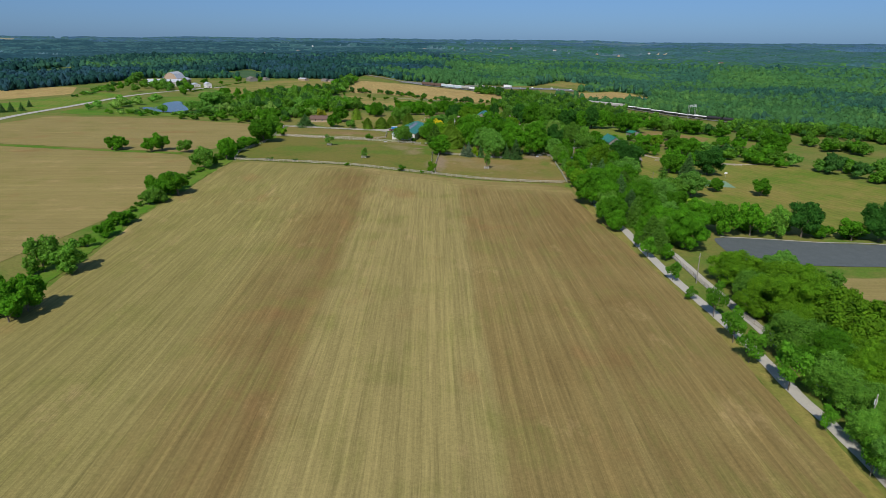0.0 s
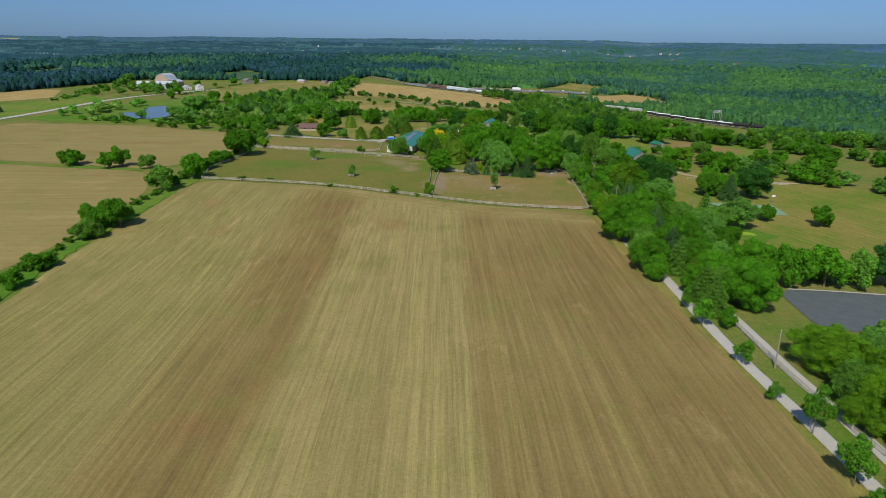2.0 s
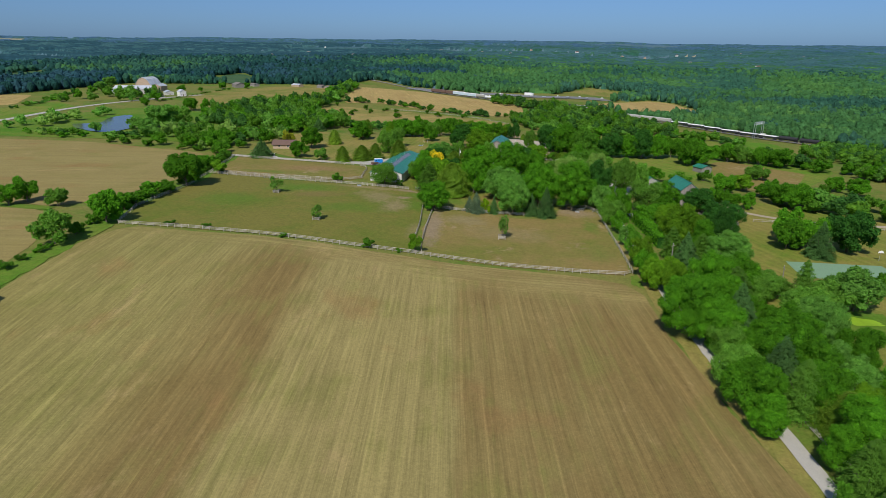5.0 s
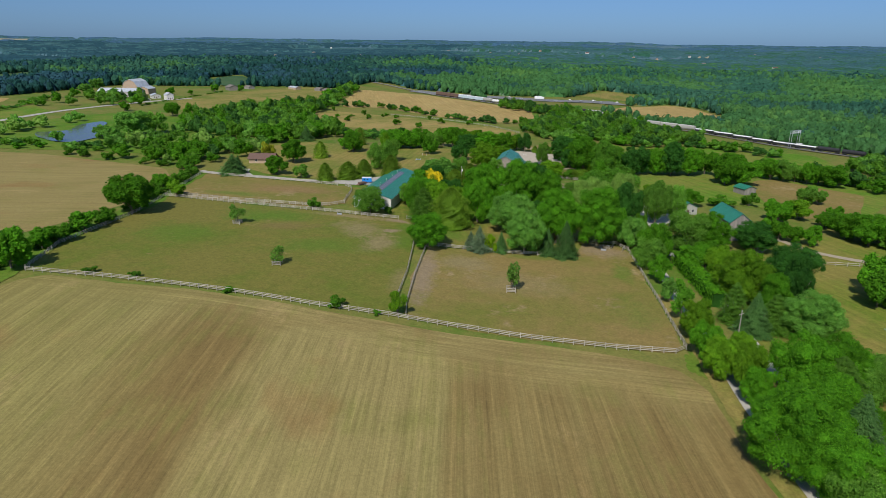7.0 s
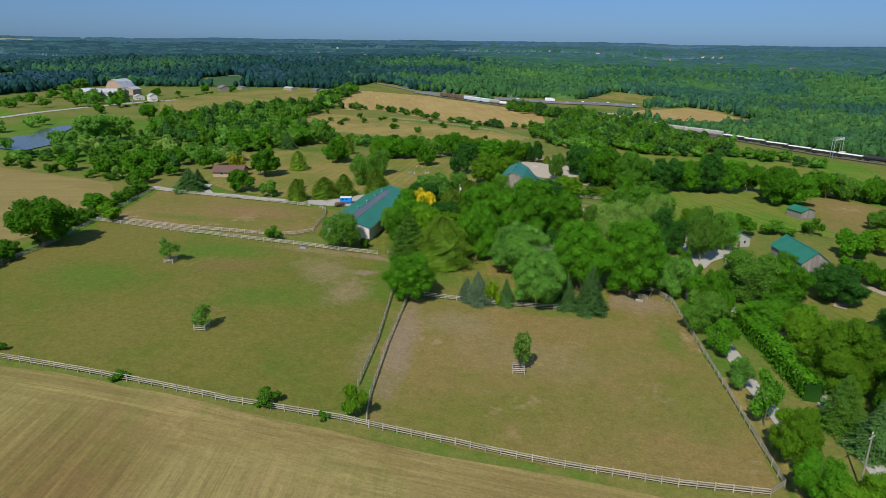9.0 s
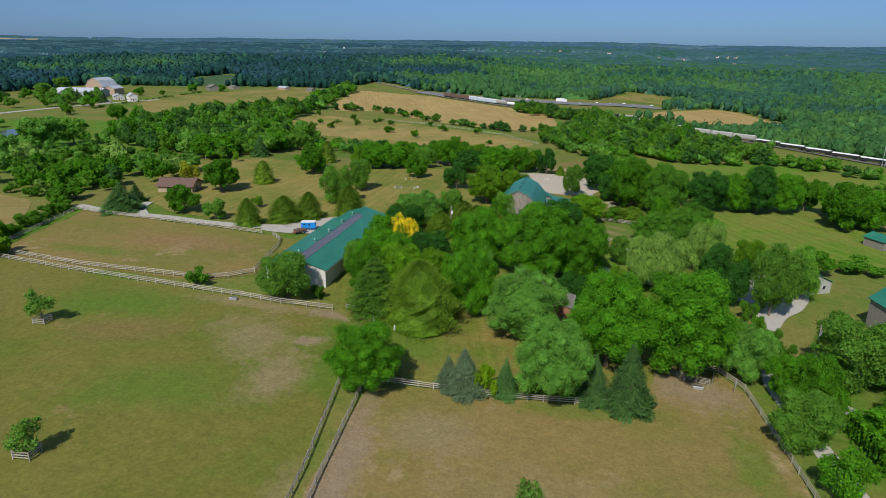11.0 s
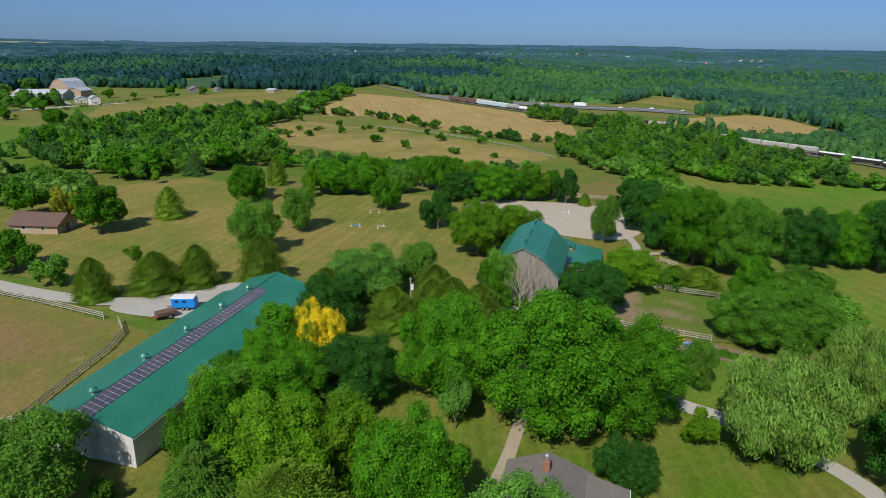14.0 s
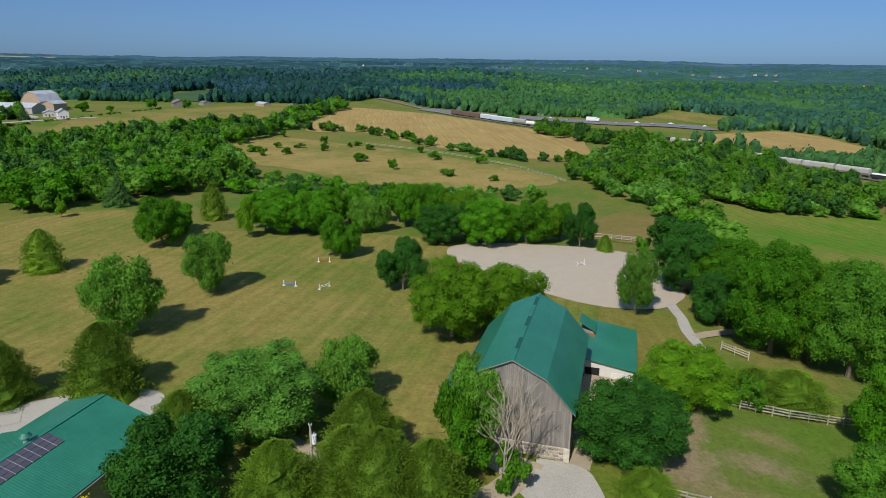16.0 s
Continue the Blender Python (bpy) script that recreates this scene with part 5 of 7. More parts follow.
# ---- woods ----
WOOD_RNG = np.random.default_rng(11)


def wood_forms(n, count, size, lobes):
    out = []
    for s in range(n):
        v, f = broad_crown(200 + s, 10, 5, 0.1, lobes, count, size, 0.95, sparse=0.98)
        out.append((v, f))
    return out


MIXED = [LEAF["wood"], LEAF["deepwood"], LEAF["wood"], LEAF["ash"], LEAF["deepwood"], LEAF["maple"], LEAF["silver"]]
NEAR_FORMS = wood_forms(6, 760, 0.66, 20)


def wood(name, xs, ys, hs, rs, forms, label, mats, category="woodland", tone=None):
    """Many crowns that nobody could count, joined into one."""
    parts = []
    for i, (x, y, h, r) in enumerate(zip(xs, ys, hs, rs)):
        v, f = forms[i % len(forms)]
        a = i * 2.1
        w = v * [r / 5, r / 5, h / 10]
        parts.append((np.stack([w[:, 0] * math.cos(a) - w[:, 1] * math.sin(a) + x, w[:, 0] * math.sin(a) + w[:, 1] * math.cos(a) + y, w[:, 2] + float(land(x, y)) - 0.3], 1), f))
    mats = list(mats) if isinstance(mats, (list, tuple)) else [mats]
    me = fast_mesh(name, *weld(parts), mats)
    rng = np.random.default_rng(len(parts))
    me.polygons.foreach_set("material_index", np.concatenate([np.full(len(f), rng.integers(len(mats)) if tone is None else tone(x, y, rng.uniform()), np.int32) for (_, f), x, y in zip(parts, xs, ys)]))
    return tagged(new(name, me), label, category, "", "stuff")


def scatter(poly, cell, keep=1.0, avoid=()):
    xs, ys = [p[0] for p in poly], [p[1] for p in poly]
    gx, gy = np.meshgrid(np.arange(min(xs), max(xs), cell), np.arange(min(ys), max(ys), cell))
    gx, gy = gx.ravel() + WOOD_RNG.uniform(-0.45, 0.45, gx.size) * cell, gy.ravel() + WOOD_RNG.uniform(-0.45, 0.45, gx.size) * cell
    ok = inside(list(poly), gx, gy) & (WOOD_RNG.uniform(size=gx.size) < keep)
    for a in avoid:
        ok &= ~inside(list(a), gx, gy)
    return gx[ok], gy[ok]


def grove(name, poly, cell, h, r, label, keep=1.0, forms=None, mat=None, avoid=()):
    x, y = scatter(poly, cell, keep, avoid)
    k = WOOD_RNG.uniform(0.65, 1.25, len(x))
    return wood(name, x, y, h * k * WOOD_RNG.uniform(0.85, 1.15, len(x)), r * k, forms or NEAR_FORMS, label, mat or MIXED)


def strip(pts, width):
    """An outline round a line."""
    a, b = [], []
    for i, p in enumerate(pts):
        q0, q1 = Vector(pts[max(i - 1, 0)]), Vector(pts[min(i + 1, len(pts) - 1)])
        d = (q1 - q0).normalized()
        a.append((p[0] - d.y * width / 2, p[1] + d.x * width / 2))
        b.append((p[0] + d.y * width / 2, p[1] - d.x * width / 2))
    return a + b[::-1]


LUSH = [LEAF["wood"], LEAF["deepwood"], LEAF["silver"], LEAF["maple"], LEAF["wood"], LEAF["willow"]]
grove("pond_wood", [(-246, 530), (-300, 548), (-345, 596), (-382, 655), (-376, 728), (-346, 798), (-330, 790), (-322, 712), (-290, 676), (-258, 655), (-236, 600), (-240, 560)], 8.5, 11.5, 5.6, "mixed green woodland between pond and fields")
grove("shrub_belt", [(-258, 648), (-196, 634), (-150, 644), (-130, 660), (-120, 640), (-150, 606), (-200, 592), (-236, 600)], 6.5, 5, 3.4, "belt of green shrubs below the scrub field", 0.75)
grove("railway_wood", [(-124, 711), (-112, 770), (-95, 830), (-36, 792), (8, 748), (20, 722), (18, 700), (5, 700), (-64, 676), (-76, 640), (-100, 660)], 7.5, 9, 4.6, "green wood along the railway", 0.9)
grove("rail_screen", strip([(-172, 895), (-130, 852), (-95, 838), (-50, 812), (-22, 792)], 24), 7.0, 10, 4.8, "young trees screening the railway", 0.9)
grove("hedge_hill", strip([(-335, 812), (-293, 840), (-250, 808), (-208, 776), (-149, 740), (-122, 756)], 9), 6.5, 6.5, 4, "uneven hedge between two dry fields", 0.75)
grove("hedge_hill_west", strip([(-341, 804), (-366, 870), (-395, 985)], 18), 8, 10, 5.5, "tall hedge beside the hill field")
grove("hedge_track", strip([(-75, 700), (-40, 676), (20, 696), (70, 680)], 12), 7, 7, 4.5, "hedge below the railway wood")
grove("house_wood", [(-240, 466), (-262, 452), (-300, 462), (-330, 480), (-320, 510), (-290, 530), (-250, 522), (-226, 500)], 8.5, 9, 5, "leafy wood round a house", 0.62, None, LUSH)
grove("pond_edge_wood", strip([(-322, 486), (-356, 484), (-378, 478), (-400, 482), (-420, 478)], 20), 8, 4.6, 3.6, "willows and shrubs at the pond", 0.75, None, LUSH)
grove("pond_willows", [(-432, 508), (-448, 486), (-462, 500), (-450, 560), (-458, 602), (-440, 602), (-440, 560)], 12, 10, 6, "pale willows by the pond", 0.6, None, [LEAF["willow"], LEAF["silver"]])
grove("pond_reeds", [(-340, 540), (-352, 600), (-392, 632), (-372, 660), (-335, 620), (-318, 560)], 8.0, 11, 4.2, "green poplars behind the pond", 0.8, None, LUSH)
grove("road_trees", strip([(-505, 700), (-540, 735), (-575, 745)], 30), 13, 11, 6, "roadside trees on a green bank", 0.6)
grove("lane_hedge", strip([(-560, 600), (-590, 660), (-640, 735)], 10), 8, 4, 3.5, "low hedge beside a tan field", 0.8)
grove("dairy_trees", [(-520, 690), (-500, 740), (-535, 760), (-590, 768), (-640, 760), (-640, 700), (-570, 660)], 17, 10, 5.5, "scattered trees before a dairy farm", 0.5)
grove("back_hedge", strip([(-66, 585), (-60, 620), (-76, 650)], 16), 7.5, 8, 5, "hedge between paddock and pasture")
grove("east_wood", [(100, 640), (110, 590), (150, 575), (230, 500), (300, 500), (290, 560), (200, 640), (130, 690)], 8.0, 9, 5.2, "green scrubby wood right up to the railway", 0.9)
grove("meadow_hedge", strip([(40, 596), (75, 565), (110, 530), (170, 480)], 22), 8, 8, 5.0, "leafy belt of trees across the meadow", 0.8)
grove("east_hedge", strip([(60, 440), (100, 430), (160, 380), (200, 370)], 26), 9, 9, 5.4, "leafy hedge beyond the meadow", 0.8)
grove("lot_hedge", strip([(48, 262), (80, 266), (120, 268), (170, 262)], 8), 6, 4.5, 3.2, "green hedge behind the asphalt lot", 0.6)

OPEN = [
    [(-72, 868), (-16, 832), (36, 838), (72, 930), (14, 892), (-40, 918)],
    [(-215, 960), (-160, 915), (-95, 874), (-72, 866), (-60, 985), (-30, 1050), (-62, 1060), (-190, 1045)],
    [(-975, 975), (-955, 1020), (-855, 945), (-850, 885), (-930, 860), (-1010, 920)],
    [(-662, 1060), (-650, 1120), (-538, 1023), (-558, 945), (-620, 985)],
    [(-470, 1565), (-392, 1650), (-360, 1570), (-437, 1520)],
    [(-320, 2590), (-310, 2705), (-220, 2760), (-210, 2570)],
    [(-326, 790), (-356, 885), (-400, 1020), (-300, 1035), (-190, 955), (-110, 890), (-110, 770), (-150, 740)],
    [(-410, 640), (-560, 740), (-700, 780), (-700, 900), (-560, 960), (-470, 1000), (-380, 980), (-350, 840), (-330, 700)],
    [(-90, 880), (-60, 985), (4, 1052), (38, 1030), (70, 925), (14, 882)],
    [(-120, 1025), (-90, 1195), (-10, 1175), (0, 1085), (-60, 1050)],
]
HIGHWAY = strip(HIGHWAY_LINE, 60)
TRACKS = strip(RAIL, 20)


def clear(x, y):
    ok = np.ones(len(x), bool)
    for a in OPEN + [HIGHWAY, TRACKS]:
        ok &= ~inside(list(a), x, y)
    # the farmed land in front of the railway is left free
    ok &= (y > 1035 - 0.78 * (x + 290)) | ((x < -420) & (y > 900)) | ((x < -700) & (y > 600)) | (x > 340)
    return ok


def canopy_material(name, a, b, scale=0.006, rough=1.0):
    """Forest seen from afar: broad patches of two tones, with clumps of leaf a little different."""
    m = Nodes(name, 0.9, 0.05)
    v = m.coords()
    patch = m.ramp(m.noise(v, scale, 5, 0.7), [(0.35, 0.0), (0.65, 1.0)])
    col = m.mix(1.0, m.mix(patch, a, b), m.ramp(m.noise(v, 0.09, 3, 0.6), [(0.35, 0.78), (0.65, 1.22)]), "MULTIPLY")
    clumps = m.noise(v, 0.55, 5, 0.8)
    m.colour(m.mix(1.0, col, m.ramp(clumps, [(0.3, 1 - 0.32 * rough), (0.7, 1 + 0.32 * rough)]), "MULTIPLY")).bump(clumps, 0.8 * rough, 1.6)
    return m.mat


# Distance haze and western cloud shade are painted into the bluer, darker tones.
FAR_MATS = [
    canopy_material("cloud_shade_wood", (0.012, 0.049, 0.047), (0.019, 0.066, 0.054), 0.006, 0.4),
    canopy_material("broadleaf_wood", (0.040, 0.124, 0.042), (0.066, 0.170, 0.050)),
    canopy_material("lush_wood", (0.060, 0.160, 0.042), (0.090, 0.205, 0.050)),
    canopy_material("haze_teal_wood", (0.026, 0.092, 0.062), (0.044, 0.124, 0.074)),
    canopy_material("haze_blue_wood", (0.034, 0.096, 0.110), (0.058, 0.132, 0.135), 0.004),
    canopy_material("haze_pale_wood", (0.044, 0.106, 0.178), (0.066, 0.136, 0.200), 0.003),
    canopy_material("haze_grass", (0.090, 0.170, 0.100), (0.140, 0.210, 0.120), 0.004),
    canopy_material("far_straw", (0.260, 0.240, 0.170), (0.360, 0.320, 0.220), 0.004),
    canopy_material("haze_blue_grass", (0.070, 0.140, 0.180), (0.110, 0.180, 0.200), 0.003),
    canopy_material("haze_navy_wood", (0.018, 0.060, 0.080), (0.030, 0.080, 0.096), 0.004, 0.4),
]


def lattice(ix, iy, seed):
    """A random number from 0 to 1 for each cell of a grid."""
    h = (ix.astype(np.int64) * 374761393 + iy.astype(np.int64) * 668265263 + seed * 974711) & 0xFFFFFFFF
    h = ((h ^ (h >> 13)) * 1274126177) & 0xFFFFFFFF
    return ((h ^ (h >> 16)) & 0xFFFFFF) / 0x1000000


def patches(x, y, size, seed, octaves=3):
    """Smooth random patches, about 0.5 on the average."""
    out, weight, total = 0.0, 1.0, 0.0
    for k in range(octaves):
        u, v = x / size * 2**k + 17.3 * k, y / size * 2**k - 9.1 * k
        ix, iy = np.floor(u), np.floor(v)
        fx, fy = ease(u - ix), ease(v - iy)
        low = lattice(ix, iy, seed + k) * (1 - fx) + lattice(ix + 1, iy, seed + k) * fx
        high = lattice(ix, iy + 1, seed + k) * (1 - fx) + lattice(ix + 1, iy + 1, seed + k) * fx
        out, total, weight = out + weight * (low * (1 - fy) + high * fy), total + weight, weight * 0.5
    return out / total


def treetops(x, y, cell, seed):
    """Rounded tops of trees standing about a cell apart: how near to a top, from 0 to 1, and each tree's own number."""
    ix, iy = np.floor(x / cell), np.floor(y / cell)
    best, who = np.full(x.shape, 9.0), np.zeros(x.shape)
    for dx in (-1, 0, 1):
        for dy in (-1, 0, 1):
            jx, jy = ix + dx, iy + dy
            own = lattice(jx, jy, seed + 2)
            d = np.hypot((jx + 0.1 + 0.8 * lattice(jx, jy, seed)) * cell - x, (jy + 0.1 + 0.8 * lattice(jx, jy, seed + 1)) * cell - y) / cell / (0.66 + 0.34 * own)
            near = d < best
            best, who = np.where(near, d, best), np.where(near, lattice(jx, jy, seed + 3), who)
    return np.sqrt(np.clip(1 - (best / 1.15) ** 2, 0.0, 1.0)), who


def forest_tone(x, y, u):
    """Woods darkened to the west as under cloud, green broadleaf to the east, tinted haze-blue in steps farther out."""
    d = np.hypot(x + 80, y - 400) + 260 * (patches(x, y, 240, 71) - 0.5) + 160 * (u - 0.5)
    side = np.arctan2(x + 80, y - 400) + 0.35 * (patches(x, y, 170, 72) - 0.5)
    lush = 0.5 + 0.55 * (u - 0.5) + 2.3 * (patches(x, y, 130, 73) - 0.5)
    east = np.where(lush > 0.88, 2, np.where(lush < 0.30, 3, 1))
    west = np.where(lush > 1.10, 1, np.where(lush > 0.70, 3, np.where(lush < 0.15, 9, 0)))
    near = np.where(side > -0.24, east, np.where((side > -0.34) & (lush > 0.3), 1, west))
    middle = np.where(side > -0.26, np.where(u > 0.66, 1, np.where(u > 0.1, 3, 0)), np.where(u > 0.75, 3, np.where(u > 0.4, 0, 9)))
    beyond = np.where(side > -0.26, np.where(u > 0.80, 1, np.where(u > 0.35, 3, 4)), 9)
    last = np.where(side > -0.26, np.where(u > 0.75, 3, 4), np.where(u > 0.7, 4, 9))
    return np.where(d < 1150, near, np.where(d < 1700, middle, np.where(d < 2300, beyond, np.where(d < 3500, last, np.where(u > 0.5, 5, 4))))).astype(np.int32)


def forest(name, r0, r1, step, cell, height, label, closed, a0=-1.2, a1=0.9):
    """Woodland between two distances from the farm: one uneven skin of rounded treetops over the land. closed: the share of the
    land under trees; past 1500 m the fields between the woods belong to it too."""
    d = np.arange(r0, r1, step)
    a = np.arange(a0, a1, step / ((r0 + r1) / 2))
    ga, gd = np.meshgrid(a, d)
    ga = ga + WOOD_RNG.uniform(-0.35, 0.35, ga.shape) * (a[1] - a[0])
    gd = gd + WOOD_RNG.uniform(-0.35, 0.35, gd.shape) * step
    x, y = (-80 + gd * np.sin(ga)).ravel(), (400 + gd * np.cos(ga)).ravel()
    far = np.hypot(x + 80, y - 400)
    stretch = 1.0 + 1.5 * ease((far - 1500) / 900)
    woods = patches(x / stretch, y, 120 + 0.06 * r1, 31, 4)
    edge = np.quantile(woods, 1 - closed) if closed < 1 else -1.0
    open_land = far > 1500
    inner = clear(x + 9, y) & clear(x - 9, y) & clear(x, y + 9) & clear(x, y - 9)
    tree = (inner | (far > 1700)) & (woods > edge) & (far > r0 + 2 * step)
    top, who = treetops(x, y, cell, 41)
    bulk = height * (0.80 + 0.5 * (patches(x, y, 60, 51) - 0.5)) * (0.72 + 0.28 * top) * (0.80 + 0.4 * who)
    z = land(x, y) + np.where(tree, bulk + WOOD_RNG.normal(0, 0.05 * height, len(x)), np.where(open_land, 0.4, -4.0))
    n, rows, cols = len(a), len(d), len(a)
    k = (np.arange(rows - 1)[:, None] * cols + np.arange(cols - 1)[None]).ravel()
    keep = (tree | open_land)[np.stack([k, k + 1, k + n, k + n + 1], 1)].any(1)
    k = k[keep]
    f = np.concatenate([np.stack([k, k + 1, k + n + 1], 1), np.stack([k, k + n + 1, k + n], 1)])
    me = fast_mesh(name, np.stack([x, y, z], 1), f, FAR_MATS, True)
    i = np.concatenate([k, k])
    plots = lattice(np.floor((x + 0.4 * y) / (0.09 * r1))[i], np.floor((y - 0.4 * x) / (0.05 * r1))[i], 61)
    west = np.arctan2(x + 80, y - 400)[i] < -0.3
    # Fields far out and to the west get haze-blue colours.
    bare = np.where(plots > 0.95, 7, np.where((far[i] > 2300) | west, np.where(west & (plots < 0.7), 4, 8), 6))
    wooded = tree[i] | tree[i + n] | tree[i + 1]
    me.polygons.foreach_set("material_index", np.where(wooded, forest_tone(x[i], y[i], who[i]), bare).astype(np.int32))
    return tagged(new(name, me), label, "woodland", "", "stuff")


def crest_forms(n, seed, knots, sprigs, size):
    """Treetops of a far forest: uneven rounded bodies with ragged sprays of leaf over them."""
    rng = np.random.default_rng(seed)
    out = []
    for _ in range(n):
        bodies = [(KNOT_V * (1 + rng.normal(0, 0.10, (len(KNOT_V), 1))) * [4.3, 4.3, 5.0] + [0, 0, 4.6], KNOT_F)]
        for k in range(knots - 1):
            a, w = k * 2.4 + rng.uniform(0, 1.5), rng.uniform(1.8, 2.8)
            bodies.append((KNOT_V * w * (1 + rng.normal(0, 0.12, (len(KNOT_V), 1))) + [math.cos(a) * 2.9, math.sin(a) * 2.9, rng.uniform(3.6, 7.2)], KNOT_F))
        d = unit(rng.normal(size=(sprigs, 3)) + [0, 0, 0.45])
        p = d * [4.7, 4.7, 5.3] * rng.uniform(0.86, 1.06, (sprigs, 1)) + [0, 0, 4.6]
        bodies.append(leaves(p, unit(d + rng.normal(0, 0.35, d.shape)), size, rng))
        out.append(weld(bodies))
    return out


def crests(name, r0, r1, cell, h, r, forms, label, a0=-1.2, a1=0.9):
    """The single treetops of a forest between two distances from the farm."""
    d = np.arange(r0, r1, cell)
    xs, ys = [], []
    for k in d:
        a = np.arange(a0, a1, cell / k) + WOOD_RNG.uniform(0, 1) * cell / k
        a = a + WOOD_RNG.uniform(-0.5, 0.5, len(a)) * cell / k
        w = k + WOOD_RNG.uniform(-0.5, 0.5, len(a)) * cell
        xs.append(-80 + w * np.sin(a)), ys.append(400 + w * np.cos(a))
    x, y = np.concatenate(xs), np.concatenate(ys)
    ok = clear(x, y) & (patches(x, y, 70, 33) > 0.16)
    x, y = x[ok], y[ok]
    k = WOOD_RNG.uniform(0.66, 1.18, len(x)) * (0.75 + 0.5 * patches(x, y, 90, 51))
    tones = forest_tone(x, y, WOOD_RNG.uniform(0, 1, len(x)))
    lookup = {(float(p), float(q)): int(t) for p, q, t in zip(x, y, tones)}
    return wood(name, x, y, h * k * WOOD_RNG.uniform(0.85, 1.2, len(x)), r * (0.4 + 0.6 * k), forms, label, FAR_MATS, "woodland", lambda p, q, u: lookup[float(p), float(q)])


# Added skins between the crowns lift the black gaps, as haze would.
forest("valley_understorey", 330, 775, 5.0, 8.5, 8.6, "added skin filling dark gaps in the valley forest", 1.0)
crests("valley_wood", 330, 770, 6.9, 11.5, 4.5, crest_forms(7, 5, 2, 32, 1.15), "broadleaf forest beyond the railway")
forest("ridge_understorey", 765, 1520, 8.0, 11, 10.0, "added skin filling dark gaps in the ridge forest", 1.0)
crests("ridge_wood", 765, 1160, 8.4, 12, 5.3, crest_forms(7, 6, 2, 9, 1.9), "forest on a far ridge, cloud shade put into its colour", -1.15, 0.7)
crests("upland_wood", 1160, 1580, 11.0, 13, 6.6, crest_forms(7, 7, 2, 5, 2.6), "forest behind the ridge, tinted blue-green for haze", -1.1, 0.62)
forest("distant_wood", 1500, 2850, 8.5, 24, 12, "distant woods and fields tinted blue for haze", 0.72)
forest("horizon_wood", 2700, 5500, 20, 48, 15, "haze-blue woods and fields towards the horizon", 0.66)

# ---- fences ----


def plain_mesh(name, bm, mat):
    me = bpy.data.meshes.new(name)
    bmesh.ops.recalc_face_normals(bm, faces=bm.faces)
    bm.to_mesh(me)
    bm.free()
    me.materials.append(mat)
    return me


POST = plain_mesh("post", box(-0.08, 0.08, -0.08, 0.08, -0.3, 1.4, 0.02), M_FENCE)
PLANK = plain_mesh("rail", box(0, 1, -0.025, 0.025, -0.085, 0.085, 0.01), M_FENCE)


def fence(pts, label, rails=(0.42, 0.82, 1.22), spacing=2.6, name="paddock_fence", group="paddock fences"):
    """Posts along a line with plank rails between them."""
    x0, y0 = pts[0]
    origin = Vector((x0, y0, drop(x0, y0)))
    base = thing(name, Matrix.Translation(origin), label, "fence", group)
    line = [Vector((*p, 0)) for p in pts]
    spots = [line[0]]
    for a, b in zip(line, line[1:]):
        n = max(1, round((b - a).length / spacing))
        spots += [a.lerp(b, (i + 1) / n) for i in range(n)]
    tops = [Vector((p.x, p.y, drop(p.x, p.y))) - origin for p in spots]
    rng = random.Random(len(pts) + int(x0))
    for p in tops:
        share("post", POST, base, Matrix.Translation(p) @ pose(0, 0, 0, rng.uniform(-2, 2), rng.uniform(-2, 2), rng.uniform(0, 90)))
    for a, b in zip(tops, tops[1:]):
        d = b - a
        turn = d.to_track_quat("X", "Z").to_matrix().to_4x4()
        for z in rails:
            share("rail", PLANK, base, Matrix.Translation(a + Vector((0, 0, z + rng.uniform(-0.03, 0.03)))) @ turn @ Matrix.Diagonal((d.length + 0.05, 1, 1, 1)))
    return base


WOODEN = "weathered grey wooden rail fence"
fence([(-192, 308), (-165, 310.5), (-130, 311.5), (-107, 313), (-87, 316), (-67, 317.2), (-49, 317.4), (-32, 318.2), (-19, 320), (-16.6, 323)], WOODEN + " between hay field and paddocks")
fence([(-89, 327.5), (-93, 347), (-99.5, 372)], WOODEN + " along a narrow grass lane")
fence([(-83, 317.6), (-85.5, 325), (-90, 345), (-95, 371.5)], WOODEN + " beside a narrow grass lane")
fence([(-95, 371.5), (-94, 372.6), (-70, 377.6), (-49, 383.2)], "pale " + WOODEN + " before the garden")
fence([(-49, 400.6), (-44, 401.2), (-35, 400.8), (-31, 395), (-22, 351), (-16.6, 323)], WOODEN + " between paddock and drive")
fence([(-216, 396), (-185, 394.5), (-145, 393.6), (-125, 393.6), (-113.5, 395.6)], "pale " + WOODEN + " across the grazed paddock")
fence([(-213, 399.5), (-185, 398), (-150, 400), (-145, 403), (-141, 408)], WOODEN + " of the dry paddock")
fence([(-111, 397.2), (-106, 397.8), (-103, 394), (-101, 388)], WOODEN + " curving at the gateway")
fence([(-193, 309), (-203, 330), (-208, 370), (-216, 396), (-231, 441)], "dark " + WOODEN + " under the hedge")
fence([(-231, 441.5), (-218, 440), (-204, 439.6), (-177, 439), (-158, 437.5)], WOODEN + " along the gravel lane")
fence([(-154, 437), (-149.5, 433.5), (-146.8, 428), (-144, 417), (-141.5, 408.5)], WOODEN + " beside the riding hall")
fence([(-72, 493), (-64.4, 494.3), (-60.4, 494.5), (-56.2, 494.9), (-51.4, 496), (-47.5, 496.8)], WOODEN + " of the horse pen")
fence([(-64, 514), (-60, 512)], WOODEN + " beside the path", name="short_fence")
fence([(-71.5, 469.8), (-66.9, 470.3), (-63.4, 470.9), (-58.7, 471.4), (-54.0, 472)], WOODEN + " on the garden side of the pen")
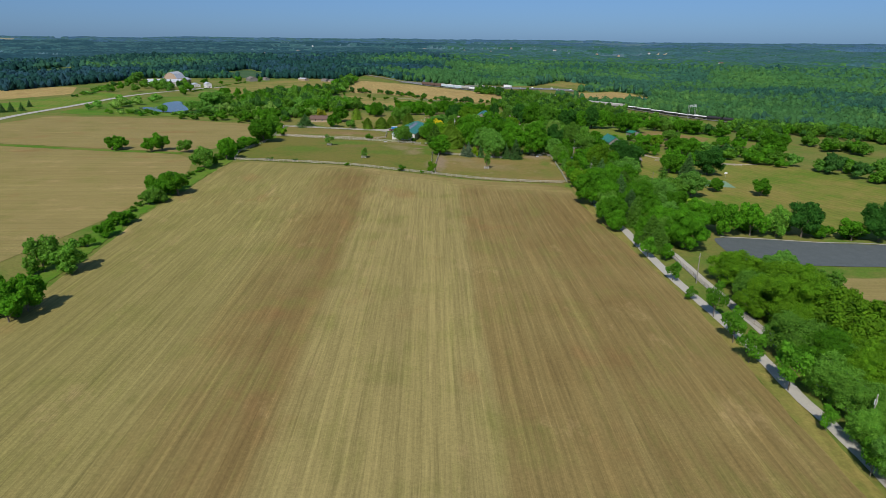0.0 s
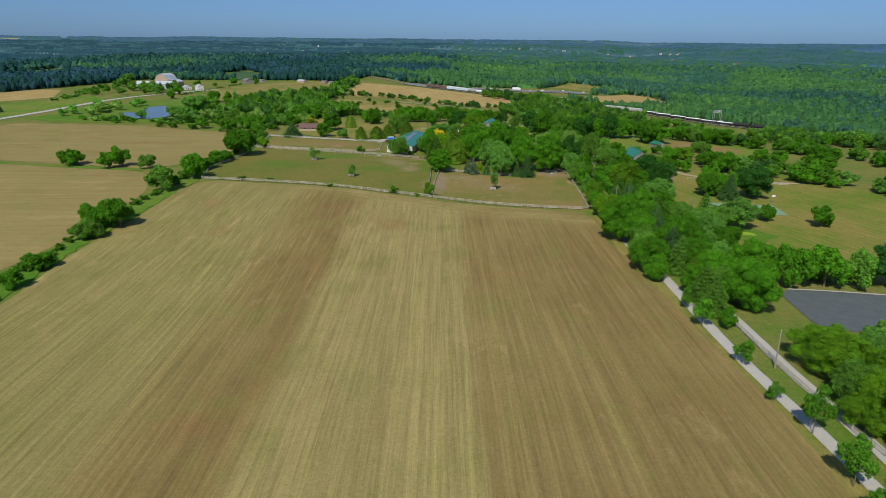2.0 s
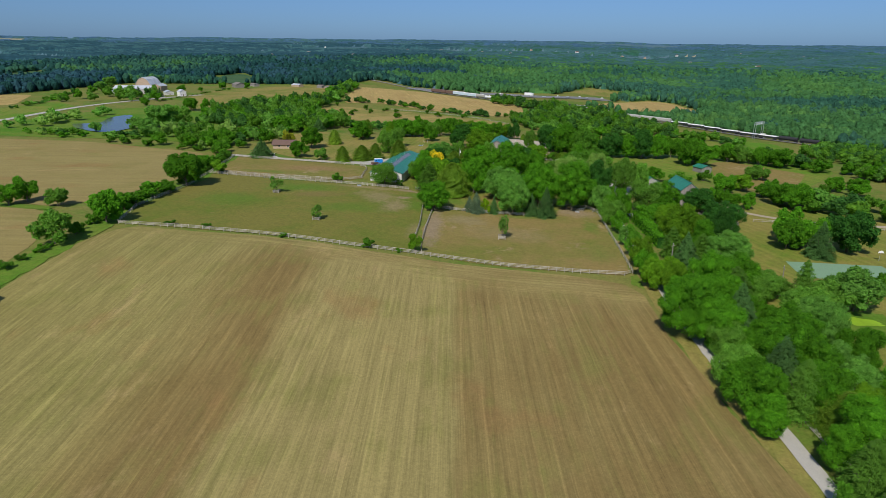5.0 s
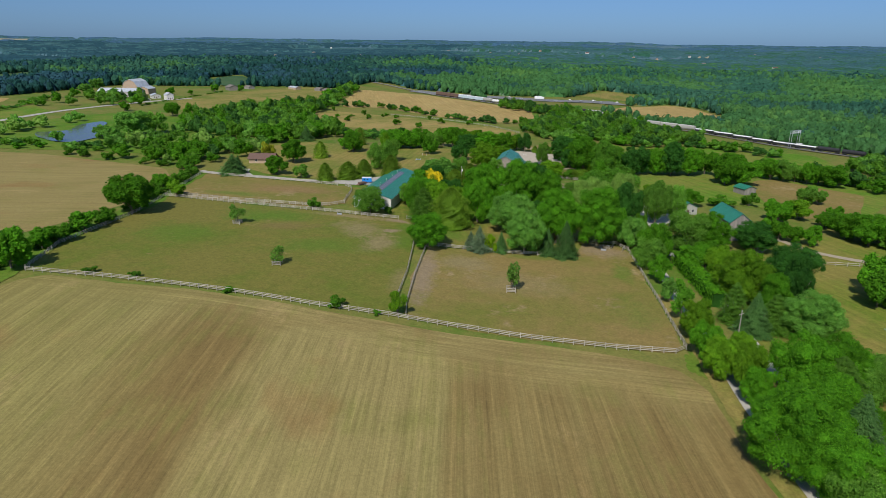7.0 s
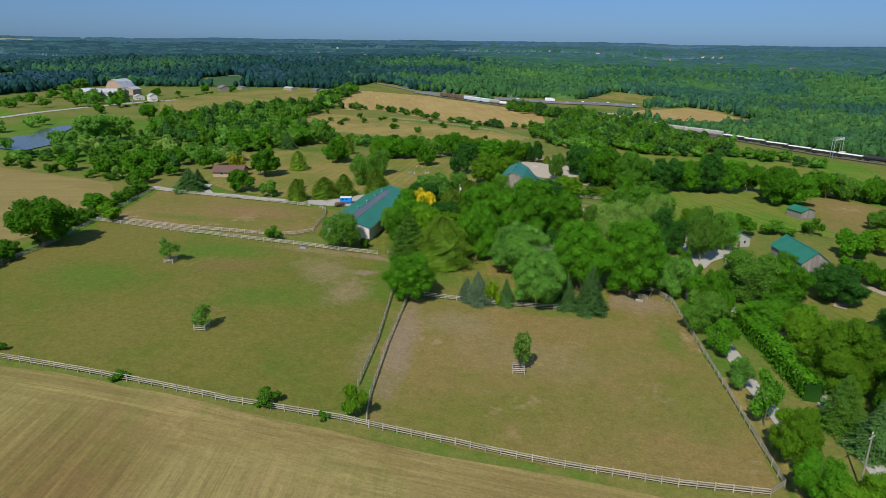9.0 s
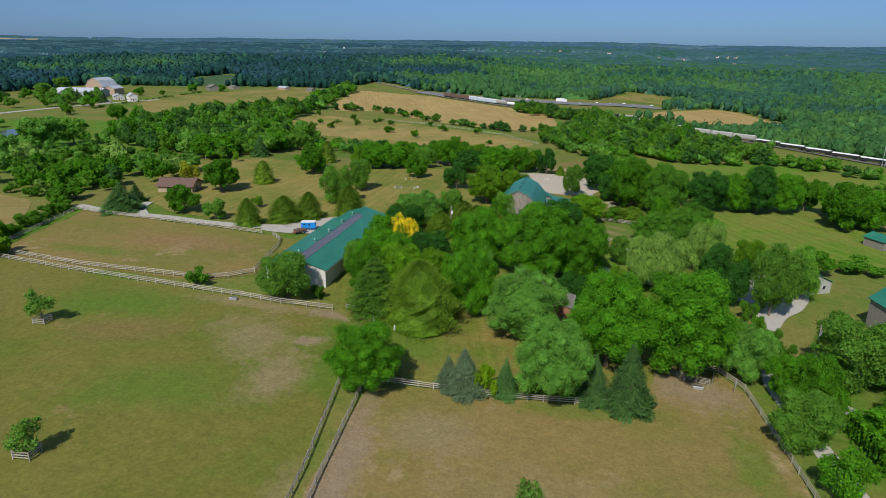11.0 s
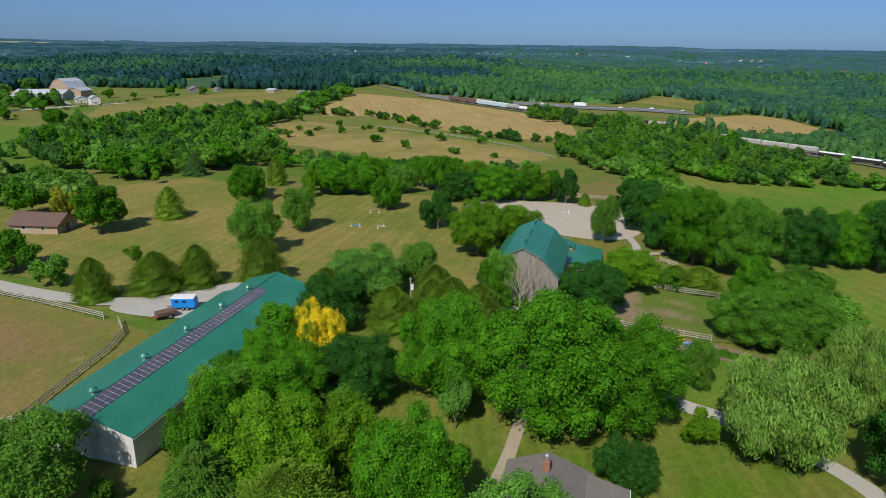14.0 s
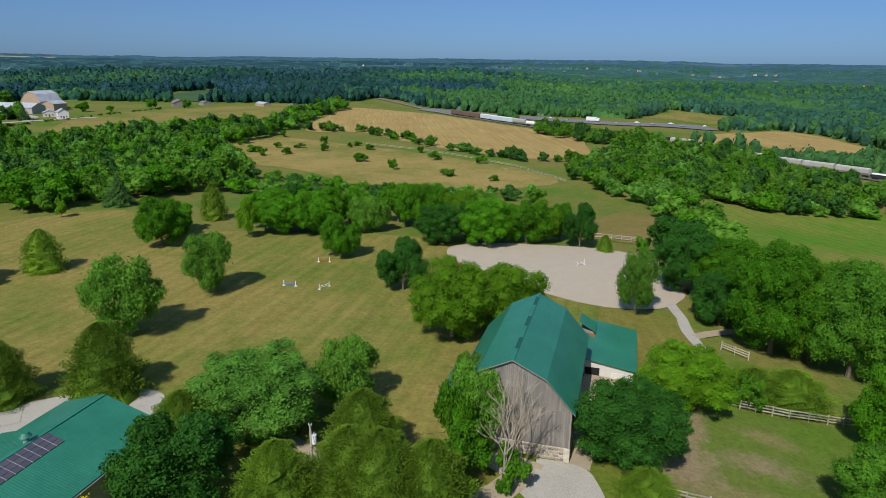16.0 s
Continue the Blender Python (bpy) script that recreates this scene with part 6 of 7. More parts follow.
fence([(45, 156), (37.6, 173), (31, 193), (25.2, 213), (21.6, 226)], "dark " + WOODEN + " between two drives")
fence([(-104, 577), (-86, 580), (-66, 582)], WOODEN + " behind the riding ring")
fence([(-120, 690), (-150, 722), (-180, 742), (-215, 760), (-260, 774)], WOODEN + " along the scrub field", (0.5, 1.1), 4.0)
fence([(30, 402), (52, 408), (80, 412)], WOODEN + " beside a dusty track", (0.5, 1.1), 4.0)


def tree_guard(x, y, side=2.4):
    g = thing("tree_guard", pose(x, y, drop(x, y), 0, 0, 12), "square wooden rail guard round a young tree", "tree guard", "tree guards")
    for a in range(4):
        p = Vector((side / 2, 0, 0))
        p.rotate(Euler((0, 0, radians(45 + a * 90))))
        p *= 1.414
        share("post", POST, g, Matrix.Translation(p))
        q = p.copy()
        q.rotate(Euler((0, 0, radians(90))))
        d = q - p
        for z in (0.4, 0.8, 1.2):
            share("rail", PLANK, g, Matrix.Translation(p + Vector((0, 0, z))) @ d.to_track_quat("X", "Z").to_matrix().to_4x4() @ Matrix.Diagonal((d.length, 1, 1, 1)))
    return g


tree_guard(-61.8, 345.8), tree_guard(-128.6, 334.8), tree_guard(-164.0, 368.6)

# ---- buildings ----


def boards(parent, mat, x0, x1, y, z0, top, width, facing=-1, name="board"):
    """Upright boards across a gable wall; top gives the height of the roof line at x."""
    n = max(1, round((x1 - x0) / width))
    w = (x1 - x0) / n
    for i in range(n):
        a, b = x0 + i * w + 0.012, x0 + (i + 1) * w - 0.012
        d = 0.05 + 0.02 * ((i * 7) % 3)
        bm = bmesh.new()
        lo, hi = (y, y + facing * d) if facing > 0 else (y + facing * d, y)
        v = [bm.verts.new(p) for p in ((a, lo, z0), (b, lo, z0), (b, lo, top(b)), (a, lo, top(a)), (a, hi, z0), (b, hi, z0), (b, hi, top(b)), (a, hi, top(a)))]
        for q in ((0, 1, 2, 3), (7, 6, 5, 4), (0, 4, 5, 1), (1, 5, 6, 2), (2, 6, 7, 3), (3, 7, 4, 0)):
            bm.faces.new([v[k] for k in q])
        part(name, bm, mat, parent)


def line_top(points):
    xs, zs = [p[0] for p in points], [p[1] for p in points]
    return lambda x: float(np.interp(x, xs, zs)) - 0.02


def pane(parent, x0, x1, y, z0, z1, facing=-1, frame_mat=None):
    """A framed window on a wall across y."""
    w = part("window", box(x0, x1, min(y, y + facing * 0.06), max(y, y + facing * 0.06), z0, z1, 0.01), frame_mat or M_WHITE, parent)
    part("pane", box(x0 + 0.08, x1 - 0.08, min(y, y + facing * 0.075), max(y, y + facing * 0.075), z0 + 0.08, z1 - 0.08), M_GLASS, w, "dark glass pane")


def gable_house(name, m, label, category, half, length, eave, ridge, walls, roof, over=0.4, windows=True, siding=None, group=""):
    """A plain building with a pitched roof along y; its base in the middle of the near wall."""
    h = thing(name, m, label, category, group)
    part("wall", prism([(-half, -0.6), (half, -0.6), (half, eave), (0, ridge), (-half, eave)], 0, length), walls, h)
    k = (ridge - eave) / half
    for s in (-1, 1):
        edge = s * (half + over)
        part("roof", slab([(edge, eave - k * over + 0.03), (0, ridge + 0.03)], 0.14, -over, length + over), roof, h)
    part("ridge_cap", box(-0.18, 0.18, -over - 0.02, length + over + 0.02, ridge + 0.13, ridge + 0.21, 0.03), roof, h)
    if siding:
        boards(h, walls, -half, half, -0.003, 0, line_top([(-half, eave), (0, ridge), (half, eave)]), siding)
    if windows:
        for s in (-1, 1):
            pane(h, s * half * 0.5 - 0.5, s * half * 0.5 + 0.5, 0, 1.0, 2.2)
        door = part("door", box(-0.5, 0.5, -0.06, 0.0, 0, 2.05, 0.01), M_BROWNROOF, h, "brown entrance door")
        part("handle", box(0.34, 0.40, -0.12, -0.06, 0.98, 1.06), M_GALV, door)
        for i in range(2):
            for s in (-1, 1):
                w = part("window", box(s * half - 0.06, s * half + 0.06, length * (0.3 + 0.4 * i) - 0.6, length * (0.3 + 0.4 * i) + 0.6, 1.0, 2.2, 0.01), M_WHITE, h)
                part("pane", box(s * half - 0.075, s * half + 0.075, length * (0.3 + 0.4 * i) - 0.5, length * (0.3 + 0.4 * i) + 0.5, 1.1, 2.1), M_GLASS, w, "dark glass pane")
    return h


def riding_hall():
    x, y = -127.9, 405.2
    z = drop(-121, 406)
    h = thing("riding_hall", pose(x, y, z, 0, 0, 5.6), "long white-sided riding hall under a green metal roof", "riding hall")
    half, main, eave, ridge = 7.5, 44.0, 4.4, 6.7
    k = (ridge - eave) / half
    part("wall", prism([(-half, -0.8), (half, -0.8), (half, eave), (0, ridge), (-half, eave)], 0.05, main), M_WHITEBOARD, h, "white ribbed side walls")
    boards(h, M_WHITEBOARD, -half, half, 0.046, -0.6, line_top([(-half, eave), (0, ridge), (half, eave)]), 0.55)
    for s in (-1, 1):
        part("roof", slab([(s * (half + 0.45), eave - 0.45 * k + 0.04), (0, ridge + 0.04)], 0.12, -0.4, main), M_GREENROOF, h, "faded green ribbed metal")
        part("gutter", rod((s * (half + 0.5), -0.4, eave - 0.2), (s * (half + 0.5), main, eave - 0.2), 0.08, None, 8), M_GALV, h)
    part("ridge_cap", box(-0.25, 0.25, -0.42, main + 6.5, ridge + 0.12, ridge + 0.2, 0.03), M_GREENROOF, h)
    small = 5.4
    low = ridge - k * small
    part("end_wall", prism([(-small, -0.8), (half - 0.02, -0.8), (half - 0.02, eave - 0.02), (0, ridge - 0.02), (-small, low)], main, main + 6.2), M_WHITEBOARD, h)
    for s in (-1, 1):
        reach = small if s < 0 else half + 0.03
        part("end_roof", slab([(s * (reach + 0.4), ridge - k * (reach + 0.4) + 0.02), (0, ridge + 0.02)], 0.12, main + 0.01, main + 6.6), M_GREENROOF, h, "green metal over the narrower end")
    door = part("sliding_door", box(-2.6, 1.6, -0.12, -0.02, -0.3, 3.6, 0.02), M_WHITEBOARD, h, "white sliding barn door")
    part("door_track", box(-4.0, 3.2, -0.2, -0.12, 3.6, 3.75), M_GALV, door)
    slope = math.atan(k)
    panel = plain_mesh("solar_panel", box(-0.33, 0.33, -0.45, 0.45, 0.0, 0.05, 0.008), M_SOLAR)
    rail = plain_mesh("panel_rail", box(-1.08, 1.08, -0.03, 0.03, 0, 0.045), M_GALV)
    along_roof = Matrix.Rotation(slope, 4, "Y")
    for j in range(44):
        yy = 0.4 + j * 0.965
        share("panel_rail", rail, h, Matrix.Translation((0, yy - 0.48, ridge + 0.17)) @ along_roof @ Matrix.Translation((1.35, 0, 0)))
        for i in range(3):
            share("solar_panel", panel, h, Matrix.Translation((0, yy, ridge + 0.2)) @ along_roof @ Matrix.Translation((0.64 + i * 0.71, 0, 0)))
    for yy in (3.5, 13.0, 22.5, 32.0, 40.5):
        vent = part("roof_ventilator", rod((-0.45, yy, ridge - 0.1), (-0.45, yy, ridge + 0.75), 0.30, 0.26, 12), M_GALV, h, "round metal roof ventilator")
        part("vent_cap", rod((-0.45, yy, ridge + 0.72), (-0.45, yy, ridge + 1.12), 0.62, 0.30, 14), M_GREENROOF, vent)
        part("vent_rim", rod((-0.45, yy, ridge + 0.55), (-0.45, yy, ridge + 0.73), 0.42, 0.62, 14), M_GALV, vent)


riding_hall()


def old_barn():
    b = thing("barn", pose(-88.8, 471.0, 2.5, 0, 0, 4.3), "weathered grey gambrel barn with a green metal roof", "barn")
    half, length, eave, knee, apex = 6.9, 21.8, 7.1, (3.9, 10.5), 12.4
    shape = [(-half, eave), (-knee[0], knee[1]), (0, apex), (knee[0], knee[1]), (half, eave)]
    part("foundation", box(-half, half, 0, length, -2.5, 1.5, 0.05), M_STONE, b, "rough field stone foundation")
    part("wall", prism([(-half + 0.05, 1.5), (half - 0.05, 1.5)] + [(x * 0.99, z) for x, z in reversed(shape)], 0.1, length - 0.1), M_BARNWOOD, b, "grey weathered wall boards")
    boards(b, M_BARNWOOD, -half, half, 0.09, 2.25, line_top([(-half, eave - 0.1), (half, eave - 0.1)]), 0.23)
    boards(b, M_BARNWOOD, -half + 0.1, half - 0.1, 0.05, eave - 0.2, line_top(shape), 0.23)
    rng = random.Random(3)
    part("mortar", box(-half + 0.02, half - 0.02, -0.04, 0.08, -0.6, 2.24), M_MORTAR, b, "pale lime mortar")
    for j in range(6):
        x = -half + rng.uniform(0.0, 0.2)
        while x < half - 0.7:
            w = rng.uniform(0.35, 0.75)
            part("stone", box(x, min(x + w, half - 0.62) - 0.05, -0.10 - rng.uniform(0, 0.06), -0.02, -0.3 + j * 0.42 + rng.uniform(0, 0.05), 0.07 + j * 0.42 + rng.uniform(-0.04, 0.03), 0.06), M_STONE, b)
            x += w
    for j in range(4):
        part("corner_stone", box(half - 0.6, half + 0.03, -0.14, 0.02, -0.4 + j * 0.66, 0.24 + j * 0.66, 0.04), M_MORTAR, b, "whitewashed corner block")
    n = 44
    for i in range(n):
        y0 = 0.15 + i * (length - 0.3) / n
        d = 0.05 + 0.02 * (i % 3)
        part("side_board", box(half - 0.06, half - 0.06 + d, y0 + 0.012, y0 + (length - 0.3) / n - 0.012, 1.45, eave - 0.03), M_BARNWOOD, b)
    over = 0.35
    for s in (-1, 1):
        k = (knee[1] - eave) / (half - knee[0])
        part("lower_roof", slab([(s * (half + 0.4), eave - 0.4 * k + 0.05), (s * knee[0], knee[1] + 0.05)], 0.12, -over, length + over), M_GREENROOF, b, "steep lower slope of green metal")
        part("upper_roof", slab([(s * knee[0], knee[1] + 0.055), (0, apex + 0.05)], 0.12, -over, length + over), M_GREENROOF, b, "upper slope of green metal")
        for (xa, za), (xb, zb) in (((s * (half + 0.4), eave - 0.4 * k - 0.02), (s * knee[0], knee[1] - 0.02)), ((s * knee[0], knee[1] - 0.02), (0, apex - 0.02))):
            part("barge_board", slab([(xa, za), (xb, zb)], 0.10, -over - 0.05, -over - 0.005), M_BARNWOOD, b)
    part("ridge_cap", box(-0.2, 0.2, -over - 0.02, length + over + 0.02, apex + 0.13, apex + 0.22, 0.03), M_GREENROOF, b)
    for y0 in (2.6, 9.6, 17.2):
        part("ridge_vent", box(-0.24, 0.17, y0, y0 + 3.2, apex + 0.12, apex + 0.235), M_GREENSHADE, b, "dull dark green ridge vent")
    part("lean_to_wall", prism([(-half - 3.2, -2.0), (-half - 0.02, -2.0), (-half - 0.02, 5.4), (-half - 3.2, 3.2)], 6.0, 14.0), M_BARNWOOD, b)
    part("lean_to_roof", slab([(-half - 3.6, 3.05), (-half - 0.02, 5.55)], 0.12, 5.7, 14.3), M_GREENROOF, b, "low green metal lean-to roof")
    a = thing("barn_annex", pose(-80.2, 494.6, 1.9, 0, 0, 4.3), "low lean-to annex with a green metal roof", "barn annex")
    part("wall", prism([(-3.6, -1.5), (3.6, -1.5), (3.6, 2.5), (-3.6, 3.6)], 0.0, 15), M_WHITEBOARD, a, "pale board walls")
    part("roof", slab([(4.0, 2.45), (-3.8, 3.66)], 0.12, -0.4, 15.4), M_GREENROOF, a)
    for y0 in (8.0, 10.4):
        part("rust_stain", slab([(-2.5, 3.585), (-3.2, 3.694)], 0.006, y0, y0 + 1.5), M_RUST, a, "patch of orange rust")
    # The wall is uncut; this black slab paints in the doorway's inner shade.
    door_shade = part("doorway", box(-3.3, -1.2, -0.05, 0.05, -0.6, 2.3), M_DARK, a, "black slab for the shade inside a stable doorway")
    part("half_door", box(-3.3, -1.2, -0.12, -0.06, -0.6, 0.7, 0.01), M_WHITE, door_shade)
    part("board_door", box(0.4, 2.6, -0.10, -0.01, -0.6, 1.8, 0.01), M_WHITEBOARD, a, "closed white board door")
    link = thing("barn_link", pose(-83.6, 496.0, 2.2, 0, 0, 4.3), "small green roofed link between barn and annex", "barn annex")
    part("wall", box(-1.4, 0.6, 7.6, 11, -1.5, 3.8), M_BARNWOOD, link)
    part("roof", slab([(0.9, 3.75), (-1.7, 5.2)], 0.12, 7.3, 11.3), M_GREENROOF, link)


old_barn()


def farmhouse():
    h = thing("farmhouse", pose(-73.6, 413.0, drop(-74, 415), 0, 0, 4), "low farmhouse with a grey shingled hip roof", "house")
    part("wall", box(-4.8, 4.8, 0, 10.5, -0.5, 3.0, 0.02), M_BRICK, h, "brick walls")
    bm = bmesh.new()
    e, r = [(-5.3, -0.5), (5.3, -0.5), (5.3, 11.0), (-5.3, 11.0)], [(0, 3.0), (0, 8.6)]
    v = [bm.verts.new((x, y, 2.95)) for x, y in e] + [bm.verts.new((x, y, 6.6)) for x, y in r]
    for q in ((0, 1, 4), (1, 2, 5, 4), (2, 3, 5), (3, 0, 4, 5), (3, 2, 1, 0)):
        bm.faces.new([v[k] for k in q])
    part("roof", bm, M_SHINGLE, h, "grey-brown shingle hip roof")
    part("wing_wall", box(4.8, 9.0, 1.5, 9.2, -0.5, 2.6), M_BRICK, h)
    part("wing_roof", slab([(9.4, 2.45), (4.4, 3.7)], 0.14, 1.1, 9.6), M_SHINGLE, h, "low grey shingled wing roof")
    part("fascia", box(9.42, 9.5, 1.1, 9.6, 2.35, 2.62), M_WHITE, h)
    c = part("chimney", box(-0.45, 0.35, 5.0, 5.8, 5.4, 7.6, 0.03), M_BRICK, h, "red brick chimney with a metal flue")
    part("flue", rod((-0.05, 5.4, 7.6), (-0.05, 5.4, 8.3), 0.16, None, 10), M_GALV, c)
    part("flue_cap", rod((-0.05, 5.4, 8.3), (-0.05, 5.4, 8.5), 0.26, 0.05, 10), M_GALV, c)
    for s in (-1, 1):
        pane(h, s * 2.4 - 0.6, s * 2.4 + 0.6, 0, 0.9, 2.3)
    for x in (-3.2, 0.4, 3.2):
        pane(h, x - 0.5, x + 0.5, 10.5, 0.9, 2.3, 1)


farmhouse()


def side_pose(x, y, turn, dz=0.0):
    return pose(x, y, drop(x, y, dz), 0, 0, turn)


gable_house("bungalow", side_pose(-213.5, 479.5, 105), "low brown roofed bungalow among trees", "house", 4.2, 13, 2.5, 4.6, M_TAN, M_BROWNROOF, 0.7)
gable_house("green_barn", side_pose(6.6, 419.5, 17.5, 0.8), "weathered board barn with a faded green roof", "barn", 3.9, 17, 6.2, 9.2, M_BARNWOOD, M_GREENROOF, 0.4, False, 0.4)
gable_house("field_shed", side_pose(22.0, 503.0, 35, 0.3), "small pasture shelter with a green roof", "shed", 3.4, 7.0, 2.6, 3.8, M_BARNWOOD, M_GREENROOF, 0.4, False, 0.5)
gable_house("garage", side_pose(-8.5, 453.0, 30), "grey garage with a pale green roof", "garage", 4.2, 9, 3.0, 5.0, M_RAILGREY, M_GREENROOF)
gable_house("cottage", side_pose(-6.0, 382.0, 20), "cottage with a pale grey roof in trees", "house", 3.0, 6.5, 2.8, 5.0, M_TAN, M_GREYROOF)
gable_house("cottage", side_pose(20.0, 388.0, 110), "grey roofed cottage behind maples", "house", 4.0, 9, 2.8, 5.4, M_BRICK, M_SHINGLE)


def dairy_farm():
    x, y = -599.0, 815.0
    b = thing("dairy_barn", side_pose(x, y, 5, 0.5), "large tan dairy barn with a grey gambrel roof", "barn")
    half, length, shape = 10, 22, [(-10, 7.5), (-6, 13.0), (0, 15.5), (6, 13.0), (10, 7.5)]
    part("wall", prism([(-half, -3), (half, -3)] + shape[::-1], 0, length), M_TAN, b)
    for s in (-1, 1):
        part("lower_roof", slab([(s * 10.5, 6.86), (s * 6, 13.05)], 0.2, -0.5, length + 0.5), M_GREYROOF, b)
        part("upper_roof", slab([(s * 6, 13.06), (0, 15.55)], 0.2, -0.5, length + 0.5), M_GREYROOF, b)
    part("barn_door", box(-2.5, 2.5, -0.15, 0, -1, 5), M_WHITE, b)
    gable_house("cattle_shed", side_pose(-568, 797, 104, 0.6), "long low cattle shed with a grey metal roof", "shed", 8, 46, 4.5, 7.6, M_RAILGREY, M_GREYROOF, 0.6, False)
    gable_house("dairy_annex", side_pose(-581, 816, 5, 0.6), "tan milk house with a grey roof", "shed", 6, 14, 5.5, 8.0, M_TAN, M_GREYROOF, 0.5, False)
    gable_house("dairy_house", side_pose(-596, 772, 60), "white cottage on the dairy farm", "house", 5, 12, 3.2, 5.5, M_WHITEBOARD, M_GREYROOF)
    gable_house("dairy_house", side_pose(-530, 775, 50), "white garage on the dairy farm", "house", 4.5, 12, 3.2, 5.0, M_WHITEBOARD, M_GREYROOF)
    gable_house("field_barn", side_pose(-520, 905, 50), "dark low barn beyond a hay field", "barn", 6, 18, 4, 6.5, M_BARNWOOD, M_SHINGLE, 0.5, False)
    gable_house("farm_cottage", side_pose(-507, 768, 60), "tall white cottage on the dairy farm", "house", 3.6, 8, 5.0, 7.2, M_WHITEBOARD, M_GREYROOF)


dairy_farm()
for i, (x, y, w) in enumerate(((-514, 935, 12), (-455, 950, 16), (-418, 944, 10), (-400, 938, 14))):
    gable_house("roadside_shed", side_pose(x, y, 62 + i * 4), "long low roadside shed beyond the fields", "shed", 4, w, 2.6, 4, M_TAN if i % 2 else M_BARNWOOD, M_GREYROOF if i % 3 == 1 else M_SHINGLE, 0.3, False)
HOUSE_RNG = random.Random(8)
for i in range(20):
    bearing, away = radians(-34 + i * 2.6 + HOUSE_RNG.uniform(-1, 1)), HOUSE_RNG.uniform(1700, 3300)
    x, y = -80 + away * math.sin(bearing), 400 + away * math.cos(bearing)
    gable_house("country_house", side_pose(x, y, HOUSE_RNG.uniform(0, 180), 6.0), "pale country house among distant woods", "house", 3.6, HOUSE_RNG.uniform(8, 15), 5, 7.5, (M_WHITEBOARD, M_TAN, M_TAN)[i % 3], M_SHINGLE if i % 3 else M_BROWNROOF, 0.4, False, group="distant houses")

# ---- farmyard things ----


def wheel(parent, p, r, w, name="wheel"):
    a = Vector(p)
    t = part(name, rod(a - Vector((w / 2, 0, 0)), a + Vector((w / 2, 0, 0)), r, None, 14), M_RUBBER, parent, "black rubber wheel")
    part("rim", rod(a - Vector((w / 2 + 0.01, 0, 0)), a + Vector((w / 2 + 0.01, 0, 0)), r * 0.55, None, 10), M_GALV, t)


def horse_trailer():
    t = thing("horse_trailer", side_pose(-147.6, 446.5, -68), "bright blue horse trailer with a white roof", "horse trailer")
    part("body", box(-1.05, 1.05, -2.1, 2.1, 0.55, 2.35, 0.08), M_BLUE, t, "blue painted body")
    part("roof", box(-1.1, 1.1, -2.16, 2.16, 2.36, 2.6, 0.1), M_WHITE, t, "white rounded roof")
    for y in (-1.1, 0.3):
        for s in (-1, 1):
            part("window", box(s * 1.06 - 0.02, s * 1.06 + 0.02, y - 0.32, y + 0.32, 1.65, 2.05), M_DARK, t)
    part("ramp", box(-0.95, 0.95, 2.11, 2.19, 0.6, 1.9, 0.02), M_BLUE, t)
    part("drawbar", rod((0, -2.1, 0.5), (0, -3.4, 0.45), 0.06), M_BLACK, t)
    for s in (-1, 1):
        for y in (-0.1, 0.75):
            wheel(t, (s * 1.0, y, 0.36), 0.36, 0.24)


horse_trailer()


def spreader():
    t = thing("manure_spreader", side_pose(-148.0, 441.8, -30), "rusty red farm spreader with a wooden box", "farm machine")
    part("box", box(-0.9, 0.9, -1.6, 1.6, 0.7, 1.4, 0.04), M_BROWNROOF, t)
    part("frame", box(-0.6, 0.6, -2.0, 1.9, 0.5, 0.7, 0.03), M_RED, t)
    part("beater", rod((-0.85, 1.75, 1.0), (0.85, 1.75, 1.0), 0.3, None, 10), M_RED, t)
    part("drawbar", rod((0, -2, 0.6), (0, -3.2, 0.5), 0.07), M_RED, t)
    for s in (-1, 1):
        wheel(t, (s * 1.0, 0.5, 0.45), 0.45, 0.25)


spreader()


def jump(x, y, turn, colour, label):
    j = thing("horse_jump", side_pose(x, y, turn) @ Matrix.Diagonal((0.78, 0.8, 0.75, 1)), label, "horse jump", "jumps on the lawn")
    for s in (-1, 1):
        st = part("stand", box(s * 1.6 - 0.06, s * 1.6 + 0.06, -0.06, 0.06, 0, 1.5, 0.01), M_WHITE, j)
        part("foot", box(s * 1.6 - 0.35, s * 1.6 + 0.35, -0.35, 0.35, 0, 0.1, 0.02), M_WHITE, st)
    for z in (0.35, 0.75):
        part("jump_pole", rod((-1.65, 0.09, z), (1.65, 0.09, z), 0.06), colour, j)


jump(-137.2, 512.0, 70, M_WHITE, "white wooden horse jump on the lawn")
jump(-144.2, 510.5, 10, M_BLUE, "low blue and white horse jump")
jump(-146.0, 527.0, 20, M_RED, "wooden horse jump with red poles")
jump(-92.0, 547.0, 60, M_WHITE, "white horse jump in the riding ring")


